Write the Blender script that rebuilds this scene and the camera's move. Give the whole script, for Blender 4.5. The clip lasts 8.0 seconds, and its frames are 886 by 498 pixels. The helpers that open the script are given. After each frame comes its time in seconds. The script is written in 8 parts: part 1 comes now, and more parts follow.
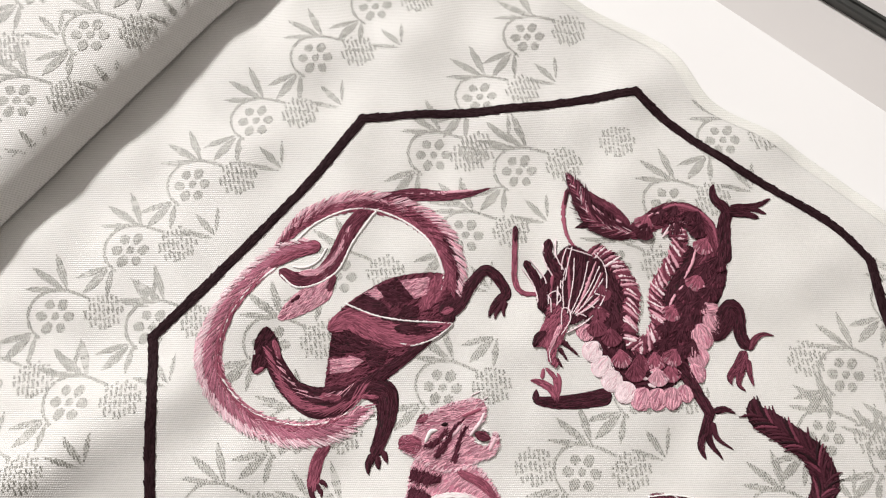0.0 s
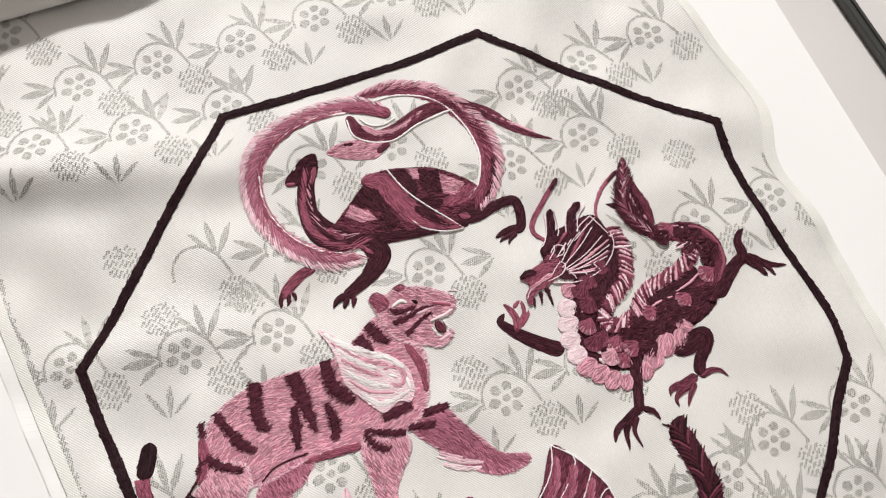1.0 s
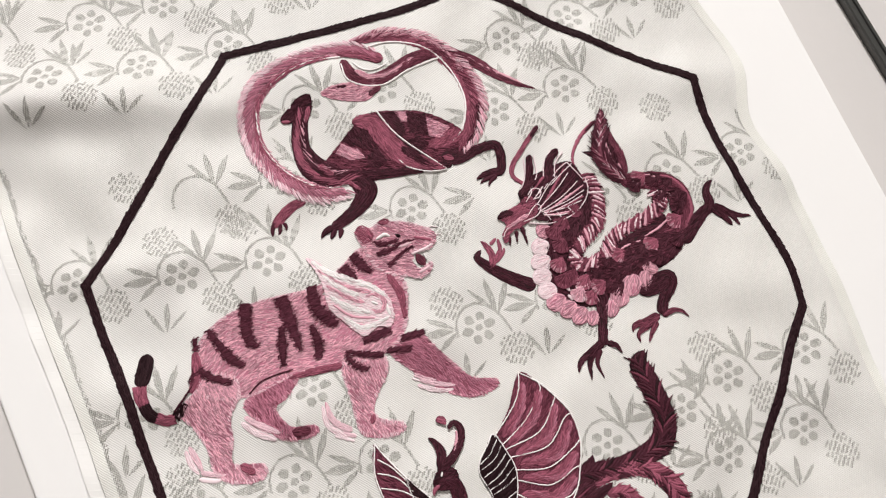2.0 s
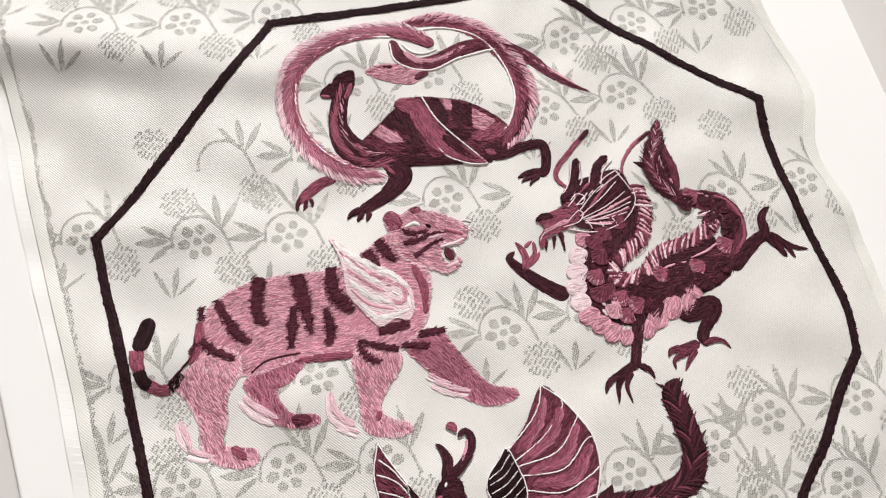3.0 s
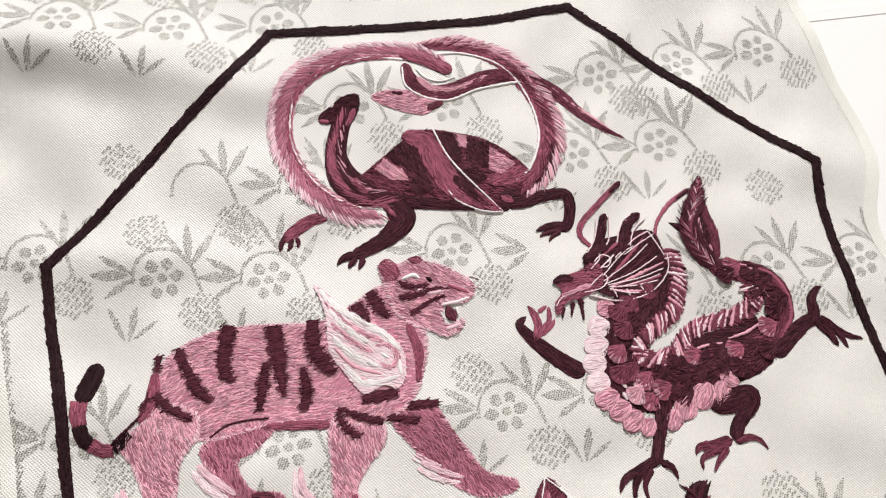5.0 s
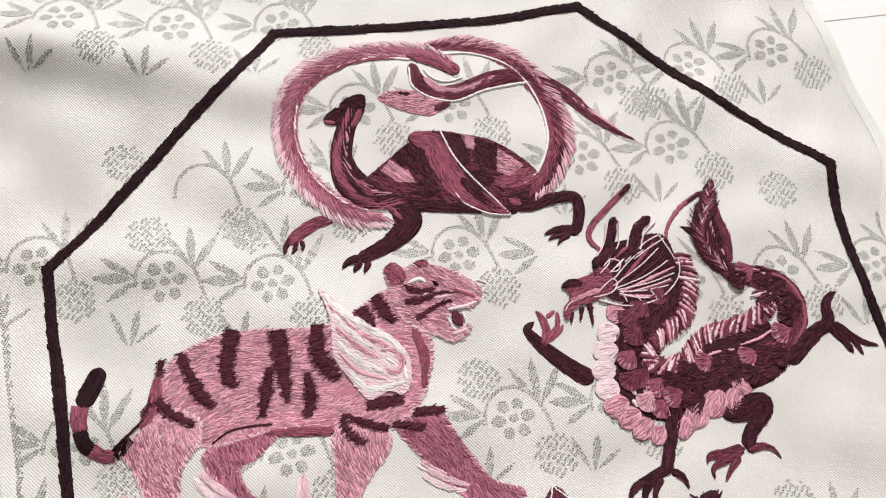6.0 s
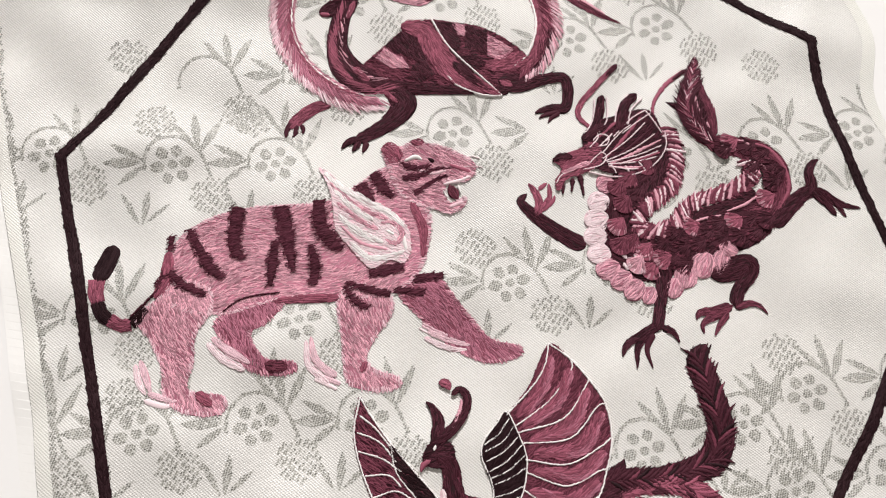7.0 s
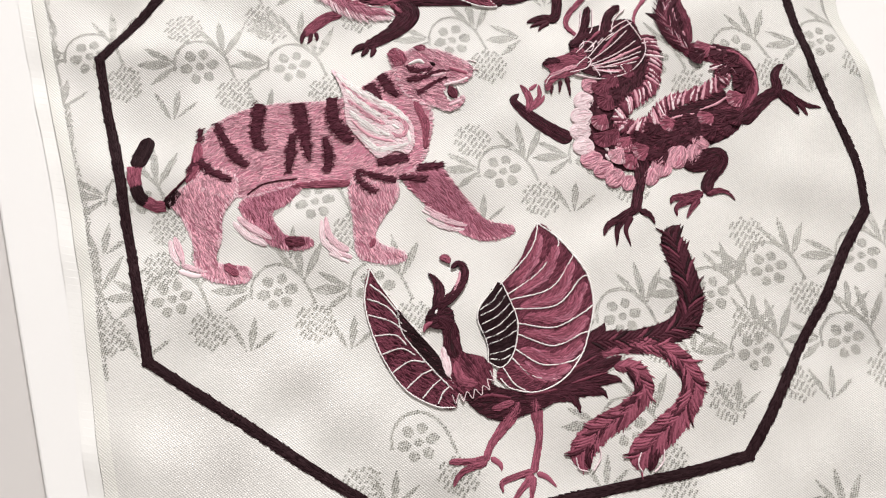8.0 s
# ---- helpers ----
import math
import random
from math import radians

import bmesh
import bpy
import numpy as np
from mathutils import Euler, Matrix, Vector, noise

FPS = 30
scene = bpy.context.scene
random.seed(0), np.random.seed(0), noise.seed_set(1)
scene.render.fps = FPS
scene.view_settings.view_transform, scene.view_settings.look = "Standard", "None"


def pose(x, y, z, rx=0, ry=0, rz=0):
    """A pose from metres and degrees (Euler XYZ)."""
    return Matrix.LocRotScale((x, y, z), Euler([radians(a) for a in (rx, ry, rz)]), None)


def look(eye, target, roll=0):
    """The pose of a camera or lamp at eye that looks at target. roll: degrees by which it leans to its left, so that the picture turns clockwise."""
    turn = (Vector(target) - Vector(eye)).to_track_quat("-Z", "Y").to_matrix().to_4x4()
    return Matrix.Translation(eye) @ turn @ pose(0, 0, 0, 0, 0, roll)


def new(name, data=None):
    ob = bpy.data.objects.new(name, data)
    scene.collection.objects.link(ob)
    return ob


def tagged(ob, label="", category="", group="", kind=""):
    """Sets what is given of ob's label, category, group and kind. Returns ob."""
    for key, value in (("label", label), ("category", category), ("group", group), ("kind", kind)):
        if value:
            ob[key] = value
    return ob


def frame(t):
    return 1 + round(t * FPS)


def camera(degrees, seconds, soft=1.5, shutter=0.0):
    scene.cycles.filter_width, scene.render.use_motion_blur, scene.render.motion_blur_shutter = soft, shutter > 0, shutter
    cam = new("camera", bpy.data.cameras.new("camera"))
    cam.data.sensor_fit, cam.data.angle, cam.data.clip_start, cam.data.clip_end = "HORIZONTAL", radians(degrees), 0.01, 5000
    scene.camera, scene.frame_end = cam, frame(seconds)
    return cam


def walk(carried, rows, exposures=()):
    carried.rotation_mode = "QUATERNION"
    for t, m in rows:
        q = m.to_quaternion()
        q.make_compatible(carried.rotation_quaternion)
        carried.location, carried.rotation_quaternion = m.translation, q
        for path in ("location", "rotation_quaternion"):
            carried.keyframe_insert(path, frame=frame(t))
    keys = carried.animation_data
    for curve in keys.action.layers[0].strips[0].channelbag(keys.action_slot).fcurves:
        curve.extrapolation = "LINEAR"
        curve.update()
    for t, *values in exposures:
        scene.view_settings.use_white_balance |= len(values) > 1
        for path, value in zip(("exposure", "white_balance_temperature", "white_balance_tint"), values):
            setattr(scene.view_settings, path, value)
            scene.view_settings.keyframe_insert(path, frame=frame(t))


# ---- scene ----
cam = camera(58.1, 8.0, soft=1.2)
PATH = [
    (0, (-0.037, 0.01, 0.264), (0.277, 0.482, -1.655), 4.9),
    (0.5, (-0.039, -0.008, 0.269), (0.149, 0.516, -1.652), 7.9),
    (1, (-0.034, -0.04, 0.278), (0.121, 0.527, -1.634), 14.4),
    (1.5, (-0.024, -0.055, 0.279), (0.099, 0.511, -1.635), 13.3),
    (1.7, (-0.025, -0.056, 0.294), (0.121, 0.437, -1.639), 17.0),
    (2.8, (-0.022, -0.066, 0.283), (0.024, 0.476, -1.642), 11.8),
    (3, (-0.023, -0.069, 0.271), (0.029, 0.524, -1.638), 13.2),
    (3.5, (-0.025, -0.058, 0.251), (0.072, 0.539, -1.655), 19.5),
    (4, (-0.024, -0.056, 0.242), (0.059, 0.59, -1.649), 18.3),
    (4.5, (-0.024, -0.05, 0.241), (0.029, 0.585, -1.655), 16.8),
    (6, (-0.024, -0.042, 0.236), (-0.009, 0.573, -1.667), 14.4),
    (6.5, (-0.018, -0.062, 0.236), (-0.012, 0.545, -1.67), 12.5),
    (7, (-0.013, -0.077, 0.236), (-0.012, 0.505, -1.678), 11.3),
    (7.5, (-0.011, -0.099, 0.239), (0.0, 0.468, -1.679), 12.1),
    (8, (-0.006, -0.114, 0.255), (-0.005, 0.423, -1.671), 11.2),
]
walk(cam, [(t, look(eye, target, roll)) for t, eye, target, roll in PATH], [(0.0, -0.09), (1.5, -0.1), (4.5, -0.03), (6.5, -0.08), (7.5, -0.08), (8.0, -0.01)])

# ---- light: two unseen area lamps, added as key and fill, in a plain grey room ----
world = bpy.data.worlds.new("world")
scene.world = world
world.use_nodes = True
world.node_tree.nodes["Background"].inputs["Color"].default_value = (1.0, 0.94, 0.88, 1)
world.node_tree.nodes["Background"].inputs["Strength"].default_value = 0.02


def added_lamp(eye, target, w, h, watts, colour):
    data = bpy.data.lights.new("added_lamp", "AREA")
    data.shape, data.size, data.size_y, data.energy, data.color = "RECTANGLE", w, h, watts, colour
    ob = new("added_lamp", data)
    ob.matrix_world = look(eye, target)
    return ob


# unseen key lamp, aimed to match the shadow of the fold
added_lamp((-0.5, 3.28, 2.62), (0, 0, 0), 0.37, 0.3, 243, (1.0, 0.975, 0.962))
# added warm fill overhead to lift the shaded sides, no such fitting known
added_lamp((0.9, -0.6, 2.8), (0.9, -0.6, 0), 1.8, 1.8, 15, (1.0, 0.9, 0.82))

# ---- materials ----
MM = 0.001


def shader(name, rough=0.6, spec=0.3):
    m = bpy.data.materials.new(name)
    m.use_nodes = True
    nt = m.node_tree
    b = nt.nodes["Principled BSDF"]
    b.inputs["Roughness"].default_value = rough
    b.inputs["Specular IOR Level"].default_value = spec
    return m, nt, b


def node(nt, kind, **values):
    n = nt.nodes.new(kind)
    for k, v in values.items():
        n.inputs[k].default_value = v
    return n


def calc(nt, op, a, b=None):
    n = nt.nodes.new("ShaderNodeMath")
    n.operation = op
    for i, v in enumerate((a, b)):
        if v is None:
            continue
        if isinstance(v, (int, float)):
            n.inputs[i].default_value = v
        else:
            nt.links.new(v, n.inputs[i])
    return n.outputs[0]


def mix(nt, fac, a, b):
    n = nt.nodes.new("ShaderNodeMix")
    n.data_type = "RGBA"
    for i, v in ((0, fac), (6, a), (7, b)):
        if isinstance(v, (int, float)):
            n.inputs[i].default_value = v
        elif isinstance(v, tuple):
            n.inputs[i].default_value = (*v, 1)
        else:
            nt.links.new(v, n.inputs[i])
    return n.outputs[2]


def ramp(nt, value, low, high):
    n = nt.nodes.new("ShaderNodeMapRange")
    nt.links.new(value, n.inputs[0])
    n.inputs[1].default_value, n.inputs[2].default_value = low, high
    return n.outputs[0]


def place(nt):
    return nt.nodes.new("ShaderNodeTexCoord").outputs["Object"]


def wave(nt, vec, degrees, pitch, wobble=None):
    d = nt.nodes.new("ShaderNodeVectorMath")
    d.operation = "DOT_PRODUCT"
    nt.links.new(vec, d.inputs[0])
    k = 2 * math.pi / (pitch * MM)
    d.inputs[1].default_value = (k * math.cos(radians(degrees)), k * math.sin(radians(degrees)), 0)
    v = d.outputs["Value"]
    if wobble is not None:
        v = calc(nt, "ADD", v, wobble)
    return calc(nt, "SINE", v)


def noise_at(nt, vec, scale, detail=2.0):
    n = node(nt, "ShaderNodeTexNoise", Scale=scale, Detail=detail)
    nt.links.new(vec, n.inputs["Vector"])
    return n.outputs["Fac"]


def bump(nt, b, height, strength, distance):
    n = node(nt, "ShaderNodeBump", Strength=strength, Distance=distance)
    nt.links.new(height, n.inputs["Height"])
    nt.links.new(n.outputs[0], b.inputs["Normal"])


TWILL = 61.0
CLOTH = (0.70, 0.685, 0.66)


def twill_silk(name, light, dark, amount, width, blend=0.7, cross=0.55):
    """Satin twill: fine slanting ribs crossed by the weft, with broad faint stains."""
    m, nt, b = shader(name, 0.42, 0.35)
    vec = place(nt)
    wob = calc(nt, "MULTIPLY", noise_at(nt, vec, 260, 1.0), 2.2)
    rib = wave(nt, vec, TWILL, 0.68, wob)
    weft = wave(nt, vec, TWILL + 68, 0.62, wob)
    both = calc(nt, "ADD", rib, calc(nt, "MULTIPLY", weft, cross))
    grain = noise_at(nt, vec, 900, 2.0)
    both = calc(nt, "ADD", both, calc(nt, "MULTIPLY", calc(nt, "SUBTRACT", grain, 0.5), 1.6))
    f = calc(nt, "MULTIPLY", ramp(nt, both, width, width + blend), amount)
    col = mix(nt, f, light, dark)
    stain = ramp(nt, noise_at(nt, vec, 14, 3.0), 0.35, 0.75)
    col = mix(nt, calc(nt, "MULTIPLY", stain, 0.10), col, (0.62, 0.57, 0.50))
    nt.links.new(col, b.inputs["Base Color"])
    bump(nt, b, both, 0.4, 0.0001)
    return m


SILK = twill_silk("cream_twill_silk", CLOTH, (0.28, 0.268, 0.25), 0.36, 0.25)


def weft_float(name, colour):
    """Single grey weft floats, each a little lighter or darker."""
    m, nt, b = shader(name, 0.5, 0.3)
    rnd = nt.nodes.new("ShaderNodeNewGeometry").outputs["Random Per Island"]
    col = mix(nt, rnd, tuple(c * 0.6 for c in colour), tuple(c * 1.5 for c in colour))
    nt.links.new(col, b.inputs["Base Color"])
    return m


FLOAT = weft_float("grey_weft_float", (0.235, 0.23, 0.205))
DAMASK = twill_silk("grey_damask_ground", (0.60, 0.59, 0.56), (0.28, 0.27, 0.25), 0.55, -0.05)
SELVEDGE = twill_silk("selvedge_weave", (0.76, 0.75, 0.71), (0.50, 0.49, 0.45), 0.5, 0.1)


def thread(name, colour, spread):
    """Silk floss: every stitch a little lighter or darker, with a soft sheen."""
    m, nt, b = shader(name, 0.62, 0.07)
    rnd = nt.nodes.new("ShaderNodeNewGeometry").outputs["Random Per Island"]
    lo = tuple(c * (1 - spread) for c in colour)
    hi = tuple(min(1, c * (1 + spread) + 0.02 * spread) for c in colour)
    col = mix(nt, rnd, lo, hi)
    fine = noise_at(nt, place(nt), 2500, 2.0)
    col = mix(nt, calc(nt, "MULTIPLY", fine, 0.35), col, lo)
    nt.links.new(col, b.inputs["Base Color"])
    bump(nt, b, fine, 0.15, 0.0001)
    return m


BORDER = thread("black_brown_thread", (0.019, 0.0055, 0.008), 0.4)
DARK = thread("dark_maroon_thread", (0.056, 0.0105, 0.020), 0.6)
PLUM = thread("plum_thread", (0.15, 0.035, 0.058), 0.55)
ROSE = thread("old_rose_thread", (0.29, 0.08, 0.122), 0.5)
PINK = thread("pink_thread", (0.62, 0.315, 0.38), 0.55)
STRIPE = thread("dark_plum_thread", (0.088, 0.018, 0.033), 0.5)
MAUVE = thread("mauve_thread", (0.40, 0.145, 0.205), 0.45)
BLUSH = thread("blush_thread", (0.80, 0.65, 0.68), 0.16)
PALE = thread("pale_pink_thread", (0.72, 0.49, 0.545), 0.25)
CREAM = thread("white_thread", (0.80, 0.76, 0.75), 0.1)


def plain(name, colour, rough, spec=0.3, mottle=0.06, scale=30.0, metal=0.0):
    m, nt, b = shader(name, rough, spec)
    vec = place(nt)
    a = noise_at(nt, vec, scale, 4.0)
    f = noise_at(nt, vec, scale * 25, 3.0)
    d = tuple(c * (1 - 2.5 * mottle) for c in colour)
    col = mix(nt, ramp(nt, a, 0.3, 0.75), colour, d)
    nt.links.new(col, b.inputs["Base Color"])
    b.inputs["Metallic"].default_value = metal
    bump(nt, b, f, 0.12, 0.0003)
    return m


PAPER = plain("white_card", (0.79, 0.78, 0.77), 0.6, 0.25, 0.01, 9)
LINING = plain("white_lining", (0.80, 0.79, 0.77), 0.75, 0.2, 0.015, 25)
TABLETOP = plain("light_grey_laminate", (0.60, 0.575, 0.56), 0.4, 0.4, 0.02, 12)
METAL = plain("dark_anodised_metal", (0.10, 0.10, 0.095), 0.35, 0.5, 0.05, 40, 0.6)
WALL = plain("grey_plaster", (0.5, 0.49, 0.48), 0.8, 0.2, 0.02, 3)
FLOORING = plain("grey_vinyl", (0.35, 0.34, 0.33), 0.5, 0.3, 0.05, 4)


# base under each stitched field in a deeper colour: painted shade between the strands
GAP_SHADE = {BORDER: BORDER, STRIPE: DARK, DARK: BORDER, PLUM: DARK, ROSE: PLUM, MAUVE: ROSE, PINK: MAUVE, PALE: PINK, BLUSH: PALE, CREAM: BLUSH}


# ---- mesh helpers ----
def triangles(faces):
    """Faces of three or four corners as one array of triangles."""
    got = []
    for f in faces:
        got.append(f[:3])
        if len(f) == 4:
            got.append((f[0], f[2], f[3]))
    return np.array(got, np.int32).reshape(-1, 3)


def mesh_ob(name, verts, faces, mat, parent=None, label="", smooth=True, under=0):
    me = bpy.data.meshes.new(name)
    if isinstance(faces, np.ndarray):
        n = len(faces)
        me.vertices.add(len(verts))
        me.vertices.foreach_set("co", np.asarray(verts, np.float32).ravel())
        me.loops.add(3 * n)
        me.loops.foreach_set("vertex_index", faces.astype(np.int32).ravel())
        me.polygons.add(n)
        me.polygons.foreach_set("loop_start", np.arange(0, 3 * n, 3, dtype=np.int32))
        me.update(calc_edges=True)
    else:
        me.from_pydata([tuple(v) for v in verts], [], faces)
    me.materials.append(mat)
    # the base faces come first and take the darker gap colour
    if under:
        me.materials.append(GAP_SHADE[mat])
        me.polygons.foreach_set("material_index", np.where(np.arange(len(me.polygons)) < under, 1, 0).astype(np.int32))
    if smooth:
        me.polygons.foreach_set("use_smooth", [True] * len(me.polygons))
    me.update()
    ob = new(name, me)
    if parent is not None:
        ob.parent = parent
    if label:
        ob["label"] = label
    return ob


def box(name, x0, x1, y0, y1, z0, z1, mat, parent=None, label="", bevel=0.0):
    bm = bmesh.new()
    bmesh.ops.create_cube(bm, size=1)
    bmesh.ops.transform(bm, verts=bm.verts, matrix=Matrix.Translation(((x0 + x1) / 2, (y0 + y1) / 2, (z0 + z1) / 2)) @ Matrix.Diagonal((x1 - x0, y1 - y0, z1 - z0, 1)))
    if bevel:
        bmesh.ops.bevel(bm, geom=bm.edges[:], offset=bevel, segments=3, affect="EDGES", profile=0.5)
    me = bpy.data.meshes.new(name)
    bm.to_mesh(me)
    bm.free()
    me.materials.append(mat)
    ob = new(name, me)
    if parent is not None:
        ob.parent = parent
    if label:
        ob["label"] = label
    return ob


def curve_through(points, step):
    """Catmull-Rom through the points, cut into even steps."""
    p = np.array(points, float)
    q = np.vstack([2 * p[0] - p[1], p, 2 * p[-1] - p[-2]])
    got = []
    for i in range(len(p) - 1):
        n = max(2, int(np.linalg.norm(p[i + 1, :2] - p[i, :2]) / step))
        for t in np.arange(n) / n:
            a, b, c, d = q[i:i + 4]
            got.append(0.5 * (2 * b + (c - a) * t + (2 * a - 5 * b + 4 * c - d) * t * t + (3 * b - a - 3 * c + d) * t ** 3))
    got.append(p[-1])
    return np.array(got)


def closed_curve(points, step):
    p = [tuple(v) for v in points]
    n = len(p)
    got = curve_through([p[-2], p[-1], *p, p[0], p[1]], step)
    first = np.argmin(np.linalg.norm(got - np.array(p[0]), axis=1))
    d = np.linalg.norm(got - np.array(p[0]), axis=1)
    last = len(got) - 1 - np.argmin(d[::-1])
    return got[first:last] if last > first + 4 else got


def smooth_noise(x, y):
    return np.sin(x * 0.045 + 1.3) * np.sin(y * 0.052 + x * 0.012) + 0.6 * np.sin(x * 0.09 - y * 0.07) * np.sin(y * 0.031 + 0.5)


def rise(x, y):
    """Height of the cloth in mm over its bed at (x, y) in mm."""
    x, y = np.asarray(x, float), np.asarray(y, float)
    z = 0.6 * smooth_noise(x, y) + 0.22 * np.sin(x * 0.05 + y * 0.16 + 1.5 * np.sin(x * 0.03)) + 0.12 * np.sin(x * 0.21 - y * 0.13)
    for k in range(9):
        a, w = 2.4 * k + 0.3, 15 + 4.2 * k
        z = z + 0.0065 * w * np.sin((x * math.cos(a) + y * math.sin(a)) * 2 * math.pi / w + 1.7 * k + 1.2 * np.sin((x * math.sin(a) - y * math.cos(a)) / (w * 0.8)))
    s = -0.06 * (x + 137) + (y - 68)
    z = z + 9 * np.exp(-((s - 3) / np.where(s < 3, 11.5, 15)) ** 2) * np.exp(-((np.maximum(x, -170) + 170) / 72) ** 2)
    s2 = -0.22 * (x + 110) + 0.975 * (y - 9)
    z = z + 1.3 * np.exp(-(s2 / 7) ** 2) * np.exp(-((x + 105) / 40) ** 2)
    s3 = 0.25 * (x - 118) + 0.97 * (y - 92)
    z = z + 0.9 * np.exp(-(s3 / 16) ** 2) * np.exp(-((x - 135) / 45) ** 2)
    return z


SLIVER = np.array([(0, 2, 1), (0, 3, 2), (1, 2, 5), (1, 5, 4), (2, 3, 6), (2, 6, 5), (4, 5, 7), (5, 6, 7)])


def stitches(start, mid, end, width, lift, rng):
    """Strands of floss: slim ridged slivers through three rows of points (mm)."""
    n = len(start)
    if n == 0:
        return np.zeros((0, 3)), np.zeros((0, 3), int)
    way = end - start
    length = np.linalg.norm(way, axis=1, keepdims=True) + 1e-6
    side = np.stack([-way[:, 1], way[:, 0]], 1) / length * (width[:, None] / 2)
    a, b = start + (mid - start) * 0.35, end + (mid - end) * 0.35
    top = lift + 0.11

    def put(p, z):
        return np.column_stack([p, rise(p[:, 0], p[:, 1]) + z])
    v = np.stack([put(start, lift - 0.05), put(a - side, lift - 0.02), put(a, top), put(a + side, lift - 0.02),
                  put(b - side, lift - 0.02), put(b, top), put(b + side, lift - 0.02), put(end, lift - 0.05)], 1).reshape(-1, 3)
    f = (np.arange(n)[:, None, None] * 8 + SLIVER[None]).reshape(-1, 3)
    return v, f


SEED = [7]


def fresh():
    SEED[0] += 1
    return np.random.default_rng(SEED[0])


def ribbon(parent, name, mat, spine, flare=0, high=0.0, floss=0.3, run=3.2, label="", blunt=False, fur=None):
    """A tapered band of long-and-short stitches along a line of (x, y, half width) in mm."""
    rng = fresh()
    high *= 0.8
    c = curve_through(spine, 0.7)
    c[:, 2] = np.maximum(c[:, 2], 0.12)
    if float(np.mean(c[:, 2])) < 0.72:
        c = curve_through(spine, 0.3)
        c[:, 2] = np.maximum(c[:, 2], 0.12) * rng.uniform(0.7, 1.3, len(c))
        c[:, :2] += rng.normal(0, 0.05, (len(c), 2))
    tan = np.gradient(c[:, :2], axis=0)
    tan /= np.linalg.norm(tan, axis=1, keepdims=True) + 1e-9
    nor = np.stack([-tan[:, 1], tan[:, 0]], 1)
    across = np.array([-1, -0.6, 0, 0.6, 1.0]) * (0.8 if fur is not None else 1.0)
    if not blunt:
        far = np.concatenate([[0], np.cumsum(np.linalg.norm(np.diff(c[:, :2], axis=0), axis=1))])
        for gone in (far, far[-1] - far):
            near = np.clip(gone / np.maximum(c[:, 2], 0.12), 0, 1)
            c[:, 2] = np.maximum(0.12, c[:, 2] * np.sqrt(np.clip(1 - (1 - near) ** 2, 0.02, 1)))
    thick = np.minimum(0.34, 0.2 * c[:, 2])
    m = len(c)
    p = c[:, None, :2] + nor[:, None] * (across[None, :] * c[:, 2:3] * 0.95)[:, :, None]
    z = rise(p[..., 0], p[..., 1]) + 0.05 + high + thick[:, None] * (1 - across ** 2)[None]
    z[:, [0, -1]] -= high
    verts = np.concatenate([p, z[..., None]], 2).reshape(-1, 3)
    k = (5 * np.arange(m - 1)[:, None] + np.arange(4)[None]).ravel()
    faces = [(a, a + 5, a + 6, a + 1) for a in k.tolist()]
    if float(np.mean(c[:, 2])) < 0.72:
        verts[:, 2] += 0.10
        return mesh_ob(name, verts * MM, triangles(faces), mat, parent, label)
    seg = np.linalg.norm(np.diff(c[:, :2], axis=0), axis=1)
    area = float(np.sum(seg * 2 * c[:-1, 2]))
    total = float(seg.sum())
    count = int(area * 1.6 / (floss * run * 0.75)) + 3
    arc = np.concatenate([[0], np.cumsum(seg)])
    weight = np.concatenate([[0], np.cumsum(seg * c[:-1, 2])])
    s = np.interp(rng.random(count) * weight[-1], weight, arc)
    v = rng.uniform(-0.93, 0.93, count)
    long = run * rng.uniform(0.55, 1.15, count)
    turn = np.radians(flare * (0.35 + 0.65 * np.abs(v)) + rng.normal(0, 4, count)) * np.where(v < 0, -1, 1)
    if flare == 0:
        turn = np.radians(rng.normal(0, 6, count))

    def at(ss, vv):
        ss = np.clip(ss, 0, total)
        p = np.stack([np.interp(ss, arc, c[:, 0]), np.interp(ss, arc, c[:, 1])], 1)
        n = np.stack([np.interp(ss, arc, nor[:, 0]), np.interp(ss, arc, nor[:, 1])], 1)
        w = np.interp(ss, arc, c[:, 2])
        return p + n * (vv * w)[:, None]
    wide = np.interp(s, arc, c[:, 2])
    dv = np.sin(turn) * long / 2 / np.maximum(wide, 0.3)
    ds = np.cos(turn) * long / 2
    limit = 1.03 + abs(flare) / 90
    if fur is not None:
        where = at(s, v * 0.9)
        turn = np.radians(fur + rng.normal(0, 12, count))
        reach = np.stack([np.cos(turn), np.sin(turn)], 1) * (long * 0.42)[:, None]
    a = at(s - ds, np.clip(v - dv, -limit, limit))
    e = at(s + ds, np.clip(v + dv, -limit, limit))
    mid = at(s, v)
    if fur is not None:
        a, mid, e = where - reach, where, where + reach
    th = np.interp(s, arc, thick)
    lift = 0.08 + high + th * (1 - v * v) + rng.uniform(0, 0.1, count)
    sv, sf = stitches(a, mid, e, floss * rng.uniform(0.7, 1.25, count), lift, rng)
    base = len(verts)
    verts = np.vstack([np.array(verts), sv]) * MM
    faces = triangles(faces)
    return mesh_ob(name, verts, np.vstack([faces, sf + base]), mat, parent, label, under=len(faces))


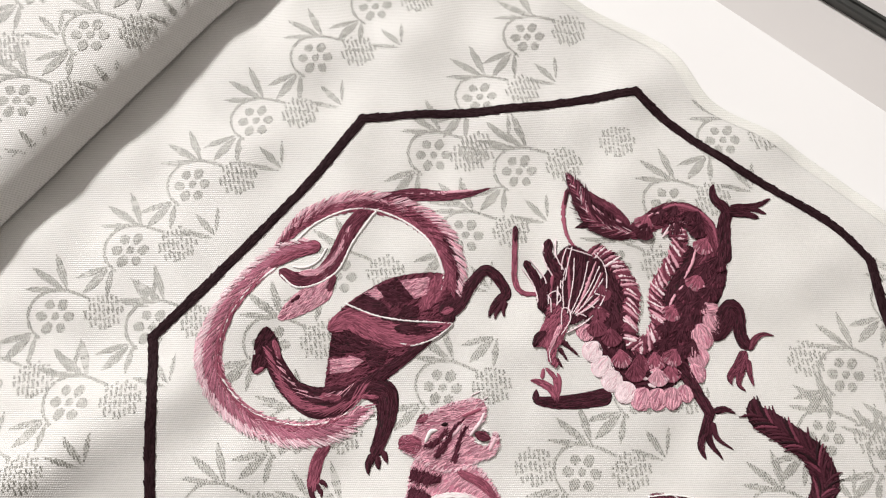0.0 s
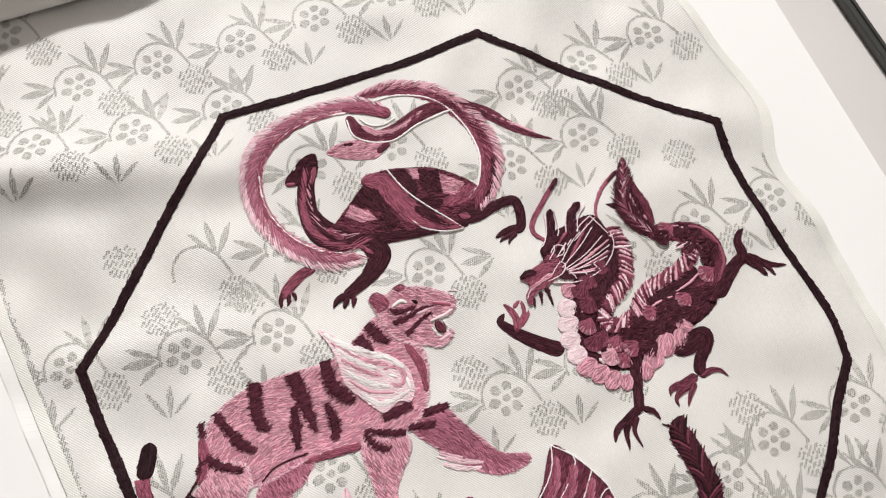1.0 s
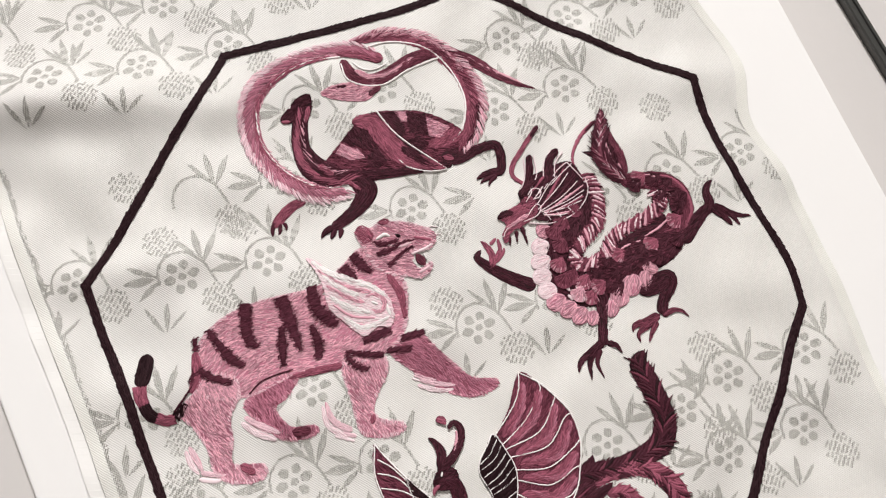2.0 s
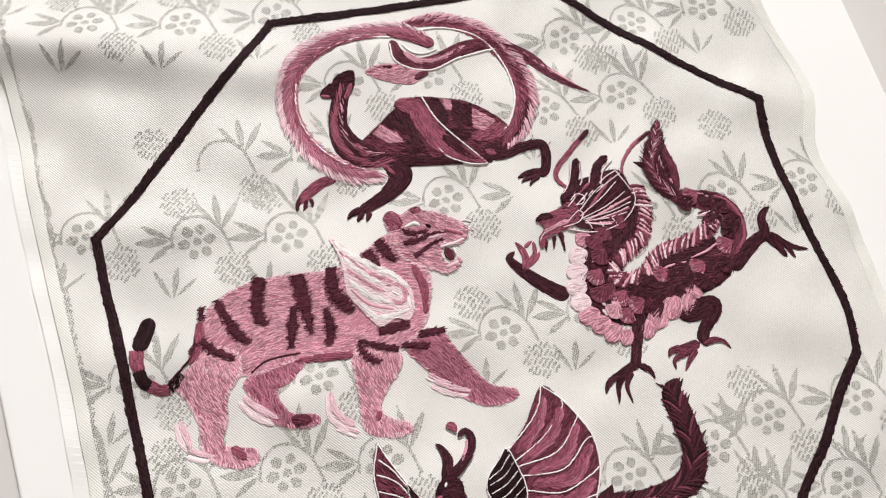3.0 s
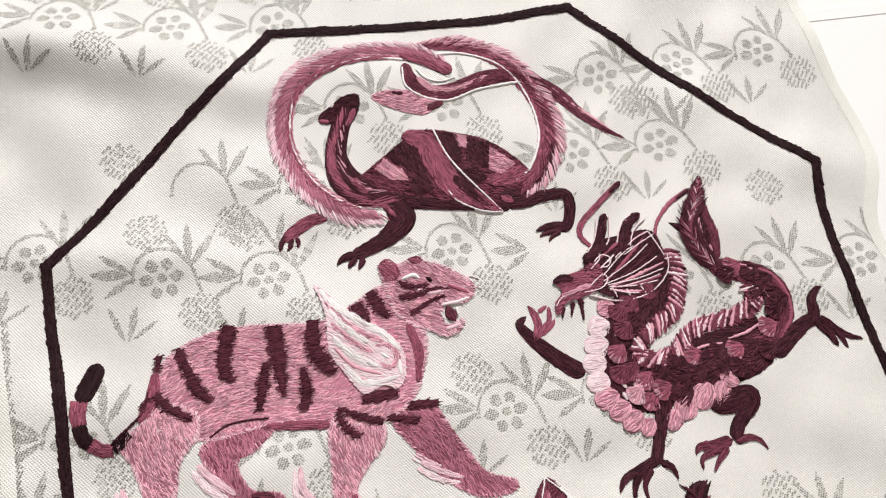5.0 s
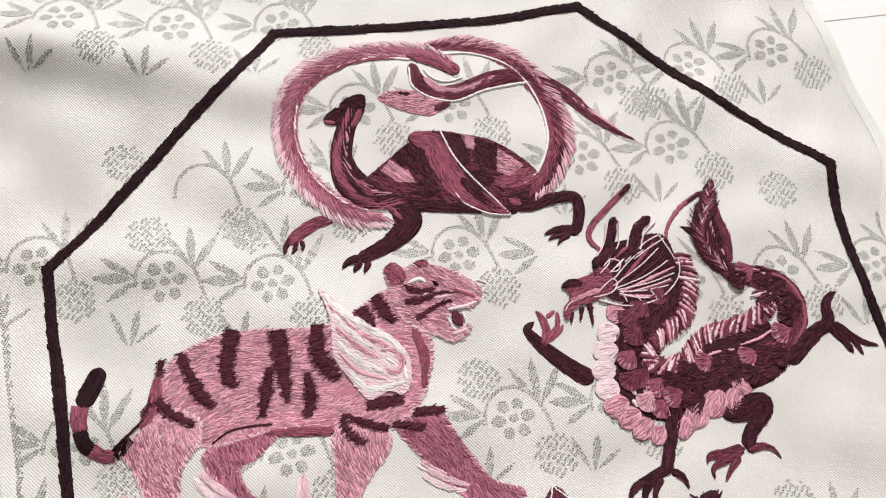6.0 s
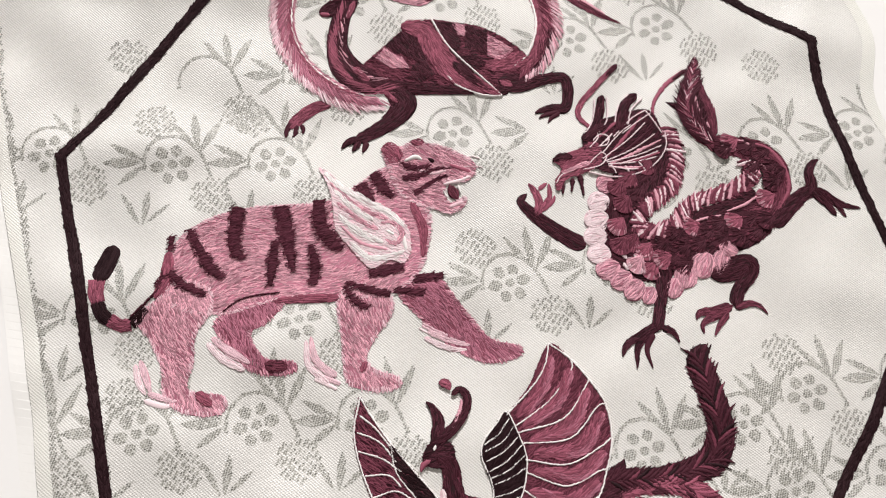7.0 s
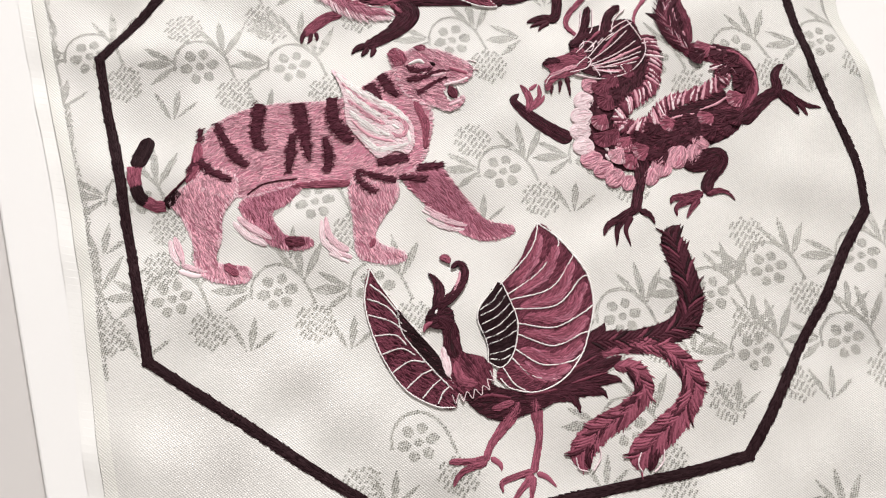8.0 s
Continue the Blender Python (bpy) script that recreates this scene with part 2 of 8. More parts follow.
def hair(parent, name, mat, spine, degrees, per_mm, reach=(0.5, 1.35), high=0.3):
    """Loose hairs that leave one side of a band at an angle, past its edge."""
    rng = fresh()
    c = curve_through(spine, 0.7)
    tan = np.gradient(c[:, :2], axis=0)
    tan /= np.linalg.norm(tan, axis=1, keepdims=True) + 1e-9
    nor = np.stack([-tan[:, 1], tan[:, 0]], 1)
    n = int(len(c) * 0.7 * per_mm)
    k = rng.integers(0, len(c), n)
    w = c[k, 2]
    lo, hi = w * rng.uniform(reach[0] - 0.25, reach[0] + 0.25, n), w * rng.uniform(reach[1] - 0.25, reach[1], n)
    a = c[k, :2] + nor[k] * lo[:, None]
    e = c[k, :2] + nor[k] * hi[:, None] + tan[k] * ((hi - lo) / math.tan(radians(degrees)) * rng.uniform(0.8, 1.2, n))[:, None]
    v, f = stitches(a, (a + e) / 2 + nor[k] * 0.15, e, rng.uniform(0.2, 0.34, n), 0.3 + high + rng.uniform(0, 0.1, n), rng)
    return mesh_ob(name, v * MM, f, mat, parent)


def inside(px, py, poly):
    x0, y0 = poly[:, 0], poly[:, 1]
    x1, y1 = np.roll(x0, -1), np.roll(y0, -1)
    hit = np.zeros(len(px), bool)
    for a, b, c, d in zip(x0, y0, x1, y1):
        cross = (b > py) != (d > py)
        if b != d:
            hit ^= cross & (px < (c - a) * (py - b) / (d - b) + a)
    return hit


def patch(parent, name, mat, outline, along=0.0, high=0.0, floss=0.3, run=3.0, label="", fringe=None):
    """A field of long-and-short stitches inside an outline in mm, running along the given angle."""
    rng = fresh()
    high *= 0.8
    o = closed_curve(outline, 1.2) if name != "shell_plate" else np.array(outline, float)
    lo, hi = o.min(0), o.max(0)
    from_flat = [Vector((p[0], p[1], 0)) for p in o]
    bm = bmesh.new()
    ring = [bm.verts.new(p) for p in from_flat]
    face = bm.faces.new(ring)
    bmesh.ops.triangulate(bm, faces=[face])
    bmesh.ops.subdivide_edges(bm, edges=[e for e in bm.edges if e.calc_length() > 6], cuts=3)
    bmesh.ops.triangulate(bm, faces=bm.faces[:])
    bm.verts.index_update()
    verts = [(p.co.x, p.co.y, float(rise(p.co.x, p.co.y)) + 0.12 + high) for p in bm.verts]
    faces = [tuple(q.index for q in f.verts) for f in bm.faces]
    bm.free()
    if np.sum(o[:, 0] * np.roll(o[:, 1], -1) - o[:, 1] * np.roll(o[:, 0], -1)) < 0:
        faces = [f[::-1] for f in faces]
    box_area = float(np.prod(hi - lo))
    count = int(box_area * 1.55 / (floss * run * 0.75))
    px, py = rng.uniform(lo[0], hi[0], count), rng.uniform(lo[1], hi[1], count)
    keep = inside(px, py, o)
    px, py = px[keep], py[keep]
    n = len(px)
    turn = np.radians(along + 16 * np.sin(px * 0.11 + py * 0.05) + 12 * np.sin(py * 0.21 + px * 0.07) + rng.normal(0, 13, n))
    long = run * rng.uniform(0.55, 1.15, n) / 2
    d = np.stack([np.cos(turn), np.sin(turn)], 1)
    p = np.stack([px, py], 1)
    for sign in (1, -1):
        for k in range(2):
            e = p + d * long[:, None] * sign * 0.55
            long = np.where(inside(e[:, 0], e[:, 1], o), long, long * 0.6)
    lift = 0.16 + high + rng.uniform(0, 0.14, n)
    sv, sf = stitches(p - d * long[:, None], p, p + d * long[:, None], floss * rng.uniform(0.7, 1.25, n), lift, rng)
    base = len(verts)
    verts = np.vstack([np.array(verts), sv]) * MM
    faces = triangles(faces)
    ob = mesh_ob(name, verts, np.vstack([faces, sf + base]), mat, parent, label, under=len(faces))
    if fringe is not None:
        fur_fringe(ob, fringe, o, along, high, rng)
    return ob


def fur_fringe(parent, mat, ring, along, high, rng):
    """Loose hairs that cross the outline of a furred field, lying with the coat."""
    nxt = np.roll(ring, -1, axis=0)
    size = np.linalg.norm(nxt - ring, axis=1)
    n = int(size.sum() * 1.9)
    k = rng.choice(len(ring), n, p=size / size.sum())
    p = ring[k] + (nxt - ring)[k] * rng.random(n)[:, None]
    t = (nxt - ring)[k] / size[k][:, None]
    turning = np.sum(ring[:, 0] * nxt[:, 1] - ring[:, 1] * nxt[:, 0])
    out = np.stack([t[:, 1], -t[:, 0]], 1) * np.sign(turning)
    lay = np.array([math.cos(radians(along)), math.sin(radians(along))])
    d = out * rng.uniform(0.2, 1.0, n)[:, None] + lay * np.where(out @ lay < 0, -1, 1)[:, None] * 0.9
    d /= np.linalg.norm(d, axis=1, keepdims=True)
    a, e = p - d * rng.uniform(0.9, 1.8, n)[:, None], p + d * rng.uniform(0.1, 0.9, n)[:, None]
    v, f = stitches(a, (a + e) / 2, e, rng.uniform(0.2, 0.32, n), 0.24 + high + rng.uniform(0, 0.1, n), rng)
    return mesh_ob("fur_fringe", v * MM, f, mat, parent)


def fan_scale(parent, mat, rim, x, y, degrees, radius, high):
    """One scale: threads fanning from its root, the last row in a paler shade."""
    rng = fresh()
    d = np.array([math.cos(radians(degrees)), math.sin(radians(degrees))])
    root = np.array([x, y]) - d * radius
    spread = radians(46)
    arc = np.linspace(-spread, spread, 11)
    ring = [root + radius * 1.75 * np.array([math.cos(radians(degrees) + a), math.sin(radians(degrees) + a)]) * (1 - 0.22 * (a / spread) ** 2) for a in arc]
    base = [(p[0], p[1], float(rise(*p)) + 0.1 + high) for p in (root, *ring)]
    faces = np.array([(0, i, i + 1) for i in range(1, 11)])
    n = 64
    a = rng.uniform(-spread, spread, n)
    way = np.stack([np.cos(radians(degrees) + a), np.sin(radians(degrees) + a)], 1)
    reach = radius * 1.75 * (1 - 0.22 * (a / spread) ** 2)
    last = np.arange(n) >= 52
    near = np.where(last, rng.uniform(0.62, 0.8, n), rng.uniform(0.0, 0.5, n))
    far = np.where(last, rng.uniform(0.97, 1.06, n), near + rng.uniform(0.35, 0.5, n))
    lift = 0.14 + high + 0.22 * np.sin(np.pi * np.clip(near, 0, 1)) + rng.uniform(0, 0.06, n)
    p, q = root + way * (reach * near)[:, None], root + way * (reach * far)[:, None]
    v, f = stitches(p, (p + q) / 2, q, rng.uniform(0.26, 0.4, n), lift, rng)
    ob = mesh_ob("scale", np.vstack([base, v]) * MM, np.vstack([faces, f + len(base)]), mat, parent)
    ob.data.materials.append(rim)
    index = np.zeros(len(ob.data.polygons), np.int32)
    index[len(faces) + 52 * len(SLIVER):] = 1
    ob.data.polygons.foreach_set("material_index", index)
    return ob


def cord(parent, name, mat, points, width, high=0.3, label=""):
    """A thin couched line of thread through points in mm."""
    return ribbon(parent, name, mat, [(x, y, width / 2) for x, y in points], high=high, floss=0.3, run=2.2, label=label)


def thing(name, label, category, group="", at=(0, 0, 0)):
    ob = new(name)
    ob.location = at
    ob.empty_display_size = 0.02
    return tagged(ob, label, category, group)


# ---- the room ----
def structure(ob, label):
    return tagged(ob, label, "room", "", "structure")


FLOOR_Z, CEIL_Z, HALF = -0.76, 2.95, 3.8
structure(box("floor", -HALF, HALF, -HALF, HALF, FLOOR_Z - 0.1, FLOOR_Z, FLOORING), "grey vinyl floor under the table")
structure(box("ceiling", -HALF, HALF, -HALF, HALF, CEIL_Z, CEIL_Z + 0.1, WALL), "plain grey plaster ceiling of the room")
structure(box("wall_north", -HALF, HALF, HALF, HALF + 0.12, FLOOR_Z, CEIL_Z, WALL), "plain grey plaster wall of the room")
structure(box("wall_south", -HALF, HALF, -HALF - 0.12, -HALF, FLOOR_Z, CEIL_Z, WALL), "plain grey plaster wall of the room")
structure(box("wall_west", -HALF - 0.12, -HALF, -HALF, HALF, FLOOR_Z, CEIL_Z, WALL), "plain grey plaster wall of the room")
structure(box("wall_east", HALF, HALF + 0.12, -HALF, HALF, FLOOR_Z, CEIL_Z, WALL), "plain grey plaster wall of the room")

# ---- the table, the card on it, the metal rail ----
TABLE_Z = -0.0075
table = thing("table", "light grey laminate work table under the cloth", "table", at=(0, 0, FLOOR_Z))
for x0, x1, y0, y1, z0, z1, nm in ((-0.7, 0.7, -0.55, 0.55, TABLE_Z - 0.03, TABLE_Z, "tabletop"), (-0.66, -0.61, -0.51, -0.46, FLOOR_Z, TABLE_Z - 0.03, "leg"), (0.61, 0.66, -0.51, -0.46, FLOOR_Z, TABLE_Z - 0.03, "leg"),
                                   (-0.66, -0.61, 0.46, 0.51, FLOOR_Z, TABLE_Z - 0.03, "leg"), (0.61, 0.66, 0.46, 0.51, FLOOR_Z, TABLE_Z - 0.03, "leg")):
    part = box(nm, x0, x1, y0, y1, z0 - FLOOR_Z, z1 - FLOOR_Z, TABLETOP, table, bevel=0.003)


def slab(name, corners, z0, z1, mat, label, category, soft=0.8):
    bm = bmesh.new()
    low = [bm.verts.new((x * MM, y * MM, z0 * MM)) for x, y in corners]
    face = bm.faces.new(low)
    up = bmesh.ops.extrude_face_region(bm, geom=[face])
    bmesh.ops.translate(bm, verts=[v for v in up["geom"] if isinstance(v, bmesh.types.BMVert)], vec=(0, 0, (z1 - z0) * MM))
    bmesh.ops.recalc_face_normals(bm, faces=bm.faces)
    bmesh.ops.bevel(bm, geom=bm.edges[:], offset=soft * MM, segments=3, affect="EDGES", profile=0.5)
    me = bpy.data.meshes.new(name)
    bm.to_mesh(me)
    bm.free()
    me.materials.append(mat)
    return tagged(new(name, me), label, category)


slab("white_card", [(-57, -245), (249, -125), (34, 385), (-340, 310)], -7.5, -2.6, PAPER, "thick white card lying under the cloth on the table", "card", 1.2)

slab("paper_strip", [(88, 149.5), (128, 165.5), (126, 170), (86, 153.8)], -2.6, -2.35, PAPER, "narrow strip of white paper lying on the card", "paper", 0.1)

rail = thing("metal_rail", "dark anodised metal rail with a groove lying on the table", "rail", at=(0.1971, 0.0842, TABLE_Z))
rail.rotation_euler = (0, 0, math.atan2(-26, 12))
prof = [(-2.8, 0), (-2.8, 3.4), (-2.2, 4), (-1.0, 4), (-0.7, 3.2), (0.7, 3.2), (1.0, 4), (2.2, 4), (2.8, 3.4), (2.8, 0)]
rv, rf = [], []
for i, x in enumerate((-300, 300)):
    rv += [(x * MM, y * MM, z * MM) for y, z in prof]
n = len(prof)
rf = [(j, j + 1, n + j + 1, n + j) for j in range(n - 1)] + [tuple(range(n)), tuple(range(2 * n - 1, n - 1, -1))]
mesh_ob("bar", rv, rf, METAL, rail, smooth=False)

# ---- the cloth ----
LEFT = [(-40, -250), (-92, -137), (-126, -59), (-150, -13), (-165, 18), (-226, 148), (-300, 330)]
RIGHT = [(258, -250), (210, -140), (190, -90), (168, -40), (152, 8), (135, 52), (121, 77), (118, 104), (98, 138), (58, 215), (5, 330)]


LEFT, RIGHT = curve_through(LEFT, 2.0), curve_through(RIGHT, 2.0)


def edge(c, y):
    return float(np.interp(y, c[:, 1], c[:, 0]))


cols, rows = 170, 240
ys = np.linspace(-240, 320, rows)
grid = []
for y in ys:
    x0, x1 = edge(LEFT, y), edge(RIGHT, y)
    xs = x0 + (x1 - x0) * np.linspace(0, 1, cols)
    grid.append(np.column_stack([xs, np.full(cols, y), rise(xs, np.full(cols, y))]))
grid = np.vstack(grid) * MM
quads = [(i * cols + j, i * cols + j + 1, (i + 1) * cols + j + 1, (i + 1) * cols + j) for i in range(rows - 1) for j in range(cols - 1)]
cloth = mesh_ob("silk_cloth", grid, quads, SILK)
tagged(cloth, "cream silk twill cloth with grey woven bamboo and plum sprigs", "cloth")
thick = cloth.modifiers.new("thickness", "SOLIDIFY")
thick.thickness, thick.offset = 0.0006, -1

# lining that shows beyond the hem
lv, lf = [], []
for i, y in enumerate(ys):
    for x in (edge(LEFT, y) - 5.5, edge(LEFT, y) + 20):
        lv.append((x * MM, y * MM, (float(rise(x, y)) - 1.1) * MM))
lf = [(2 * i, 2 * i + 1, 2 * i + 3, 2 * i + 2) for i in range(rows - 1)]
lining = mesh_ob("lining", lv, lf, LINING, cloth, "white lining showing beyond the hem", smooth=False)
thick = lining.modifiers.new("thickness", "SOLIDIFY")
thick.thickness, thick.offset = 0.0009, -1

# selvedge bands
for line, sign in ((LEFT, 1), (RIGHT, -1)):
    sv, sf = [], []
    for y in ys:
        for off in (0.2, 2.4, 4.6):
            x = edge(line, y) + sign * off
            sv.append((x * MM, y * MM, (float(rise(x, y)) + 0.12 + (0.1 if off == 2.4 else 0)) * MM))
    for i in range(rows - 1):
        for j in range(2):
            k = 3 * i + j
            f = (k, k + 1, k + 4, k + 3)
            sf.append(f if sign > 0 else f[::-1])
    mesh_ob("selvedge", sv, sf, SELVEDGE, cloth, "firm ribbed selvedge")

# the end of the cloth, folded back over itself
FOLD_AT, FOLD_D, FOLD_N = np.array([-72.0, 172.0]), np.array([0.935, 0.354]), np.array([-0.354, 0.935])
FOLD_PROFILE = [(150, 1.2), (60, 1.3), (22, 1.6), (6, 2.2), (1.2, 3.2), (0, 5), (1.4, 7.6), (4.5, 11.5), (10, 14.4), (19, 16), (34, 16.6), (60, 16.2), (110, 15), (190, 14)]
prof = curve_through(FOLD_PROFILE, 1.5)


def on_fold(x, y):
    """Height in mm of the folded layer's top at (x, y)."""
    s = (np.stack([x, y], -1) - FOLD_AT) @ FOLD_N
    k = int(np.argmin(prof[:, 0]))
    return np.interp(s, prof[k:, 0], prof[k:, 1]) + 0.3 * rise(x, y)


fv, ff = [], []
along = np.linspace(-230, 190, 110)
for a in along:
    bend = 1.5 * math.sin(a * 0.021 + 0.6)
    for s, z in prof:
        p = FOLD_AT + FOLD_D * a + FOLD_N * (s + bend)
        fv.append((p[0] * MM, p[1] * MM, (z + float(rise(p[0], p[1])) * 0.3) * MM))
m = len(prof)
ff = [(i * m + j, i * m + j + 1, (i + 1) * m + j + 1, (i + 1) * m + j) for i in range(len(along) - 1) for j in range(m - 1)]
folded = mesh_ob("folded_end", fv, ff, SILK, cloth, "end of the cloth folded back")
thick = folded.modifiers.new("thickness", "SOLIDIFY")
thick.thickness, thick.offset = 0.0006, 0


# ---- woven sprigs ----
def leaf(base, tip, width, out):
    b, t = np.array(base, float), np.array(tip, float)
    d = t - b
    n = np.array([-d[1], d[0]]) / np.linalg.norm(d) * width * 0.38
    k = len(out[0])
    for f, w in ((0, 0.15), (0.25, 0.7), (0.5, 1.0), (0.78, 0.7), (1.0, 0.05)):
        out[0] += [tuple(b + d * f + n * w), tuple(b + d * f), tuple(b + d * f - n * w)]
    for i in range(4):
        for j in range(2):
            q = k + 3 * i + j
            out[1].append((q, q + 3, q + 4, q + 1))


def disc(centre, rx, ry, turn, out, sides=9):
    k = len(out[0])
    out[0].append(tuple(centre))
    for i in range(sides):
        a = 2 * math.pi * i / sides
        x, y = rx * math.cos(a), ry * math.sin(a)
        out[0].append((centre[0] + x * math.cos(turn) - y * math.sin(turn), centre[1] + x * math.sin(turn) + y * math.cos(turn)))
    out[1].extend((k, k + 1 + i, k + 1 + (i + 1) % sides) for i in range(sides))


def strip(points, width, out):
    c = curve_through([(x, y, 0) for x, y in points], 0.8)
    t = np.gradient(c[:, :2], axis=0)
    t /= np.linalg.norm(t, axis=1, keepdims=True) + 1e-9
    k = len(out[0])
    for p, d in zip(c, t):
        n = np.array([-d[1], d[0]]) * width / 2
        out[0] += [tuple(p[:2] + n), tuple(p[:2] - n)]
    out[1].extend((k + 2 * i, k + 2 * i + 1, k + 2 * i + 3, k + 2 * i + 2)[::-1] for i in range(len(c) - 1))


def hatch(centre, radius, out, rng):
    """A round chrysanthemum of short slanting floats."""
    d = np.array([math.cos(radians(52)), math.sin(radians(52))])
    n = np.array([-d[1], d[0]])
    for i in range(-4, 5):
        v = i * radius / 4.3
        reach = math.sqrt(max(0.1, radius ** 2 - v * v)) * (0.92 + 0.1 * (i % 2))
        u = -reach + 1.6 * ((i * 7) % 3) / 3
        while u < reach - 0.5:
            length = min(rng.uniform(2.0, 4.4), reach - u)
            a, b = np.array(centre) + n * v + d * u, np.array(centre) + n * v + d * (u + length)
            k = len(out[0])
            w = n * 0.46
            out[0] += [tuple(a - w), tuple(b - w), tuple(b + w), tuple(a + w)]
            out[1].append((k, k + 1, k + 2, k + 3))
            u += length + 0.75


PITCH, STEP = 0.62, 0.78
ACROSS = np.array([math.cos(radians(TWILL)), math.sin(radians(TWILL))])
DOWN = np.array([-ACROSS[1], ACROSS[0]])


def floats_in(shapes, keep, rng):
    """Centres of the weft floats whose crossings with the twill fall inside the shapes."""
    got = set()
    for q in shapes:
        u, w = q @ ACROSS / PITCH, q @ DOWN / STEP
        i, j = np.meshgrid(np.arange(math.floor(u.min()), math.ceil(u.max()) + 1), np.arange(math.floor(w.min()) - 1, math.ceil(w.max()) + 1))
        i, j = i.ravel(), j.ravel()
        p = ACROSS * (i * PITCH)[:, None] + DOWN * ((j + 0.37 * i % 1) * STEP)[:, None]
        hit = inside(p[:, 0], p[:, 1], q)
        got.update(zip(i[hit].tolist(), j[hit].tolist()))
    if not got:
        return np.zeros((0, 2))
    ij = np.array(sorted(got), float)
    ij = ij[rng.random(len(ij)) < keep]
    p = ACROSS * (ij[:, :1] * PITCH) + DOWN * ((ij[:, 1:] + 0.37 * ij[:, :1] % 1) * STEP)
    return p + rng.normal(0, 0.05, p.shape)


def float_mesh(name, p, surface, rng, label="", ground=None):
    """Short slanting floats of weft, each a slim lozenge lying on the cloth."""
    n = len(p)
    a = np.radians(TWILL - 8 + rng.normal(0, 7, n))
    d = np.stack([np.cos(a), np.sin(a)], 1)
    e = np.stack([-d[:, 1], d[:, 0]], 1)
    long, wide = rng.uniform(0.27, 0.42, n)[:, None], rng.uniform(0.17, 0.25, n)[:, None]
    q = np.stack([p - d * long, p - d * long * 0.3 - e * wide, p + d * long * 0.5 - e * wide, p + d * long, p + d * long * 0.3 + e * wide, p - d * long * 0.5 + e * wide], 1).reshape(-1, 2)
    z = surface(q[:, 0], q[:, 1]) + 0.09
    f = (6 * np.arange(n)[:, None, None] + np.array([(0, 1, 2), (0, 2, 3), (0, 3, 4), (0, 4, 5)])[None]).reshape(-1, 3)
    if ground is None:
        return mesh_ob(name, np.column_stack([q, z]) * MM, f, FLOAT, cloth, label, smooth=False)
    flat, tris = ground
    low = np.column_stack([flat, surface(flat[:, 0], flat[:, 1]) + 0.06])
    ob = mesh_ob(name, np.vstack([np.column_stack([q, z]), low]) * MM, np.vstack([f, tris + len(q)]), FLOAT, cloth, label, smooth=False)
    ob.data.materials.append(DAMASK)
    ob.data.polygons.foreach_set("material_index", (np.arange(len(f) + len(tris)) >= len(f)).astype(np.int32))
    return ob


def sprig(x, y, degrees, parts, surface, rng):
    out = [[], []]
    if "p" in parts:
        for i in range(6):
            a = radians(72 + 60 * i)
            disc((4.5 * math.cos(a), 4.5 * math.sin(a) - 0.6), 1.95 + 0.25 * ((i * 7) % 3 - 1), 1.7, a, out)
        disc((0.1, -0.6), 1.5, 1.3, 0, out)
    if "a" in parts:
        strip([(-8.4, -2.5), (-7.8, 3.2), (-4.0, 7.6), (1.5, 8.4), (6.4, 5.8), (9.2, 1.8), (12.0, -4.8)], 1.0, out)
    if "h" in parts:
        hatch((12.0, -11.4), 6.5, out, rng)
    if "k" in parts:
        leaf((8.0, 3.6), (5.9, 17.6), 3.6, out)
        leaf((8.6, 3.2), (14.6, 15.2), 3.6, out)
        leaf((7.4, 4.0), (-0.9, 14.2), 2.6, out)
    if "l" in parts:
        leaf((-9.0, 0.8), (-19.0, 6.4), 2.9, out)
        leaf((-9.6, 0.2), (-21, 0.4), 4.4, out)
        leaf((-8.6, -0.8), (-16.4, -6.4), 2.9, out)
    if "b" in parts:
        leaf((-8.4, -19.5), (-7.0, -8.6), 3.2, out)
        leaf((-9.6, -19.5), (-15.2, -9.4), 2.4, out)
        leaf((-7.4, -19.0), (-0.2, -13.2), 2.0, out)
    ca, sa = math.cos(radians(degrees)), math.sin(radians(degrees))
    pts = np.array(out[0]) @ np.array([[ca, sa], [-sa, ca]]) + (x, y)
    p = floats_in([pts[list(f)] for f in out[1]], 0.93, rng)
    if surface is not rise:
        p = p[(p - FOLD_AT) @ FOLD_N > 7]
        out[1] = [f for f in out[1] if min((pts[list(f)] - FOLD_AT) @ FOLD_N) > 7]
    else:
        p = np.array([q for q in p if edge(LEFT, q[1]) + 2 < q[0] < edge(RIGHT, q[1]) - 2]).reshape(-1, 2)
        out[1] = [f for f in out[1] if all(edge(LEFT, pts[k][1]) + 2 < pts[k][0] < edge(RIGHT, pts[k][1]) - 2 for k in f)]
    tris = []
    for t in triangles(out[1]):
        a, b, c = pts[t]
        tris.append(t if (b - a)[0] * (c - a)[1] - (b - a)[1] * (c - a)[0] > 0 else t[::-1])
    return float_mesh("woven_sprig", p, surface, rng, "", (pts, np.array(tris).reshape(-1, 3)))


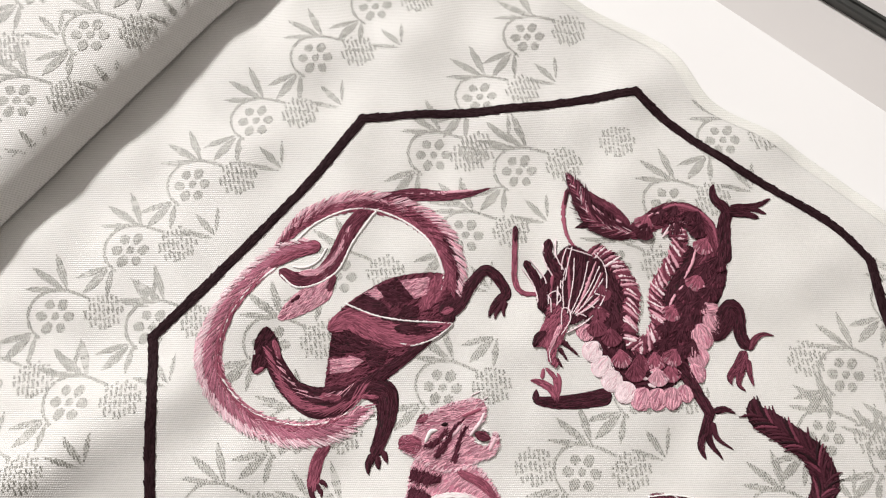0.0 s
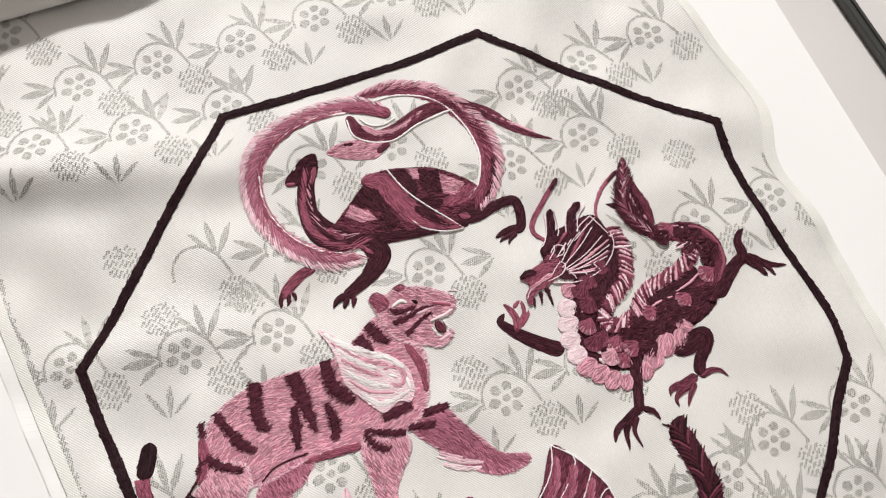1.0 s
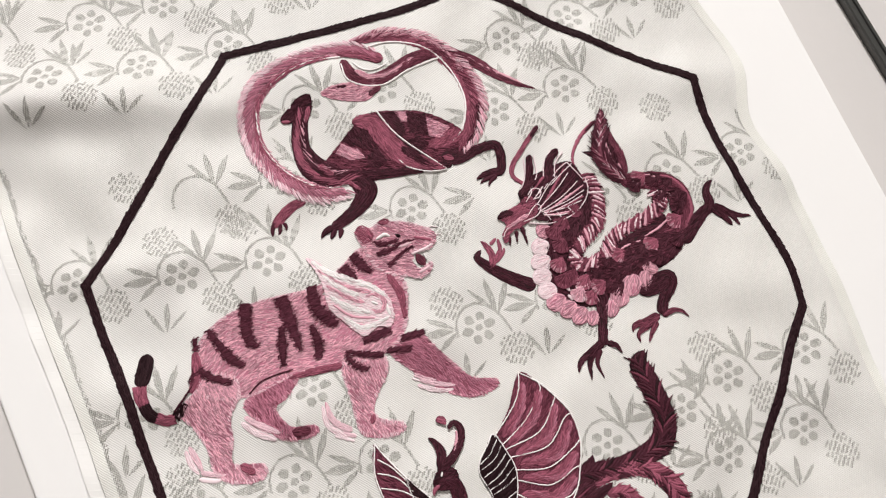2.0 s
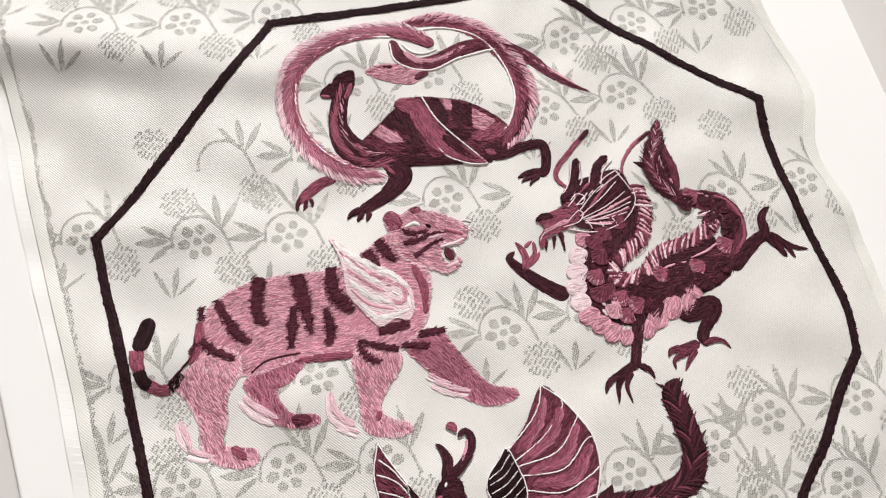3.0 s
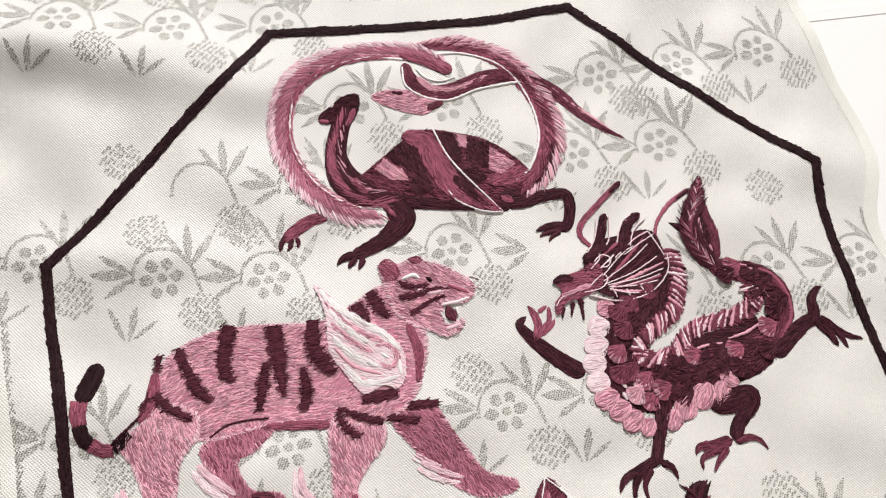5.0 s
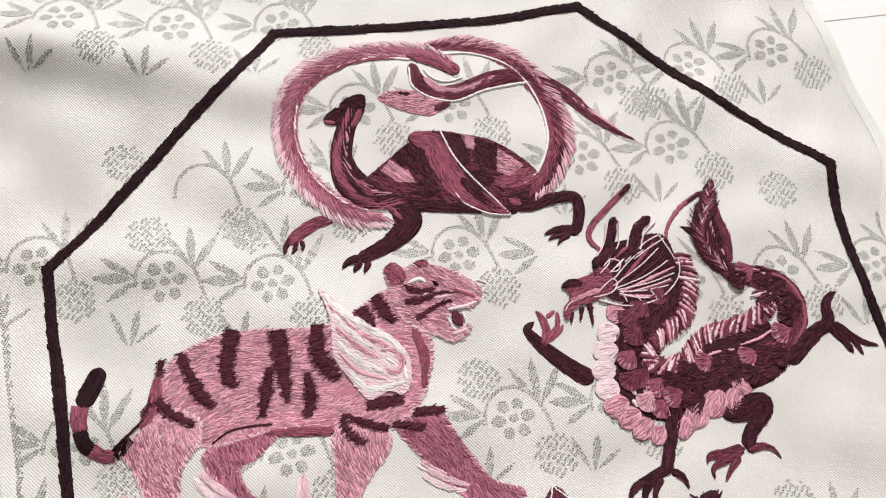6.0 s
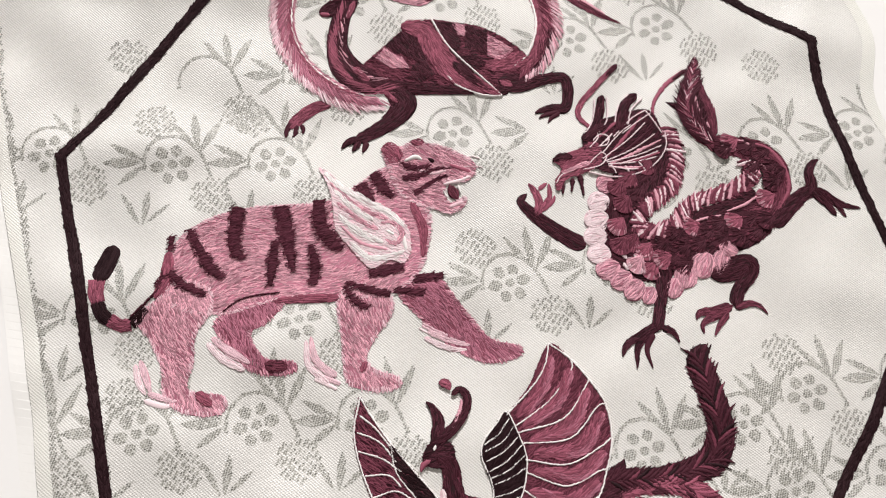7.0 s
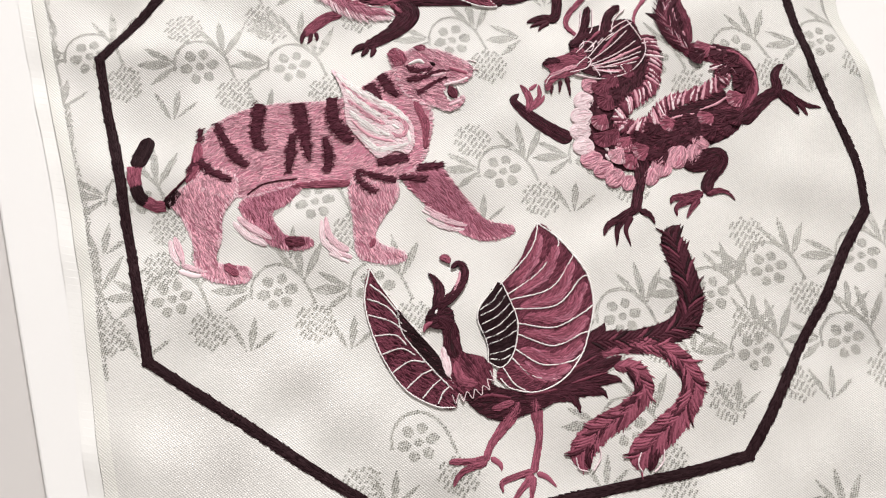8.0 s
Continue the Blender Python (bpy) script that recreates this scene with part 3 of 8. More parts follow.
rng = np.random.default_rng(5)
SPRIGS = [(-147, 107), (-119, 117), (-88, 126), (-60, 138), (-30, 150), (0, 162), (-158, 80), (-124, 87), (-92, 98), (20, 108), (46, 120), (74, 133), (15, 76), (44, 88),
          (-139, 1), (-101, 5), (-70, 12), (115, 63), (84, 52), (55, 42), (9, -11), (39, 0), (-51, -35), (-17, 34), (15, 42), (-88, -76), (-56, -67), (-25, -60), (-118, -84),
          (84, -40), (103, -27), (134, -16), (131, -46), (101, -56), (56, -53), (-2, -105), (62, -88), (127, -107), (158, -98), (-110, -46), (-60, 74), (-30, 84), (-99, 35), (-67, 44), (-176, 128), (-185, 98), (30, 172)]
PARTIAL = {(-99, 35): "ahk", (15, 42): "hl", (-2, -105): "pahb"}
for x, y in SPRIGS:
    sprig(x, y, 14 + 10 * min(1, max(0, (y + 0.35 * x - 20) / 120)), PARTIAL.get((x, y), "pahklb"), rise, rng)
# single chrysanthemums of the next row
for x, y in [(-110, 17), (-81, 25), (-125, 38), (-3, -3), (81, 80), (31, 101), (-94, -68), (95, -17), (94, -75), (80, -103), (-16, -122)]:
    sprig(x - 14.4, y + 8.2, 14, "h", rise, rng)
for x, y in ((-98, 186), (-67, 198), (-122, 168), (-108, 211), (-76, 223), (-36, 211), (-152, 165), (-142, 192), (-45, 236), (-175, 178)):
    sprig(x, y, 22, "pahklb", lambda a, b: on_fold(a, b) + 0.3, rng)

# broken line of floats along the inside of the selvedge
rng = np.random.default_rng(3)
ring = []
for y in np.arange(-105, 150, 1.0):
    x, w = edge(LEFT, y) + 5.4 + 0.5 * math.sin(y * 0.21), 1.0 + 0.45 * math.sin(y * 0.9 + 1) * math.sin(y * 0.31)
    ring.append(np.array([(x - w, y - 0.6), (x + w, y - 0.6), (x + w, y + 0.6), (x - w, y + 0.6)]))
tagged(float_mesh("fleck_line", floats_in(ring, 0.8, rng), rise, rng, "broken line of grey woven flecks"), kind="stuff")

# ---- the octagonal border in couched black-brown thread ----
border = thing("octagon_border", "dark brown satin-stitched octagon outline sewn on the cloth", "embroidery")
CORNERS = [(4.5, 131.5), (97.2, 93.6), (135, 0), (102, -90), (3, -133), (-90, -97.5), (-135, 0), (-93, 94)]
rng = np.random.default_rng(11)
for i in range(8):
    a, b = np.array(CORNERS[i]), np.array(CORNERS[(i + 1) % 8])
    a, b = a + (a - b) * 0.013, b + (b - a) * 0.013
    mid = [a + (b - a) * f + rng.normal(0, 0.35, 2) for f in (0.2, 0.4, 0.6, 0.8)]
    if i in (0, 7):
        mid = [m + np.array([-0.36 if i == 0 else 0.36, -0.93]) * w for m, w in zip(mid, (0.9, 1.6, 1.7, 1.0))]
    if i == 1:
        mid = [m + np.array([0.9, 0.4]) * w for m, w in zip(mid, (-1.6, -1.4, 0.6, 3.4))]
    ribbon(border, "satin_bar", BORDER, [(p[0], p[1], 1.75 + rng.normal(0, 0.08)) for p in (a, *mid, b)], flare=12, high=0.15, run=2.6, floss=0.4, blunt=True)

# ---- the embroidered beasts ----
tortoise = thing("embroidered_tortoise", "tortoise and coiled snake embroidered in maroon and pink silk", "embroidery", "embroidered beasts")
tiger = thing("embroidered_tiger", "winged tiger embroidered in pink silk with maroon stripes", "embroidery", "embroidered beasts")
dragon = thing("embroidered_dragon", "scaly dragon embroidered in maroon, plum and pink silk", "embroidery", "embroidered beasts")
phoenix = thing("embroidered_phoenix", "phoenix embroidered in plum silk with white feather outlines", "embroidery", "embroidered beasts")

# the tortoise with the snake wound round it
ribbon(tortoise, "snake_coil", PINK, [(-42.1, 39.7, 2.25), (-53, 38.9, 3.92), (-63.5, 42.3, 3.94), (-72.8, 49.4, 3.8), (-79.2, 59.7, 3.87), (-81, 71, 3.95), (-77.6, 81.5, 4.02), (-69.2, 90.2, 3.68), (-56.9, 96.3, 3.52), (-43.7, 99.7, 3.55), (-32.4, 98, 2.5)], flare=-28)
hair(tortoise, "snake_hair", PALE, [(-42.1, 39.7, 2.25), (-53, 38.9, 3.92), (-63.5, 42.3, 3.94), (-72.8, 49.4, 3.8), (-79.2, 59.7, 3.87), (-81, 71, 3.95), (-77.6, 81.5, 4.02), (-69.2, 90.2, 3.68), (-56.9, 96.3, 3.52), (-43.7, 99.7, 3.55), (-32.4, 98, 2.5)], -32, 2.6, (0.55, 1.25))
hair(tortoise, "snake_hair", BLUSH, [(-42.1, 39.7, 2.25), (-53, 38.9, 3.92), (-63.5, 42.3, 3.94), (-72.8, 49.4, 3.8), (-79.2, 59.7, 3.87), (-81, 71, 3.95), (-77.6, 81.5, 4.02), (-69.2, 90.2, 3.68), (-56.9, 96.3, 3.52), (-43.7, 99.7, 3.55), (-32.4, 98, 2.5)], -38, 0.7, (0.6, 1.3), 0.4)
hair(tortoise, "snake_hair", MAUVE, [(-42.1, 39.7, 2.25), (-53, 38.9, 3.92), (-63.5, 42.3, 3.94), (-72.8, 49.4, 3.8), (-79.2, 59.7, 3.87), (-81, 71, 3.95), (-77.6, 81.5, 4.02), (-69.2, 90.2, 3.68), (-56.9, 96.3, 3.52), (-43.7, 99.7, 3.55), (-32.4, 98, 2.5)], -25, 3.5, (-0.3, 0.5), 0.35)
ribbon(tortoise, "snake_coil_shade", ROSE, [(-47.8, 40.4, 1.13), (-58.3, 41.5, 1.5), (-68, 46.9, 1.51), (-74.8, 54.5, 1.53), (-78.6, 65.2, 1.37), (-78.1, 75, 1.39), (-73.1, 83.6, 1.42), (-63.5, 90.9, 1.23), (-50.9, 96, 1.04)], flare=-15, high=0.2)
ribbon(tortoise, "snake_coil_edge", PALE, [(-69.3, 44.5, 0.94), (-77.1, 50.8, 1.14), (-82, 59, 1.16), (-84.1, 70.2, 1.18), (-81.4, 82.8, 1.21), (-71.9, 92.9, 1.03)], flare=25, high=0.25)
ribbon(tortoise, "snake_tail", PLUM, [(-9.4, 103.9, 1.27), (-1.9, 101, 2.11), (7.8, 97.1, 2.52), (16.7, 91.5, 1.87), (24.1, 88.2, 1.24), (31.9, 86.8, 0.21)])
ribbon(tortoise, "snake_tail_light", PINK, [(4.5, 99.2, 0.63), (15.4, 93.4, 0.84), (26.1, 88.5, 0.41)], high=0.2)
ribbon(tortoise, "snake_knot", PLUM, [(-46.3, 94.9, 1.66), (-43.1, 89.4, 2.67), (-36.6, 86.6, 2.66), (-27.4, 89.8, 3.09), (-17.3, 97.3, 2.92), (-5.1, 102.3, 2.11)])
ribbon(tortoise, "snake_knot_light", PINK, [(-41.3, 90.3, 1.23), (-34.3, 88, 1.44), (-26, 91, 1.24), (-17.4, 97.8, 0.84)], high=0.2)
ribbon(tortoise, "snake_coil", ROSE, [(-43.9, 102.4, 1.26), (-31.2, 107.1, 2.76), (-16.8, 105.7, 3.39), (-4.6, 99.2, 3.78), (3.5, 90, 3.93), (7.1, 79.9, 4.06), (6, 67.8, 3.38), (2, 59.9, 1.96)], flare=24)
hair(tortoise, "snake_hair", PINK, [(-43.9, 102.4, 1.26), (-31.2, 107.1, 2.76), (-16.8, 105.7, 3.39), (-4.6, 99.2, 3.78), (3.5, 90, 3.93), (7.1, 79.9, 4.06), (6, 67.8, 3.38), (2, 59.9, 1.96)], 30, 3.0)
hair(tortoise, "snake_hair", PALE, [(-43.9, 102.4, 1.26), (-31.2, 107.1, 2.76), (-16.8, 105.7, 3.39), (-4.6, 99.2, 3.78), (3.5, 90, 3.93), (7.1, 79.9, 4.06), (6, 67.8, 3.38), (2, 59.9, 1.96)], 35, 1.2, (0.5, 1.3), 0.35)
hair(tortoise, "snake_hair", PLUM, [(-43.9, 102.4, 1.26), (-31.2, 107.1, 2.76), (-16.8, 105.7, 3.39), (-4.6, 99.2, 3.78), (3.5, 90, 3.93), (7.1, 79.9, 4.06), (6, 67.8, 3.38), (2, 59.9, 1.96)], 25, 1.4, (-0.4, 0.4), 0.3)
ribbon(tortoise, "snake_coil_light", PINK, [(-37.1, 106.5, 1.06), (-21.2, 107.8, 1.28), (-7.2, 102.7, 1.27), (2.5, 93.1, 1.25)], high=0.2, flare=15)
ribbon(tortoise, "snake_coil_dark", DARK, [(8.6, 79.1, 1.63), (7.8, 68.2, 1.99), (3.9, 60.4, 1.57)], high=0.2)
ribbon(tortoise, "snake_knot_front", ROSE, [(-49.3, 97.8, 1.87), (-39.9, 98.8, 3.13), (-30.1, 96.3, 2.5)], high=0.3)
tortoise_snake_head = patch(tortoise, "snake_head", PINK, [(-54, 79.5), (-49.5, 82.9), (-40.3, 85.6), (-31.3, 85.7), (-32.6, 81.4), (-36, 77.9), (-42.8, 77.1), (-49.7, 77.5)], along=15)
ribbon(tortoise, "snake_head_dark", PLUM, [(-35.3, 80.3, 1.42), (-30.7, 84.5, 1.22)], high=0.2)
ribbon(tortoise_snake_head, "mouth", DARK, [(-47.9, 82.6, 0.61), (-44.1, 83.3, 0.81)], high=0.25)
cord(tortoise, "white_outline", CREAM, [(-44.5, 41.9), (-52.7, 41.2), (-62.2, 44.6), (-70, 50.5), (-75.7, 58.5), (-78.4, 69), (-76.9, 78.1), (-68.6, 87.4), (-58.2, 93.2), (-46.9, 96.1)], 0.85)
cord(tortoise, "white_outline", CREAM, [(-46.8, 93), (-43.9, 86.5), (-36.5, 84.4), (-28.5, 85.7), (-20.2, 91.6), (-11.1, 96.6), (-5.9, 98.9)], 0.85)
cord(tortoise, "white_outline", CREAM, [(-39, 100.9), (-28.6, 104.1), (-16.3, 103.1), (-7, 98.1), (0.1, 89.1), (3.4, 78.9), (2.5, 68.4), (-1.3, 62.5)], 0.85)
cord(tortoise, "white_outline", CREAM, [(-42, 93.7), (-38, 91.4), (-33.1, 91.7), (-28.7, 94.4)], 0.85)
tortoise_shell = patch(tortoise, "shell", PLUM, [(-50.3, 52.8), (-45.2, 60.2), (-40.6, 66.9), (-34.1, 72.7), (-22.9, 74.6), (-13, 74), (-1.5, 69.6), (3, 65.6), (0.3, 58.7), (-5.3, 52.4), (-17.6, 47.5), (-32, 44.5), (-43.9, 43.5), (-52.3, 47.6)], along=-5)
patch(tortoise_shell, "shell_plate", DARK, [(-45.2, 60.2), (-40.5, 66.4), (-33.8, 66.8), (-29.2, 60.3), (-31, 55.8), (-37.7, 57.9)], along=-25, high=0.25)
patch(tortoise_shell, "shell_plate", DARK, [(-34.6, 54.9), (-31, 57.8), (-26.6, 53.1), (-30.2, 49.4), (-34.7, 50.3)], along=-45, high=0.25)
patch(tortoise_shell, "shell_plate", DARK, [(-31.9, 73.1), (-23.7, 74), (-20.1, 66.3), (-22.1, 61), (-26.3, 64.8)], along=-45, high=0.25)
patch(tortoise_shell, "shell_plate", DARK, [(-20.4, 74), (-12.5, 73.3), (-11.2, 64.3), (-18.6, 64.6)], along=-70, high=0.25)
patch(tortoise_shell, "shell_plate", DARK, [(-21.6, 60.1), (-14.6, 63.9), (-10.6, 60.7), (-15, 55.9), (-19.4, 56.9)], along=-15, high=0.25)
patch(tortoise_shell, "shell_plate", PINK, [(-47.1, 55.2), (-45, 59.4), (-38, 57), (-35.5, 53.8), (-40.9, 52.9)], along=-20, high=0.3)
patch(tortoise_shell, "shell_plate", PINK, [(-25.1, 74.1), (-20.4, 74), (-19.6, 69.9), (-21.9, 69.7)], along=-45, high=0.3)
patch(tortoise_shell, "shell_plate", PINK, [(-12.3, 72.1), (-2.7, 68.4), (-5.7, 63.5), (-10.8, 63.9)], along=-25, high=0.3)
patch(tortoise_shell, "shell_rim", ROSE, [(-10.7, 61.5), (-1.2, 67.9), (3, 65.6), (-1.1, 61.3), (-8.3, 58.7)], along=25, high=0.3)
ribbon(tortoise, "belly", DARK, [(-47.2, 45.7, 2.65), (-36.2, 46.7, 2.66), (-23.3, 47.8, 1.91), (-8.7, 50.8, 1.54), (-1.6, 53.5, 2.32)], high=0.15)
ribbon(tortoise, "snake_band", ROSE, [(-41.3, 68.4, 2.17), (-33.2, 68.2, 3.95), (-26.5, 59.9, 4.29), (-19.8, 53.9, 3.86), (-9.8, 51.5, 2.31), (-3.8, 50.7, 0.58)], high=0.55, flare=15)
ribbon(tortoise, "snake_band_dark", DARK, [(-21.6, 58.4, 1.95), (-14.9, 53.4, 1.93), (-6.9, 51.2, 0.77)], high=0.8)
cord(tortoise, "white_outline", CREAM, [(-32, 73.7), (-24.9, 65.2), (-16.6, 58.4), (-9.4, 54.1), (-3.6, 50.4)], 0.75, high=0.65)
cord(tortoise, "white_outline", CREAM, [(-22.8, 53.2), (-18, 49.8), (-10.7, 48.9), (-3.6, 50.4)], 0.75, high=0.65)
tortoise_neck = ribbon(tortoise, "neck", DARK, [(-60.2, 73.6, 2.78), (-61.5, 66.2, 3.33), (-60.4, 57, 3.86), (-56, 49.7, 5.33), (-49.2, 46.3, 5.67), (-42.7, 46.4, 4.17)], high=0.1)
hair(tortoise_neck, "neck_strand", ROSE, [(-60.2, 73.6, 2.78), (-61.5, 66.2, 3.33), (-60.4, 57, 3.86), (-56, 49.7, 5.33), (-49.2, 46.3, 5.67), (-42.7, 46.4, 4.17)], 26, 2.6, (-0.7, 0.2), 0.3)
hair(tortoise_neck, "neck_strand", PINK, [(-60.2, 73.6, 2.78), (-61.5, 66.2, 3.33), (-60.4, 57, 3.86), (-56, 49.7, 5.33), (-49.2, 46.3, 5.67), (-42.7, 46.4, 4.17)], 24, 0.7, (0.2, 0.7), 0.3)
ribbon(tortoise_neck, "neck_light", ROSE, [(-61.1, 66.3, 0.79), (-62.6, 56.8, 0.96), (-59.2, 49, 0.76)], high=0.4)
ribbon(tortoise_neck, "neck_light", ROSE, [(-53.9, 50.3, 1.53), (-47.4, 46.7, 1.52)], high=0.4)
tortoise_head = patch(tortoise, "head", DARK, [(-69.2, 67.5), (-66.6, 72.9), (-62.4, 77.9), (-58.3, 78.9), (-57.3, 73.5), (-59, 68.5), (-63.6, 67.1)], along=40, high=0.2)
ribbon(tortoise_head, "jaw", ROSE, [(-68.8, 67.2, 0.79), (-65.3, 67.6, 0.98)], high=0.45)
ribbon(tortoise_head, "cheek", ROSE, [(-59.5, 67.3, 0.98), (-58.4, 74.1, 1)], high=0.45)
ribbon(tortoise_head, "eye", CREAM, [(-66.1, 72.6, 0.4), (-65.5, 74, 0.5)], high=0.5)
tortoise_fore_leg = ribbon(tortoise, "fore_leg", ROSE, [(-57.4, 35.7, 1.48), (-62.6, 32.9, 2.03), (-67.1, 27.6, 2.01), (-68.8, 24.5, 1.45)])
ribbon(tortoise_fore_leg, "toe", DARK, [(-68.3, 26.9, 1.09), (-69.3, 23.8, 0.91), (-69, 21, 0.36)], high=0.2)
ribbon(tortoise_fore_leg, "toe", DARK, [(-66.8, 26.5, 0.91), (-66.5, 23.4, 0.72), (-67, 21.8, 0.27)], high=0.2)
ribbon(tortoise_fore_leg, "toe", DARK, [(-65.4, 26.8, 0.91), (-64.3, 25.1, 0.73), (-64.2, 23.6, 0.27)], high=0.2)
tortoise_fore_leg = ribbon(tortoise, "fore_leg", DARK, [(-39.7, 45.5, 4.16), (-34.5, 40.7, 4.51), (-37.9, 33.2, 3.15), (-43.1, 28.1, 2.38), (-46.9, 24.9, 2.18)], high=0.3)
ribbon(tortoise, "fore_leg_light", ROSE, [(-41.6, 44, 1.13), (-36.7, 40.6, 0.94)], high=0.6)
ribbon(tortoise_fore_leg, "toe", DARK, [(-46.3, 25.8, 1.64), (-49.4, 23.6, 1.27), (-50.9, 20.9, 0.36)], high=0.4)
ribbon(tortoise_fore_leg, "toe", DARK, [(-45.7, 24.8, 1.27), (-46.8, 21.9, 0.91), (-47.2, 20.6, 0.27)], high=0.4)
ribbon(tortoise_fore_leg, "toe", DARK, [(-43.4, 25.3, 1.28), (-43.7, 22.6, 0.91), (-44, 21, 0.27)], high=0.4)
tortoise_hind_leg = ribbon(tortoise, "hind_leg", DARK, [(-5.8, 55.6, 3.88), (0.8, 56.1, 3.5), (8.8, 59.5, 2.16), (15.3, 61.4, 1.97), (17.7, 57, 1.95), (17.8, 51.3, 1.93), (15.2, 49.3, 1.73)], high=0.3)
ribbon(tortoise, "hind_leg_light", ROSE, [(-5.4, 55.7, 1.55), (-0.9, 54.7, 1.36)], high=0.6)
ribbon(tortoise_hind_leg, "toe", DARK, [(16.8, 51.1, 1.55), (12, 49.2, 1.35), (8.1, 46.6, 0.38)], high=0.4)
ribbon(tortoise_hind_leg, "toe", DARK, [(15.8, 49.2, 1.16), (11.3, 46.6, 0.77), (9.6, 45, 0.29)], high=0.4)
ribbon(tortoise_hind_leg, "toe", DARK, [(16.2, 48.9, 1.16), (13.8, 46.4, 0.77), (12.8, 44.1, 0.29)], high=0.4)
# the winged tiger
tiger_hind_leg = patch(tiger, "hind_leg", MAUVE, [(-71.9, -36.7), (-67, -32.5), (-59.1, -29.8), (-56.4, -32.1), (-60.2, -39), (-63.6, -42.3), (-60.8, -46.5), (-56.2, -49.3), (-49.8, -48.1), (-47.7, -50.2), (-53.2, -53.1), (-61.6, -53.1), (-67.6, -48.5), (-74.9, -42.8)], along=-45, fringe=PINK)
ribbon(tiger_hind_leg, "paw", PLUM, [(-57.2, -50.9, 1.97), (-50.7, -49.9, 1.98)], high=0.3)
patch(tiger, "fore_leg", MAUVE, [(-23.5, -21.9), (-18.5, -16.3), (-12.8, -14.2), (-7.5, -18.6), (-0.3, -24.7), (7, -29.9), (15.7, -30.4), (15.6, -33.7), (6.6, -37.2), (-4.6, -34.3), (-16.3, -27.5)], along=-27, fringe=PINK)
patch(tiger, "body", PINK, [(-92.7, -30.1), (-92.9, -21.1), (-88.7, -14), (-80.3, -7.3), (-69.2, -3), (-54.4, 1), (-48.1, 4.3), (-42.4, 10.4), (-35.2, 17.9), (-26.6, 13.2), (-19.1, 5.5), (-17.4, -5.1), (-18.6, -13.9), (-24, -21), (-34.1, -25.5), (-50.4, -28.6), (-61.3, -32.3), (-71.5, -37.9), (-82.7, -39.9), (-89.9, -38.1)], along=27, fringe=PALE)
ribbon(tiger, "belly_edge", ROSE, [(-59.8, -31.7, 0.83), (-50.3, -29, 1.49), (-40.7, -26.6, 1.33)], high=0.3)
tiger_hind_leg = patch(tiger, "hind_leg", PINK, [(-98.1, -44.9), (-93.6, -38.8), (-89.6, -31.8), (-79.4, -31.5), (-76.7, -38), (-79.3, -45.4), (-77.9, -53.6), (-77.3, -61.8), (-67.4, -61.5), (-65.2, -64.7), (-68.5, -67.8), (-77.4, -68.4), (-83.8, -64.8), (-86.7, -57.1), (-92.5, -49.8)], along=-60, high=0.1, fringe=PALE)
ribbon(tiger_hind_leg, "paw", ROSE, [(-75, -62.2, 1.45), (-69.3, -64.9, 1.92)], high=0.4)
tiger_fore_leg = patch(tiger, "fore_leg", PINK, [(-41.1, -26.9), (-35, -21.5), (-25.5, -23.2), (-24.3, -29.1), (-27.7, -37.2), (-28.4, -43.8), (-24.1, -46), (-18.3, -46.6), (-17.1, -49), (-23.2, -51.9), (-32, -51.6), (-34.8, -46.8), (-37.3, -38.7)], along=-65, high=0.1, fringe=PALE)
ribbon(tiger_fore_leg, "paw", ROSE, [(-28.7, -43.9, 1.33), (-29.3, -47.4, 1.16)], high=0.4)
ribbon(tiger, "white_tuft", PALE, [(-12.6, -31.3, 0.85), (-4.6, -32.7, 0.95), (0.5, -33.2, 0.53)], high=0.1)
ribbon(tiger, "white_tuft", PALE, [(-12.5, -31.2, 0.85), (-4.5, -32.7, 0.95), (0.7, -32.7, 0.53)], high=0.18)
ribbon(tiger, "white_tuft", BLUSH, [(-13.3, -33.3, 0.85), (-5.2, -34.9, 0.95), (0.1, -34.4, 0.53)], high=0.1)
ribbon(tiger, "white_tuft", PALE, [(-14.7, -29.9, 0.43), (-6.6, -32, 0.43)], high=0.1)
ribbon(tiger, "white_tuft", PALE, [(-14.6, -29.3, 0.43), (-6.4, -31.3, 0.43)], high=0.18)
ribbon(tiger, "white_tuft", BLUSH, [(-15.4, -30.9, 0.43), (-7.2, -33, 0.42)], high=0.1)
ribbon(tiger, "white_tuft", PALE, [(-45.8, -40.9, 0.52), (-42.8, -46.6, 1.03), (-36.2, -49.9, 1.22)], high=0.1)
ribbon(tiger, "white_tuft", PALE, [(-46.2, -40, 0.52), (-43.5, -46.3, 1.03), (-36.7, -50, 1.22)], high=0.18)
ribbon(tiger, "white_tuft", BLUSH, [(-47.3, -41.3, 0.52), (-44.9, -48.2, 1.02), (-37.9, -52.3, 1.21)], high=0.1)
ribbon(tiger, "white_tuft", PALE, [(-41.8, -50.5, 0.61), (-34.7, -52, 0.61)], high=0.1)
ribbon(tiger, "white_tuft", PALE, [(-41.7, -50.2, 0.61), (-34.6, -51.6, 0.61)], high=0.18)
ribbon(tiger, "white_tuft", BLUSH, [(-42.4, -51.9, 0.61), (-35.3, -53.4, 0.61)], high=0.1)
ribbon(tiger, "white_tuft", PALE, [(-74.4, -45.9, 0.83), (-68.8, -48.6, 1.22), (-61.5, -51.2, 1.02)], high=0.1)
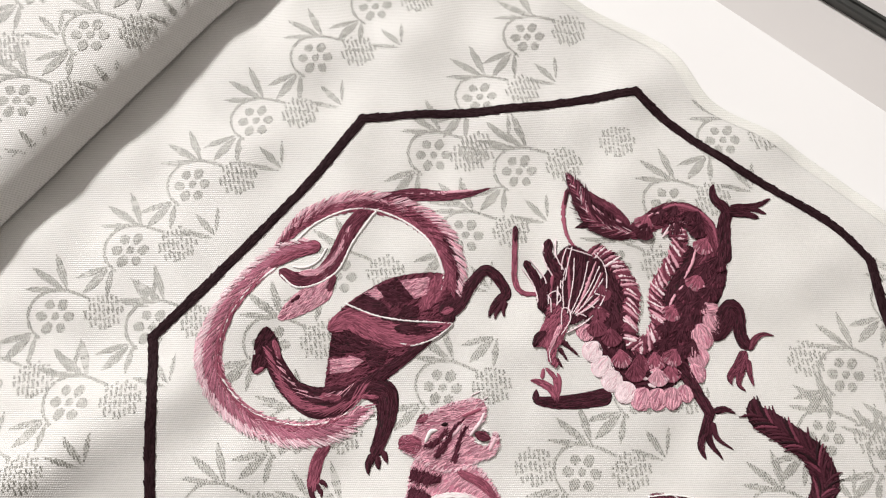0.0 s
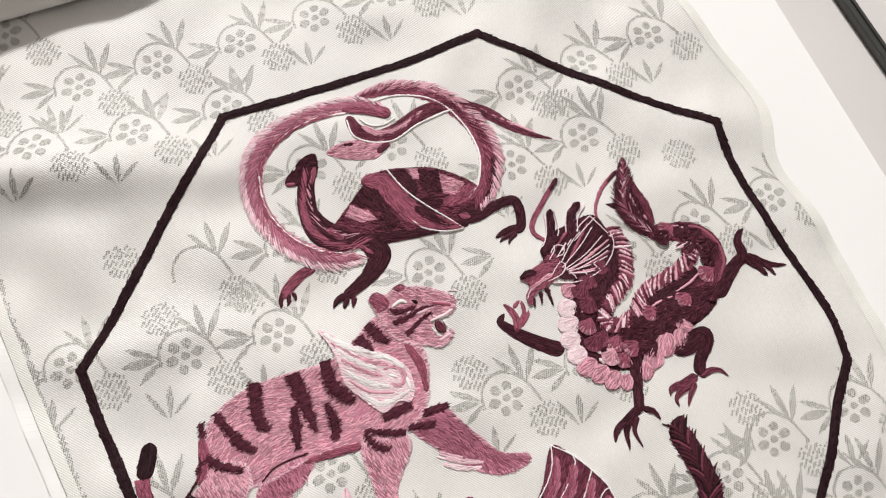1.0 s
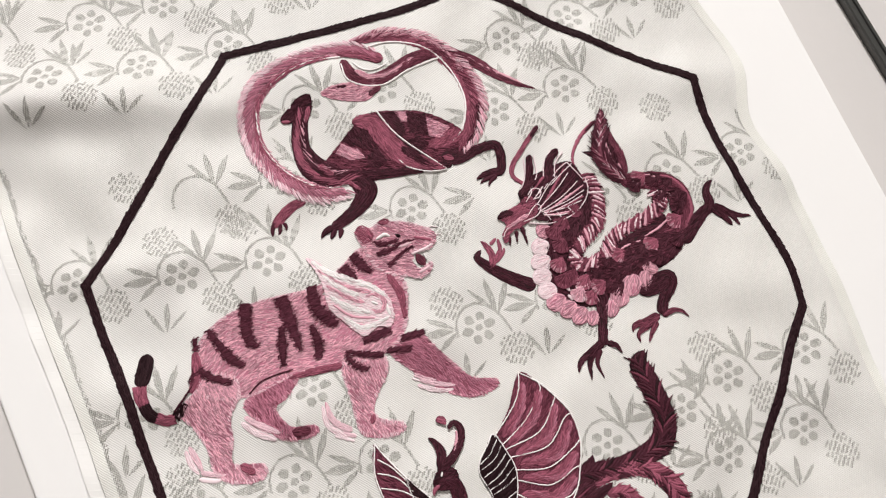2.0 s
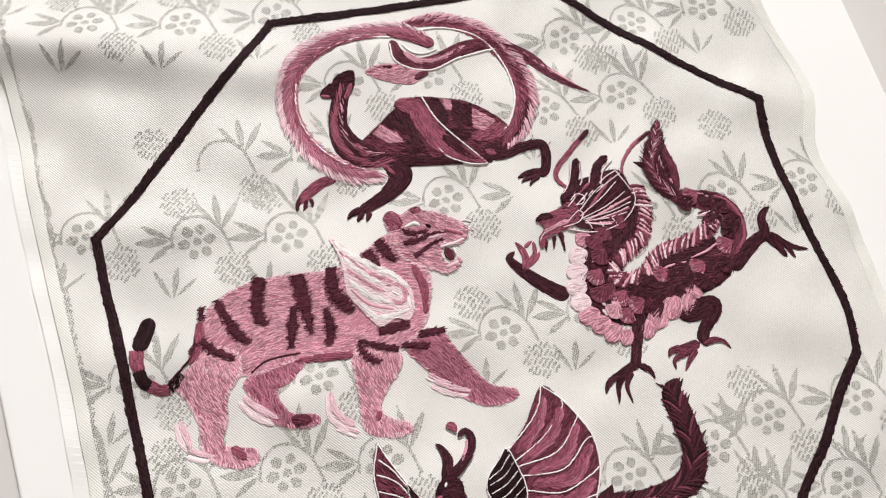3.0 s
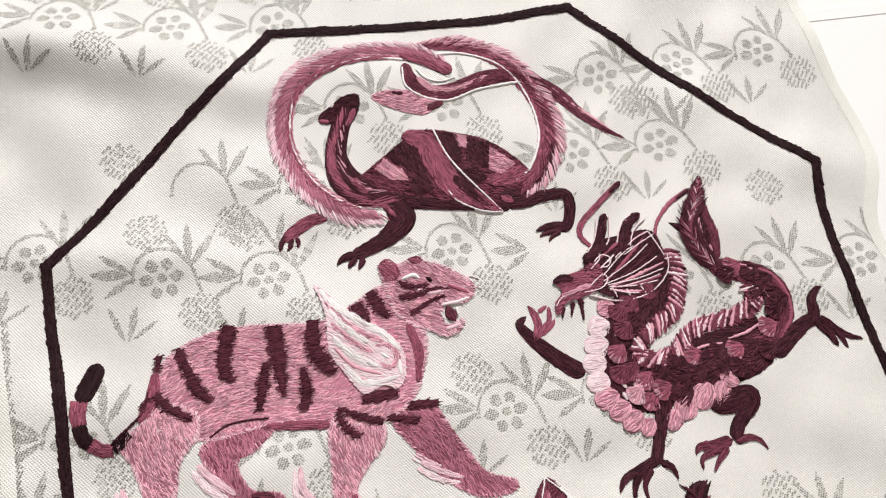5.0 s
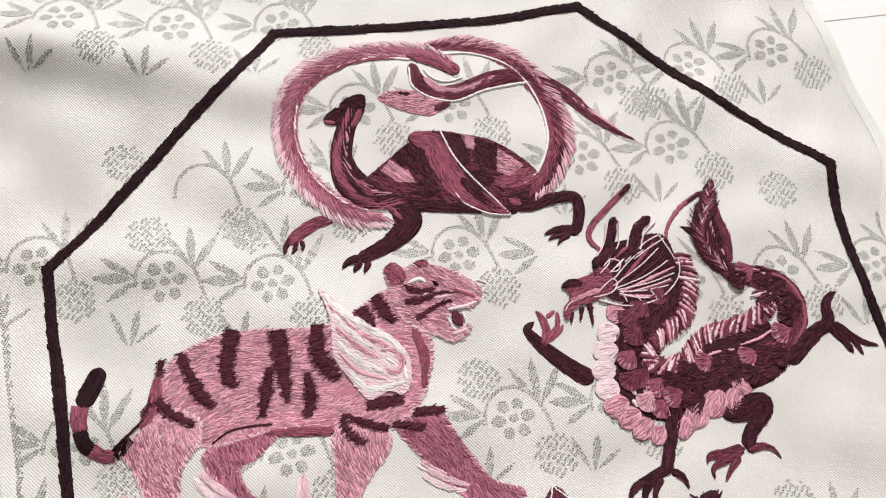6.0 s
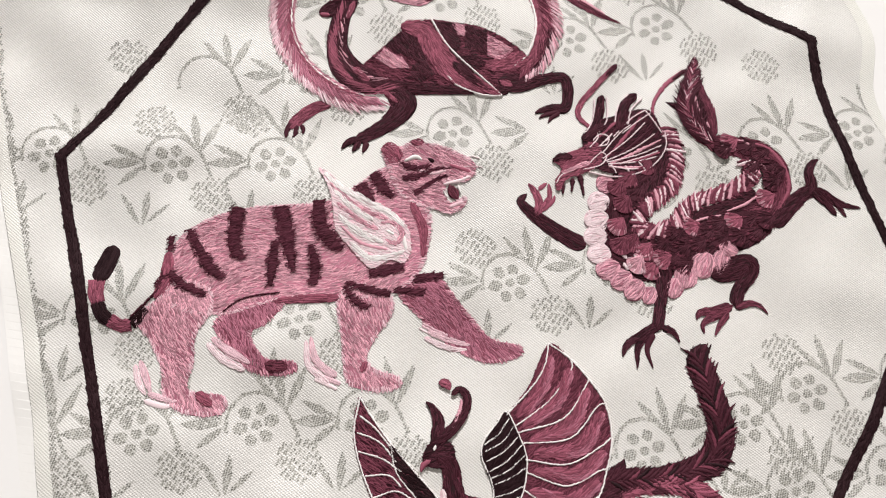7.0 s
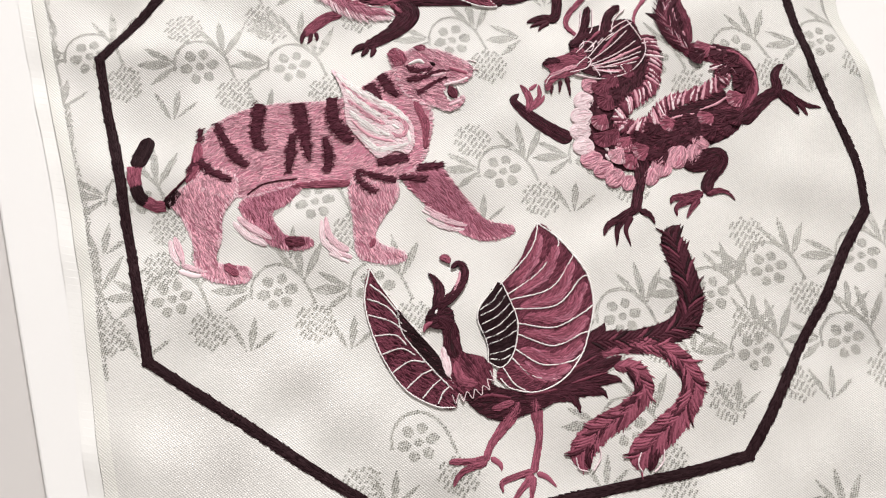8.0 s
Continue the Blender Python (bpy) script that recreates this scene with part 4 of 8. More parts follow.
ribbon(tiger, "white_tuft", PALE, [(-74.6, -45.7, 0.83), (-69.1, -48.8, 1.22), (-61.7, -51.3, 1.02)], high=0.18)
ribbon(tiger, "white_tuft", BLUSH, [(-75.6, -47.6, 0.83), (-70.1, -51.2, 1.22), (-62.5, -53.4, 1.01)], high=0.1)
ribbon(tiger, "white_tuft", PALE, [(-92.6, -56.8, 0.7), (-89.7, -61.1, 1), (-87.5, -64.9, 0.5)], high=0.1)
ribbon(tiger, "white_tuft", PALE, [(-93.2, -56.2, 0.7), (-90.5, -60.6, 1), (-87.8, -64.2, 0.5)], high=0.18)
ribbon(tiger, "white_tuft", BLUSH, [(-94.4, -57.6, 0.7), (-91.9, -62.3, 1), (-88.7, -65.6, 0.5)], high=0.1)
ribbon(tiger, "white_tuft", PALE, [(-88.3, -65.1, 0.9), (-82.9, -65.7, 0.9), (-79.7, -66, 0.4)], high=0.1)
ribbon(tiger, "white_tuft", PALE, [(-88.2, -65.1, 0.9), (-82.7, -65.7, 0.9), (-79.5, -65.4, 0.4)], high=0.18)
ribbon(tiger, "white_tuft", BLUSH, [(-88.7, -67.2, 0.89), (-83.2, -67.7, 0.89), (-79.9, -66.9, 0.4)], high=0.1)
cord(tiger, "belly_line", DARK, [(-73.4, -37.6), (-70.2, -33.7), (-65.6, -31.1), (-58.5, -28.6)], 0.7, high=0.6)
cord(tiger, "rump_line", DARK, [(-99.2, -44.6), (-95.7, -39.2), (-93.2, -34.3), (-93.9, -29.1)], 0.8, high=0.6)
ribbon(tiger, "tail_band", BORDER, [(-111, -24, 2.68), (-111.1, -29.8, 2.98), (-111.7, -36.3, 2.78)], high=0.1)
ribbon(tiger, "tail_band", ROSE, [(-112, -35.7, 2.62), (-111.2, -39.6, 2.44), (-109.4, -42.5, 2.1)], high=0.1, blunt=True)
ribbon(tiger, "tail_band", BORDER, [(-110, -42.3, 2.1), (-107.6, -45.5, 2.25), (-104.8, -46.9, 1.92)], high=0.1, blunt=True)
ribbon(tiger, "tail_band", ROSE, [(-105.2, -46.6, 2.09), (-101.6, -47.5, 1.92), (-98.6, -46.6, 1.93)], high=0.1, blunt=True)
ribbon(tiger, "tail_band", BORDER, [(-98.6, -46.6, 1.77), (-97, -44.2, 2.1), (-95.6, -41.3, 1.62)], high=0.1, blunt=True)
ribbon(tiger, "haunch", ROSE, [(-93.6, -23, 1.51), (-92.2, -31.8, 1.98), (-93.6, -38, 1.31)], high=0.2)
tiger_head = patch(tiger, "head", PINK, [(-38.1, 23), (-36.6, 25.9), (-32.8, 25.2), (-28.3, 28.1), (-24.3, 28.1), (-16.9, 27.6), (-8.3, 24.5), (-8, 20.3), (-10.2, 17.6), (-14.8, 16.9), (-15.9, 13.6), (-13.4, 10.1), (-9, 12.9), (-9, 9.6), (-13.1, 6.6), (-18.9, 7.4), (-24.3, 7.7), (-30.4, 10.8), (-35, 17.3)], along=0, high=0.3, fringe=PALE)
patch(tiger_head, "ear", ROSE, [(-38.4, 23.5), (-35.6, 26.3), (-31.1, 22.5), (-34.3, 19)], along=-45, high=0.6)
patch(tiger_head, "ear", ROSE, [(-30.3, 27.3), (-27.6, 29.1), (-25.4, 28), (-27.9, 26.3)], along=15, high=0.6)
ribbon(tiger_head, "mouth", PLUM, [(-14.9, 15.8, 0.9), (-13, 13.4, 1.8), (-11.2, 11.7, 0.54)], high=0.6)
ribbon(tiger, "chin_fur", PALE, [(-13.5, 8.6, 0.89), (-9.4, 11.3, 0.72)], high=0.5)
ribbon(tiger, "lip", BLUSH, [(-16.7, 15.7, 0.54), (-12.5, 17.4, 0.72), (-8.8, 19.8, 0.55)], high=0.55)
ribbon(tiger, "cheek_fur", PALE, [(-26, 19, 0.55), (-20.5, 18.7, 0.73), (-16.7, 20.3, 0.55)], high=0.5)
ribbon(tiger_head, "fang", CREAM, [(-16.3, 13.6, 0.36), (-14.8, 11.6, 0.36)], high=0.8)
ribbon(tiger_head, "fang", CREAM, [(-12.2, 16, 0.36), (-10.9, 13.8, 0.36)], high=0.8)
ribbon(tiger_head, "muzzle", ROSE, [(-16.2, 22.2, 0.73), (-9.1, 21.2, 0.91)], high=0.5)
ribbon(tiger_head, "eye", BORDER, [(-23.2, 23.1, 0.73), (-20.9, 22.4, 0.91)], high=0.7)
ribbon(tiger_head, "eye_white", CREAM, [(-30.4, 20.7, 0.55), (-27.2, 22.9, 0.91), (-24.9, 22.3, 0.55)], high=0.7)
cord(tiger, "whisker", BLUSH, [(-13.6, 22.7), (-10.1, 26.4), (-7, 26.3)], 0.3)
cord(tiger, "whisker", BLUSH, [(-13.4, 21.8), (-8.2, 23.4), (-5.5, 23.6)], 0.3)
ribbon(tiger, "stripe", STRIPE, [(-42.3, 9.7, 2.32), (-39.5, 6.9, 2.13), (-36.9, 4.9, 1.24)], high=0.55, fur=30, blunt=True)
ribbon(tiger, "stripe", STRIPE, [(-39.1, 14.5, 2.16), (-35.4, 10.8, 2.32), (-31.6, 8.3, 1.25)], high=0.55, fur=30, blunt=True)
ribbon(tiger, "stripe", STRIPE, [(-31, 20.2, 0.91), (-28.2, 18.9, 1.27), (-22.2, 20.8, 0.55)], high=0.55, fur=30, blunt=True)
ribbon(tiger, "stripe", STRIPE, [(-29.6, 15.3, 1.44), (-25, 16.9, 1.27), (-21.1, 19.7, 0.73), (-16, 21.2, 0.37)], high=0.55, fur=30, blunt=True)
ribbon(tiger, "stripe", STRIPE, [(-25.1, 11.2, 1.07), (-21.1, 15.1, 0.9), (-16.4, 18.8, 0.73)], high=0.55, fur=30, blunt=True)
ribbon(tiger, "stripe", STRIPE, [(-77, -5.1, 2.78), (-76.8, -10.8, 2.58), (-75.4, -17.7, 2.37), (-71.6, -20.7, 1.18)], high=0.55, fur=30, blunt=True)
ribbon(tiger, "stripe", STRIPE, [(-64.4, -2.3, 3.14), (-61.4, -9.3, 2.93), (-58.6, -15.8, 2.04), (-55.9, -21.6, 0.84)], high=0.55, fur=30, blunt=True)
ribbon(tiger, "stripe", STRIPE, [(-63.6, -13.3, 1.2), (-62.8, -20.2, 2.02), (-61.9, -27.3, 1)], high=0.55, fur=30, blunt=True)
ribbon(tiger, "stripe", STRIPE, [(-53.6, 1.9, 2.64), (-51.4, -5.3, 2.77), (-47.3, -9.8, 2.75), (-43.2, -11.8, 1.2)], high=0.55, fur=30, blunt=True)
ribbon(tiger, "stripe", STRIPE, [(-52.8, -12.4, 1.03), (-50.1, -18.4, 2.03), (-49.4, -24.3, 1.51)], high=0.55, fur=30, blunt=True)
ribbon(tiger, "stripe", STRIPE, [(-89.8, -15.1, 1.02), (-85, -20.7, 1.69), (-80.4, -25.8, 2), (-76.2, -27.6, 0.83)], high=0.55, fur=30, blunt=True)
ribbon(tiger, "stripe", STRIPE, [(-91.6, -29.5, 1.33), (-86.2, -32.5, 1.65), (-79.9, -33.6, 1.15)], high=0.55, fur=30, blunt=True)
ribbon(tiger, "stripe", STRIPE, [(-94.3, -18.3, 1.19), (-93.4, -23, 0.84)], high=0.55, fur=30, blunt=True)
ribbon(tiger, "stripe", STRIPE, [(-33.3, -17.7, 1.36), (-27.8, -15.2, 2.21), (-23.8, -13.2, 1.54)], high=0.55, fur=30, blunt=True)
ribbon(tiger, "stripe", STRIPE, [(-39.8, -21.6, 0.67), (-33.1, -22.6, 1.34), (-25.8, -22.7, 1.51)], high=0.55, fur=30, blunt=True)
ribbon(tiger, "stripe", STRIPE, [(-39.5, -23.1, 0.84), (-35.8, -26.9, 1.33), (-31.4, -28.2, 0.83)], high=0.55, fur=30, blunt=True)
ribbon(tiger, "stripe", STRIPE, [(-11.2, -13.7, 1.2), (-17.1, -15.3, 1.53), (-19.6, -17.3, 0.85)], high=0.55, fur=30, blunt=True)
ribbon(tiger, "stripe", STRIPE, [(-24.3, -21, 1.35), (-16.1, -20, 1.52)], high=0.55, fur=30, blunt=True)
ribbon(tiger, "stripe", STRIPE, [(-93.1, -30.6, 1.16), (-93.7, -34.1, 0.82)], high=0.55, fur=30, blunt=True)
ribbon(tiger, "chest", ROSE, [(-25.5, 8.1, 1.07), (-20.4, 0.6, 1.58), (-18.4, -8.9, 0.86)], high=0.5)
tiger_wing = patch(tiger, "wing", BLUSH, [(-56.2, 12.8), (-51.6, 11.3), (-46.8, 7.5), (-39.5, 5.4), (-30.1, 3.1), (-24.6, -1.2), (-22.6, -8), (-24, -12.2), (-28.2, -12.1), (-32.9, -15.9), (-36.8, -13.9), (-41.5, -10.3), (-46.3, -6), (-49.4, 2.5), (-52.6, 8.3)], along=-20, high=0.7)
ribbon(tiger_wing, "wing_stroke", PINK, [(-51.6, 8.5, 0.53), (-46.1, 4.7, 0.88), (-38.6, 1.5, 1.05), (-31.3, 0.6, 0.88)], high=0.85)
ribbon(tiger_wing, "wing_stroke", PINK, [(-48.3, 2.3, 0.53), (-41.5, -1.3, 0.87), (-33.6, -3.6, 0.87)], high=0.85)
ribbon(tiger_wing, "wing_stroke", PINK, [(-45.2, -4.8, 0.52), (-38, -8.8, 0.86), (-29.2, -9.1, 0.69)], high=0.85)
ribbon(tiger_wing, "wing_stroke", PINK, [(-33.4, -1, 0.7), (-29, -0.4, 0.88), (-25.9, -3.3, 1.05), (-27.6, -6.9, 0.87), (-30.9, -5.9, 0.52)], high=0.85)
ribbon(tiger_wing, "wing_stroke", PINK, [(-36.5, -11.4, 0.51), (-30.2, -12.5, 0.69)], high=0.85)
ribbon(tiger_wing, "wing_stroke", CREAM, [(-54.2, 11.7, 0.54), (-49, 8.2, 1.07), (-41.2, 5.2, 1.24), (-31.9, 3, 1.06), (-26.1, -0.7, 0.88)], high=0.9)
ribbon(tiger_wing, "wing_stroke", CREAM, [(-49.6, 6.2, 0.71), (-43.1, 2, 1.06), (-35.9, -1, 0.88)], high=0.9)
ribbon(tiger_wing, "wing_stroke", CREAM, [(-46.7, -1.5, 0.7), (-39.6, -5.4, 1.21), (-31.3, -7.2, 1.04)], high=0.9)
ribbon(tiger_wing, "wing_stroke", CREAM, [(-41.3, -9.4, 0.69), (-34.5, -12.7, 1.03), (-27.9, -10.9, 1.03), (-24.4, -8.4, 0.86)], high=0.9)
ribbon(tiger_wing, "wing_stroke", CREAM, [(-31.4, -3.1, 0.7), (-28.6, -3.9, 0.7)], high=0.9)
ribbon(tiger_wing, "wing_stroke", CREAM, [(-25.9, -3.3, 0.87), (-23.9, -7.9, 0.86)], high=0.9)
# the dragon
dragon_far_leg = ribbon(dragon, "far_leg", DARK, [(87.6, 24.2, 4.79), (93.2, 30.6, 3.36), (97.8, 36, 2.45), (100.9, 39.6, 2.28), (99.5, 44.8, 1.73), (100.8, 48.3, 1.16), (102.3, 49.8, 0.29)])
ribbon(dragon_far_leg, "claw", DARK, [(101, 38.7, 1.71), (106.3, 35.4, 1.51), (109.8, 31.6, 0.56)], high=0.2)
ribbon(dragon_far_leg, "claw", DARK, [(102.4, 39.6, 1.71), (109.4, 36.1, 1.32), (112.8, 31.7, 0.38)], high=0.2)
ribbon(dragon_far_leg, "claw", DARK, [(103.7, 39.3, 1.52), (111.3, 36.1, 1.14), (117.2, 35.7, 0.38)], high=0.2)
ribbon(dragon, "tail_flame", PLUM, [(67.6, 48.3, 2.31), (61.6, 52.6, 3.49), (57.1, 59.7, 3.33), (57.5, 68.2, 2.59), (58.1, 77.9, 0.2)], flare=18)
ribbon(dragon, "tail_flame", DARK, [(65, 50.4, 1.93), (60.3, 56.4, 1.76), (54.3, 58.7, 1.37), (50.1, 59.4, 0.2)], flare=15)
ribbon(dragon, "tail_flame", PLUM, [(67.4, 50.9, 1.55), (65.8, 57.6, 1.76), (62.2, 65.1, 1.39), (59.9, 71.9, 0.4)], flare=15)
dragon_tail_flame = patch(dragon, "tail_flame", DARK, [(68.1, 49.6), (64.1, 59.3), (59.3, 73.9), (56.9, 67), (55.8, 59.4), (57.6, 54.7), (61.8, 50.6)], along=95, high=0.05)
for shade, turn, many, span in ((DARK, 30, 5, (0.2, 1.15)), (ROSE, 26, 1.0, (0.0, 0.8)), (PALE, 24, 0.4, (0.0, 0.6))):
    hair(dragon_tail_flame, "barb", shade, [(67.6, 48.3, 2.3), (61.6, 52.6, 3.5), (57.1, 59.7, 3.3), (57.5, 68.2, 2.6), (58.1, 77.9, 0.4)], turn, many, span, 0.4)
    hair(dragon_tail_flame, "barb", shade, [(67.6, 48.3, 2.3), (61.6, 52.6, 3.5), (57.1, 59.7, 3.3), (57.5, 68.2, 2.6), (58.1, 77.9, 0.4)], -turn, many, (-span[0], -span[1]), 0.4)
ribbon(dragon_tail_flame, "tail_light", PINK, [(64.1, 52.2, 0.58), (61.6, 57.7, 0.59), (59.4, 64.4, 0.4)], high=0.3)
ribbon(dragon_tail_flame, "tail_light", PINK, [(60.6, 53.4, 0.39), (57.4, 56.7, 0.39)], high=0.3)
ribbon(dragon_tail_flame, "tail_light", PINK, [(66.5, 50.7, 0.48), (64.5, 55.3, 0.39)], high=0.3)
ribbon(dragon_tail_flame, "tail_light", PINK, [(58.3, 66.3, 0.4), (58.7, 71.6, 0.3)], high=0.3)
ribbon(dragon, "body_loop", PLUM, [(65.2, 48.2, 3.08), (72.3, 48.6, 3.47), (80.7, 48.5, 4.24), (87.6, 44.5, 4.59), (90, 37.2, 4.53), (86.8, 29.7, 4.47), (80, 23.5, 4.78)], flare=20)
dragon_body = ribbon(dragon, "body", DARK, [(88.8, 27.3, 3.71), (80.2, 20.7, 6.22), (69.8, 15.7, 6.88), (59.6, 9.8, 6.8), (51.4, 3.5, 6.71), (43.2, 5.3, 6.38), (37.8, 12.4, 6.46), (38, 21.8, 6.21), (43.5, 31.7, 5.21), (50.6, 41.1, 3.03)], flare=20)
patch(dragon, "neck", DARK, [(51.3, 48.2), (54.7, 41), (54.2, 32.7), (49.9, 25.2), (46.4, 18.4), (46.6, 14), (51.4, 11.3), (40.3, 6.5), (34.8, 15.5), (37.3, 27), (45.8, 35.5)], along=75, high=0.15)
patch(dragon, "back", DARK, [(57.3, 14.4), (62.8, 23.5), (72.2, 29), (80.8, 35.5), (84.3, 28.6), (73.4, 19.8), (61.6, 11.1)], along=35, high=0.15)
dragon_fore_arm = ribbon(dragon, "fore_arm", DARK, [(30.8, 4.5, 3.19), (24.3, 6.5, 2.84), (17.1, 9.4, 2.5), (11.8, 12.3, 1.97), (8.2, 15.2, 1.44), (9.9, 18.1, 0.54)])
ribbon(dragon_fore_arm, "claw", ROSE, [(13.8, 10.9, 1.61), (14.3, 15.6, 1.45), (11.8, 19.8, 1.09), (9.7, 21.6, 0.37)], high=0.1)
ribbon(dragon_fore_arm, "claw", ROSE, [(14.7, 12.9, 1.26), (17.1, 18.1, 0.91), (16.1, 22.7, 0.55)], high=0.1)
ribbon(dragon_fore_arm, "claw", ROSE, [(15.2, 13.4, 1.08), (18.2, 17.1, 0.73), (18.7, 19.4, 0.36)], high=0.1)
ribbon(dragon_fore_arm, "claw", ROSE, [(13.2, 20.1, 0.91), (15.5, 22.9, 0.55)], high=0.1)
ribbon(dragon, "belly_plate", PINK, [(36.6, 28, 3.85), (31.6, 24.6, 4.3)], high=0.2, flare=10)
ribbon(dragon, "belly_plate", BLUSH, [(35.8, 21.8, 4.28), (29.8, 17.7, 3.77)], high=0.23, flare=10)
ribbon(dragon, "belly_plate", BLUSH, [(36.4, 15.8, 4.7), (29.4, 12.1, 3.73)], high=0.26, flare=10)
ribbon(dragon, "belly_plate", BLUSH, [(36.9, 9.7, 4.65), (29.8, 6.8, 3.7)], high=0.29000000000000004, flare=10)
ribbon(dragon, "belly_plate", BLUSH, [(38.6, 4.7, 4.6), (31.7, 1.2, 3.2)], high=0.32, flare=10)
ribbon(dragon, "belly_plate", PINK, [(41.9, 1.1, 4.12), (35.2, -3.6, 3.63)], high=0.35, flare=10)
ribbon(dragon, "belly_plate", PINK, [(46, -1.5, 4.1), (40.3, -6.5, 3.16)], high=0.38, flare=10)
ribbon(dragon, "belly_plate", PINK, [(49.9, -3.2, 4.09), (45.4, -9.2, 3.14)], high=0.41000000000000003, flare=10)
ribbon(dragon, "belly_plate", PINK, [(53.6, -4.1, 3.17), (51.6, -9.8, 2.24)], high=0.44, flare=10)
ribbon(dragon, "belly_plate", PINK, [(72.5, 14, 3.76), (78.6, 12.3, 2.34)], high=0.47000000000000003, flare=10)
ribbon(dragon, "belly_plate", PINK, [(60, 0.2, 3.96), (59.4, -6.6, 2.61)], high=0.3, flare=10)
ribbon(dragon, "belly_plate", PINK, [(63.5, 5.6, 4.44), (62.8, -2.6, 3.5)], high=0.27, flare=10)
ribbon(dragon, "belly_plate", PINK, [(69.4, 10.5, 4.93), (67, 1.9, 3.97)], high=0.24, flare=10)
ribbon(dragon, "belly_plate", PINK, [(73.9, 12.4, 4.05), (73.3, 4.1, 2.66)], high=0.21, flare=10)
# scales, overlapping from the tail forward
SHADES = {DARK: (DARK, PLUM), PLUM: (PLUM, ROSE), ROSE: (ROSE, PINK), PINK: (PINK, PALE)}
SCALES_PLUM = [(40.3, 20.4), (44.6, 8.4), (41.2, 6.7), (57.3, 13.9), (60.5, 10.0), (65.5, 12.9), (67.8, 17.1), (71.1, 20.6), (77.7, 17.4), (81.7, 24.8), (82.9, 20.4), (77.9, 49.3), (82.7, 47.4), (85.8, 43.1), (80.3, 42.8), (88.7, 41.8), (70.6, 46.6), (37.8, 25.6), (41.0, 29.2), (45.8, 35.1)]
SCALES_DARK = [(44.3, 25.1), (53.4, 9.4), (58.2, 5.9), (72.5, 15.4), (86.2, 24.9), (87.1, 38.5), (61.9, 4.8)]
SCALES_ROSE = [(39.5, 12.8), (49.2, 6.6), (51.7, 0.8), (63.2, 18.0), (76.4, 22.7), (72.2, 49.4), (85.7, 32.4), (54.8, 5.1)]
SCALES_PINK = [(47.2, 1.7)]
for mat, x, y in sorted([(PLUM, x, y) for x, y in SCALES_PLUM] + [(DARK, x, y) for x, y in SCALES_DARK] + [(ROSE, x, y) for x, y in SCALES_ROSE] + [(PINK, x, y) for x, y in SCALES_PINK], key=lambda q: -q[1] - 0.4 * q[2]):
    fan_scale(dragon_body, *SHADES[DARK if mat is PLUM and x > 56 else mat], x, y, 215 if x > 52 else 245, 3.7, 0.5 + 0.3 * smooth_noise(9 * x, 9 * y) ** 2)
ribbon(dragon_body, "scale", BLUSH, [(42, 5.1, 0.71), (44, 3.1, 0.88)], high=0.6)
ribbon(dragon_body, "scale", BLUSH, [(45.9, 5, 0.71), (47.9, 3.3, 0.89)], high=0.6)
ribbon(dragon_body, "scale", BLUSH, [(43.1, 1.7, 0.71), (44.8, -0.3, 0.7)], high=0.6)
ribbon(dragon_body, "ridge", ROSE, [(51.2, 49.8, 2.5), (53.7, 46.8, 2.5), (55.7, 42.3, 2.5), (56.2, 37.4, 2.5), (56.0, 32.5, 2.5), (54.0, 28.0, 2.5), (50.4, 24.2, 2.5), (47.2, 20.1, 2.5), (45.9, 16.1, 2.5), (47.5, 13.4, 2.5), (51.6, 13.6, 2.5), (56.4, 16.1, 2.5), (59.2, 20.1, 2.5), (61.3, 24.3, 2.5), (64.9, 28.2, 2.5), (70.2, 30.9, 2.5), (75.8, 34.0, 2.5), (80.3, 38.1, 2.5), (81.0, 42.6, 2.5), (78.5, 44.4, 2.5)], flare=55, high=0.3)
ribbon(dragon_body, "ridge_fin", PLUM, [(48.4, 49, 0.60), (51.2, 49.8, 0.87), (54.3, 50.5, 0.23)], high=0.6, run=4.0)
ribbon(dragon_body, "ridge_fin", DARK, [(48.6, 48, 0.59), (51.6, 49.3, 0.87), (55, 50.5, 0.23)], high=0.65, run=4.0)
ribbon(dragon_body, "ridge_fin", PINK, [(49.8, 48.3, 0.59), (52, 48.8, 0.87), (54.6, 49, 0.23)], high=0.7, run=4.0)
ribbon(dragon_body, "ridge_fin", PLUM, [(49.6, 47.2, 0.59), (52.5, 48.3, 0.87), (55.7, 49.2, 0.23)], high=0.6, run=4.0)
ribbon(dragon_body, "ridge_fin", BLUSH, [(50.2, 46.8, 0.50), (52.9, 47.8, 0.73), (56, 48.7, 0.19)], high=0.65, run=4.0)
ribbon(dragon_body, "ridge_fin", PLUM, [(51.1, 46.8, 0.59), (53.3, 47.3, 0.87), (55.9, 47.7, 0.23)], high=0.7, run=4.0)
ribbon(dragon_body, "ridge_fin", PALE, [(50.9, 46.8, 0.59), (53.7, 46.8, 0.87), (56.7, 46.7, 0.23)], high=0.6, run=4.0)
ribbon(dragon_body, "ridge_fin", PLUM, [(51.8, 46.1, 0.59), (54, 46, 0.87), (56.7, 45.7, 0.23)], high=0.65, run=4.0)
ribbon(dragon_body, "ridge_fin", DARK, [(51.2, 44.8, 0.59), (54.5, 45.4, 0.85), (58, 45.4, 0.23)], high=0.7, run=4.0)
ribbon(dragon_body, "ridge_fin", PINK, [(52.3, 44.7, 0.59), (54.7, 44.6, 0.85), (57.4, 44.2, 0.23)], high=0.6, run=4.0)
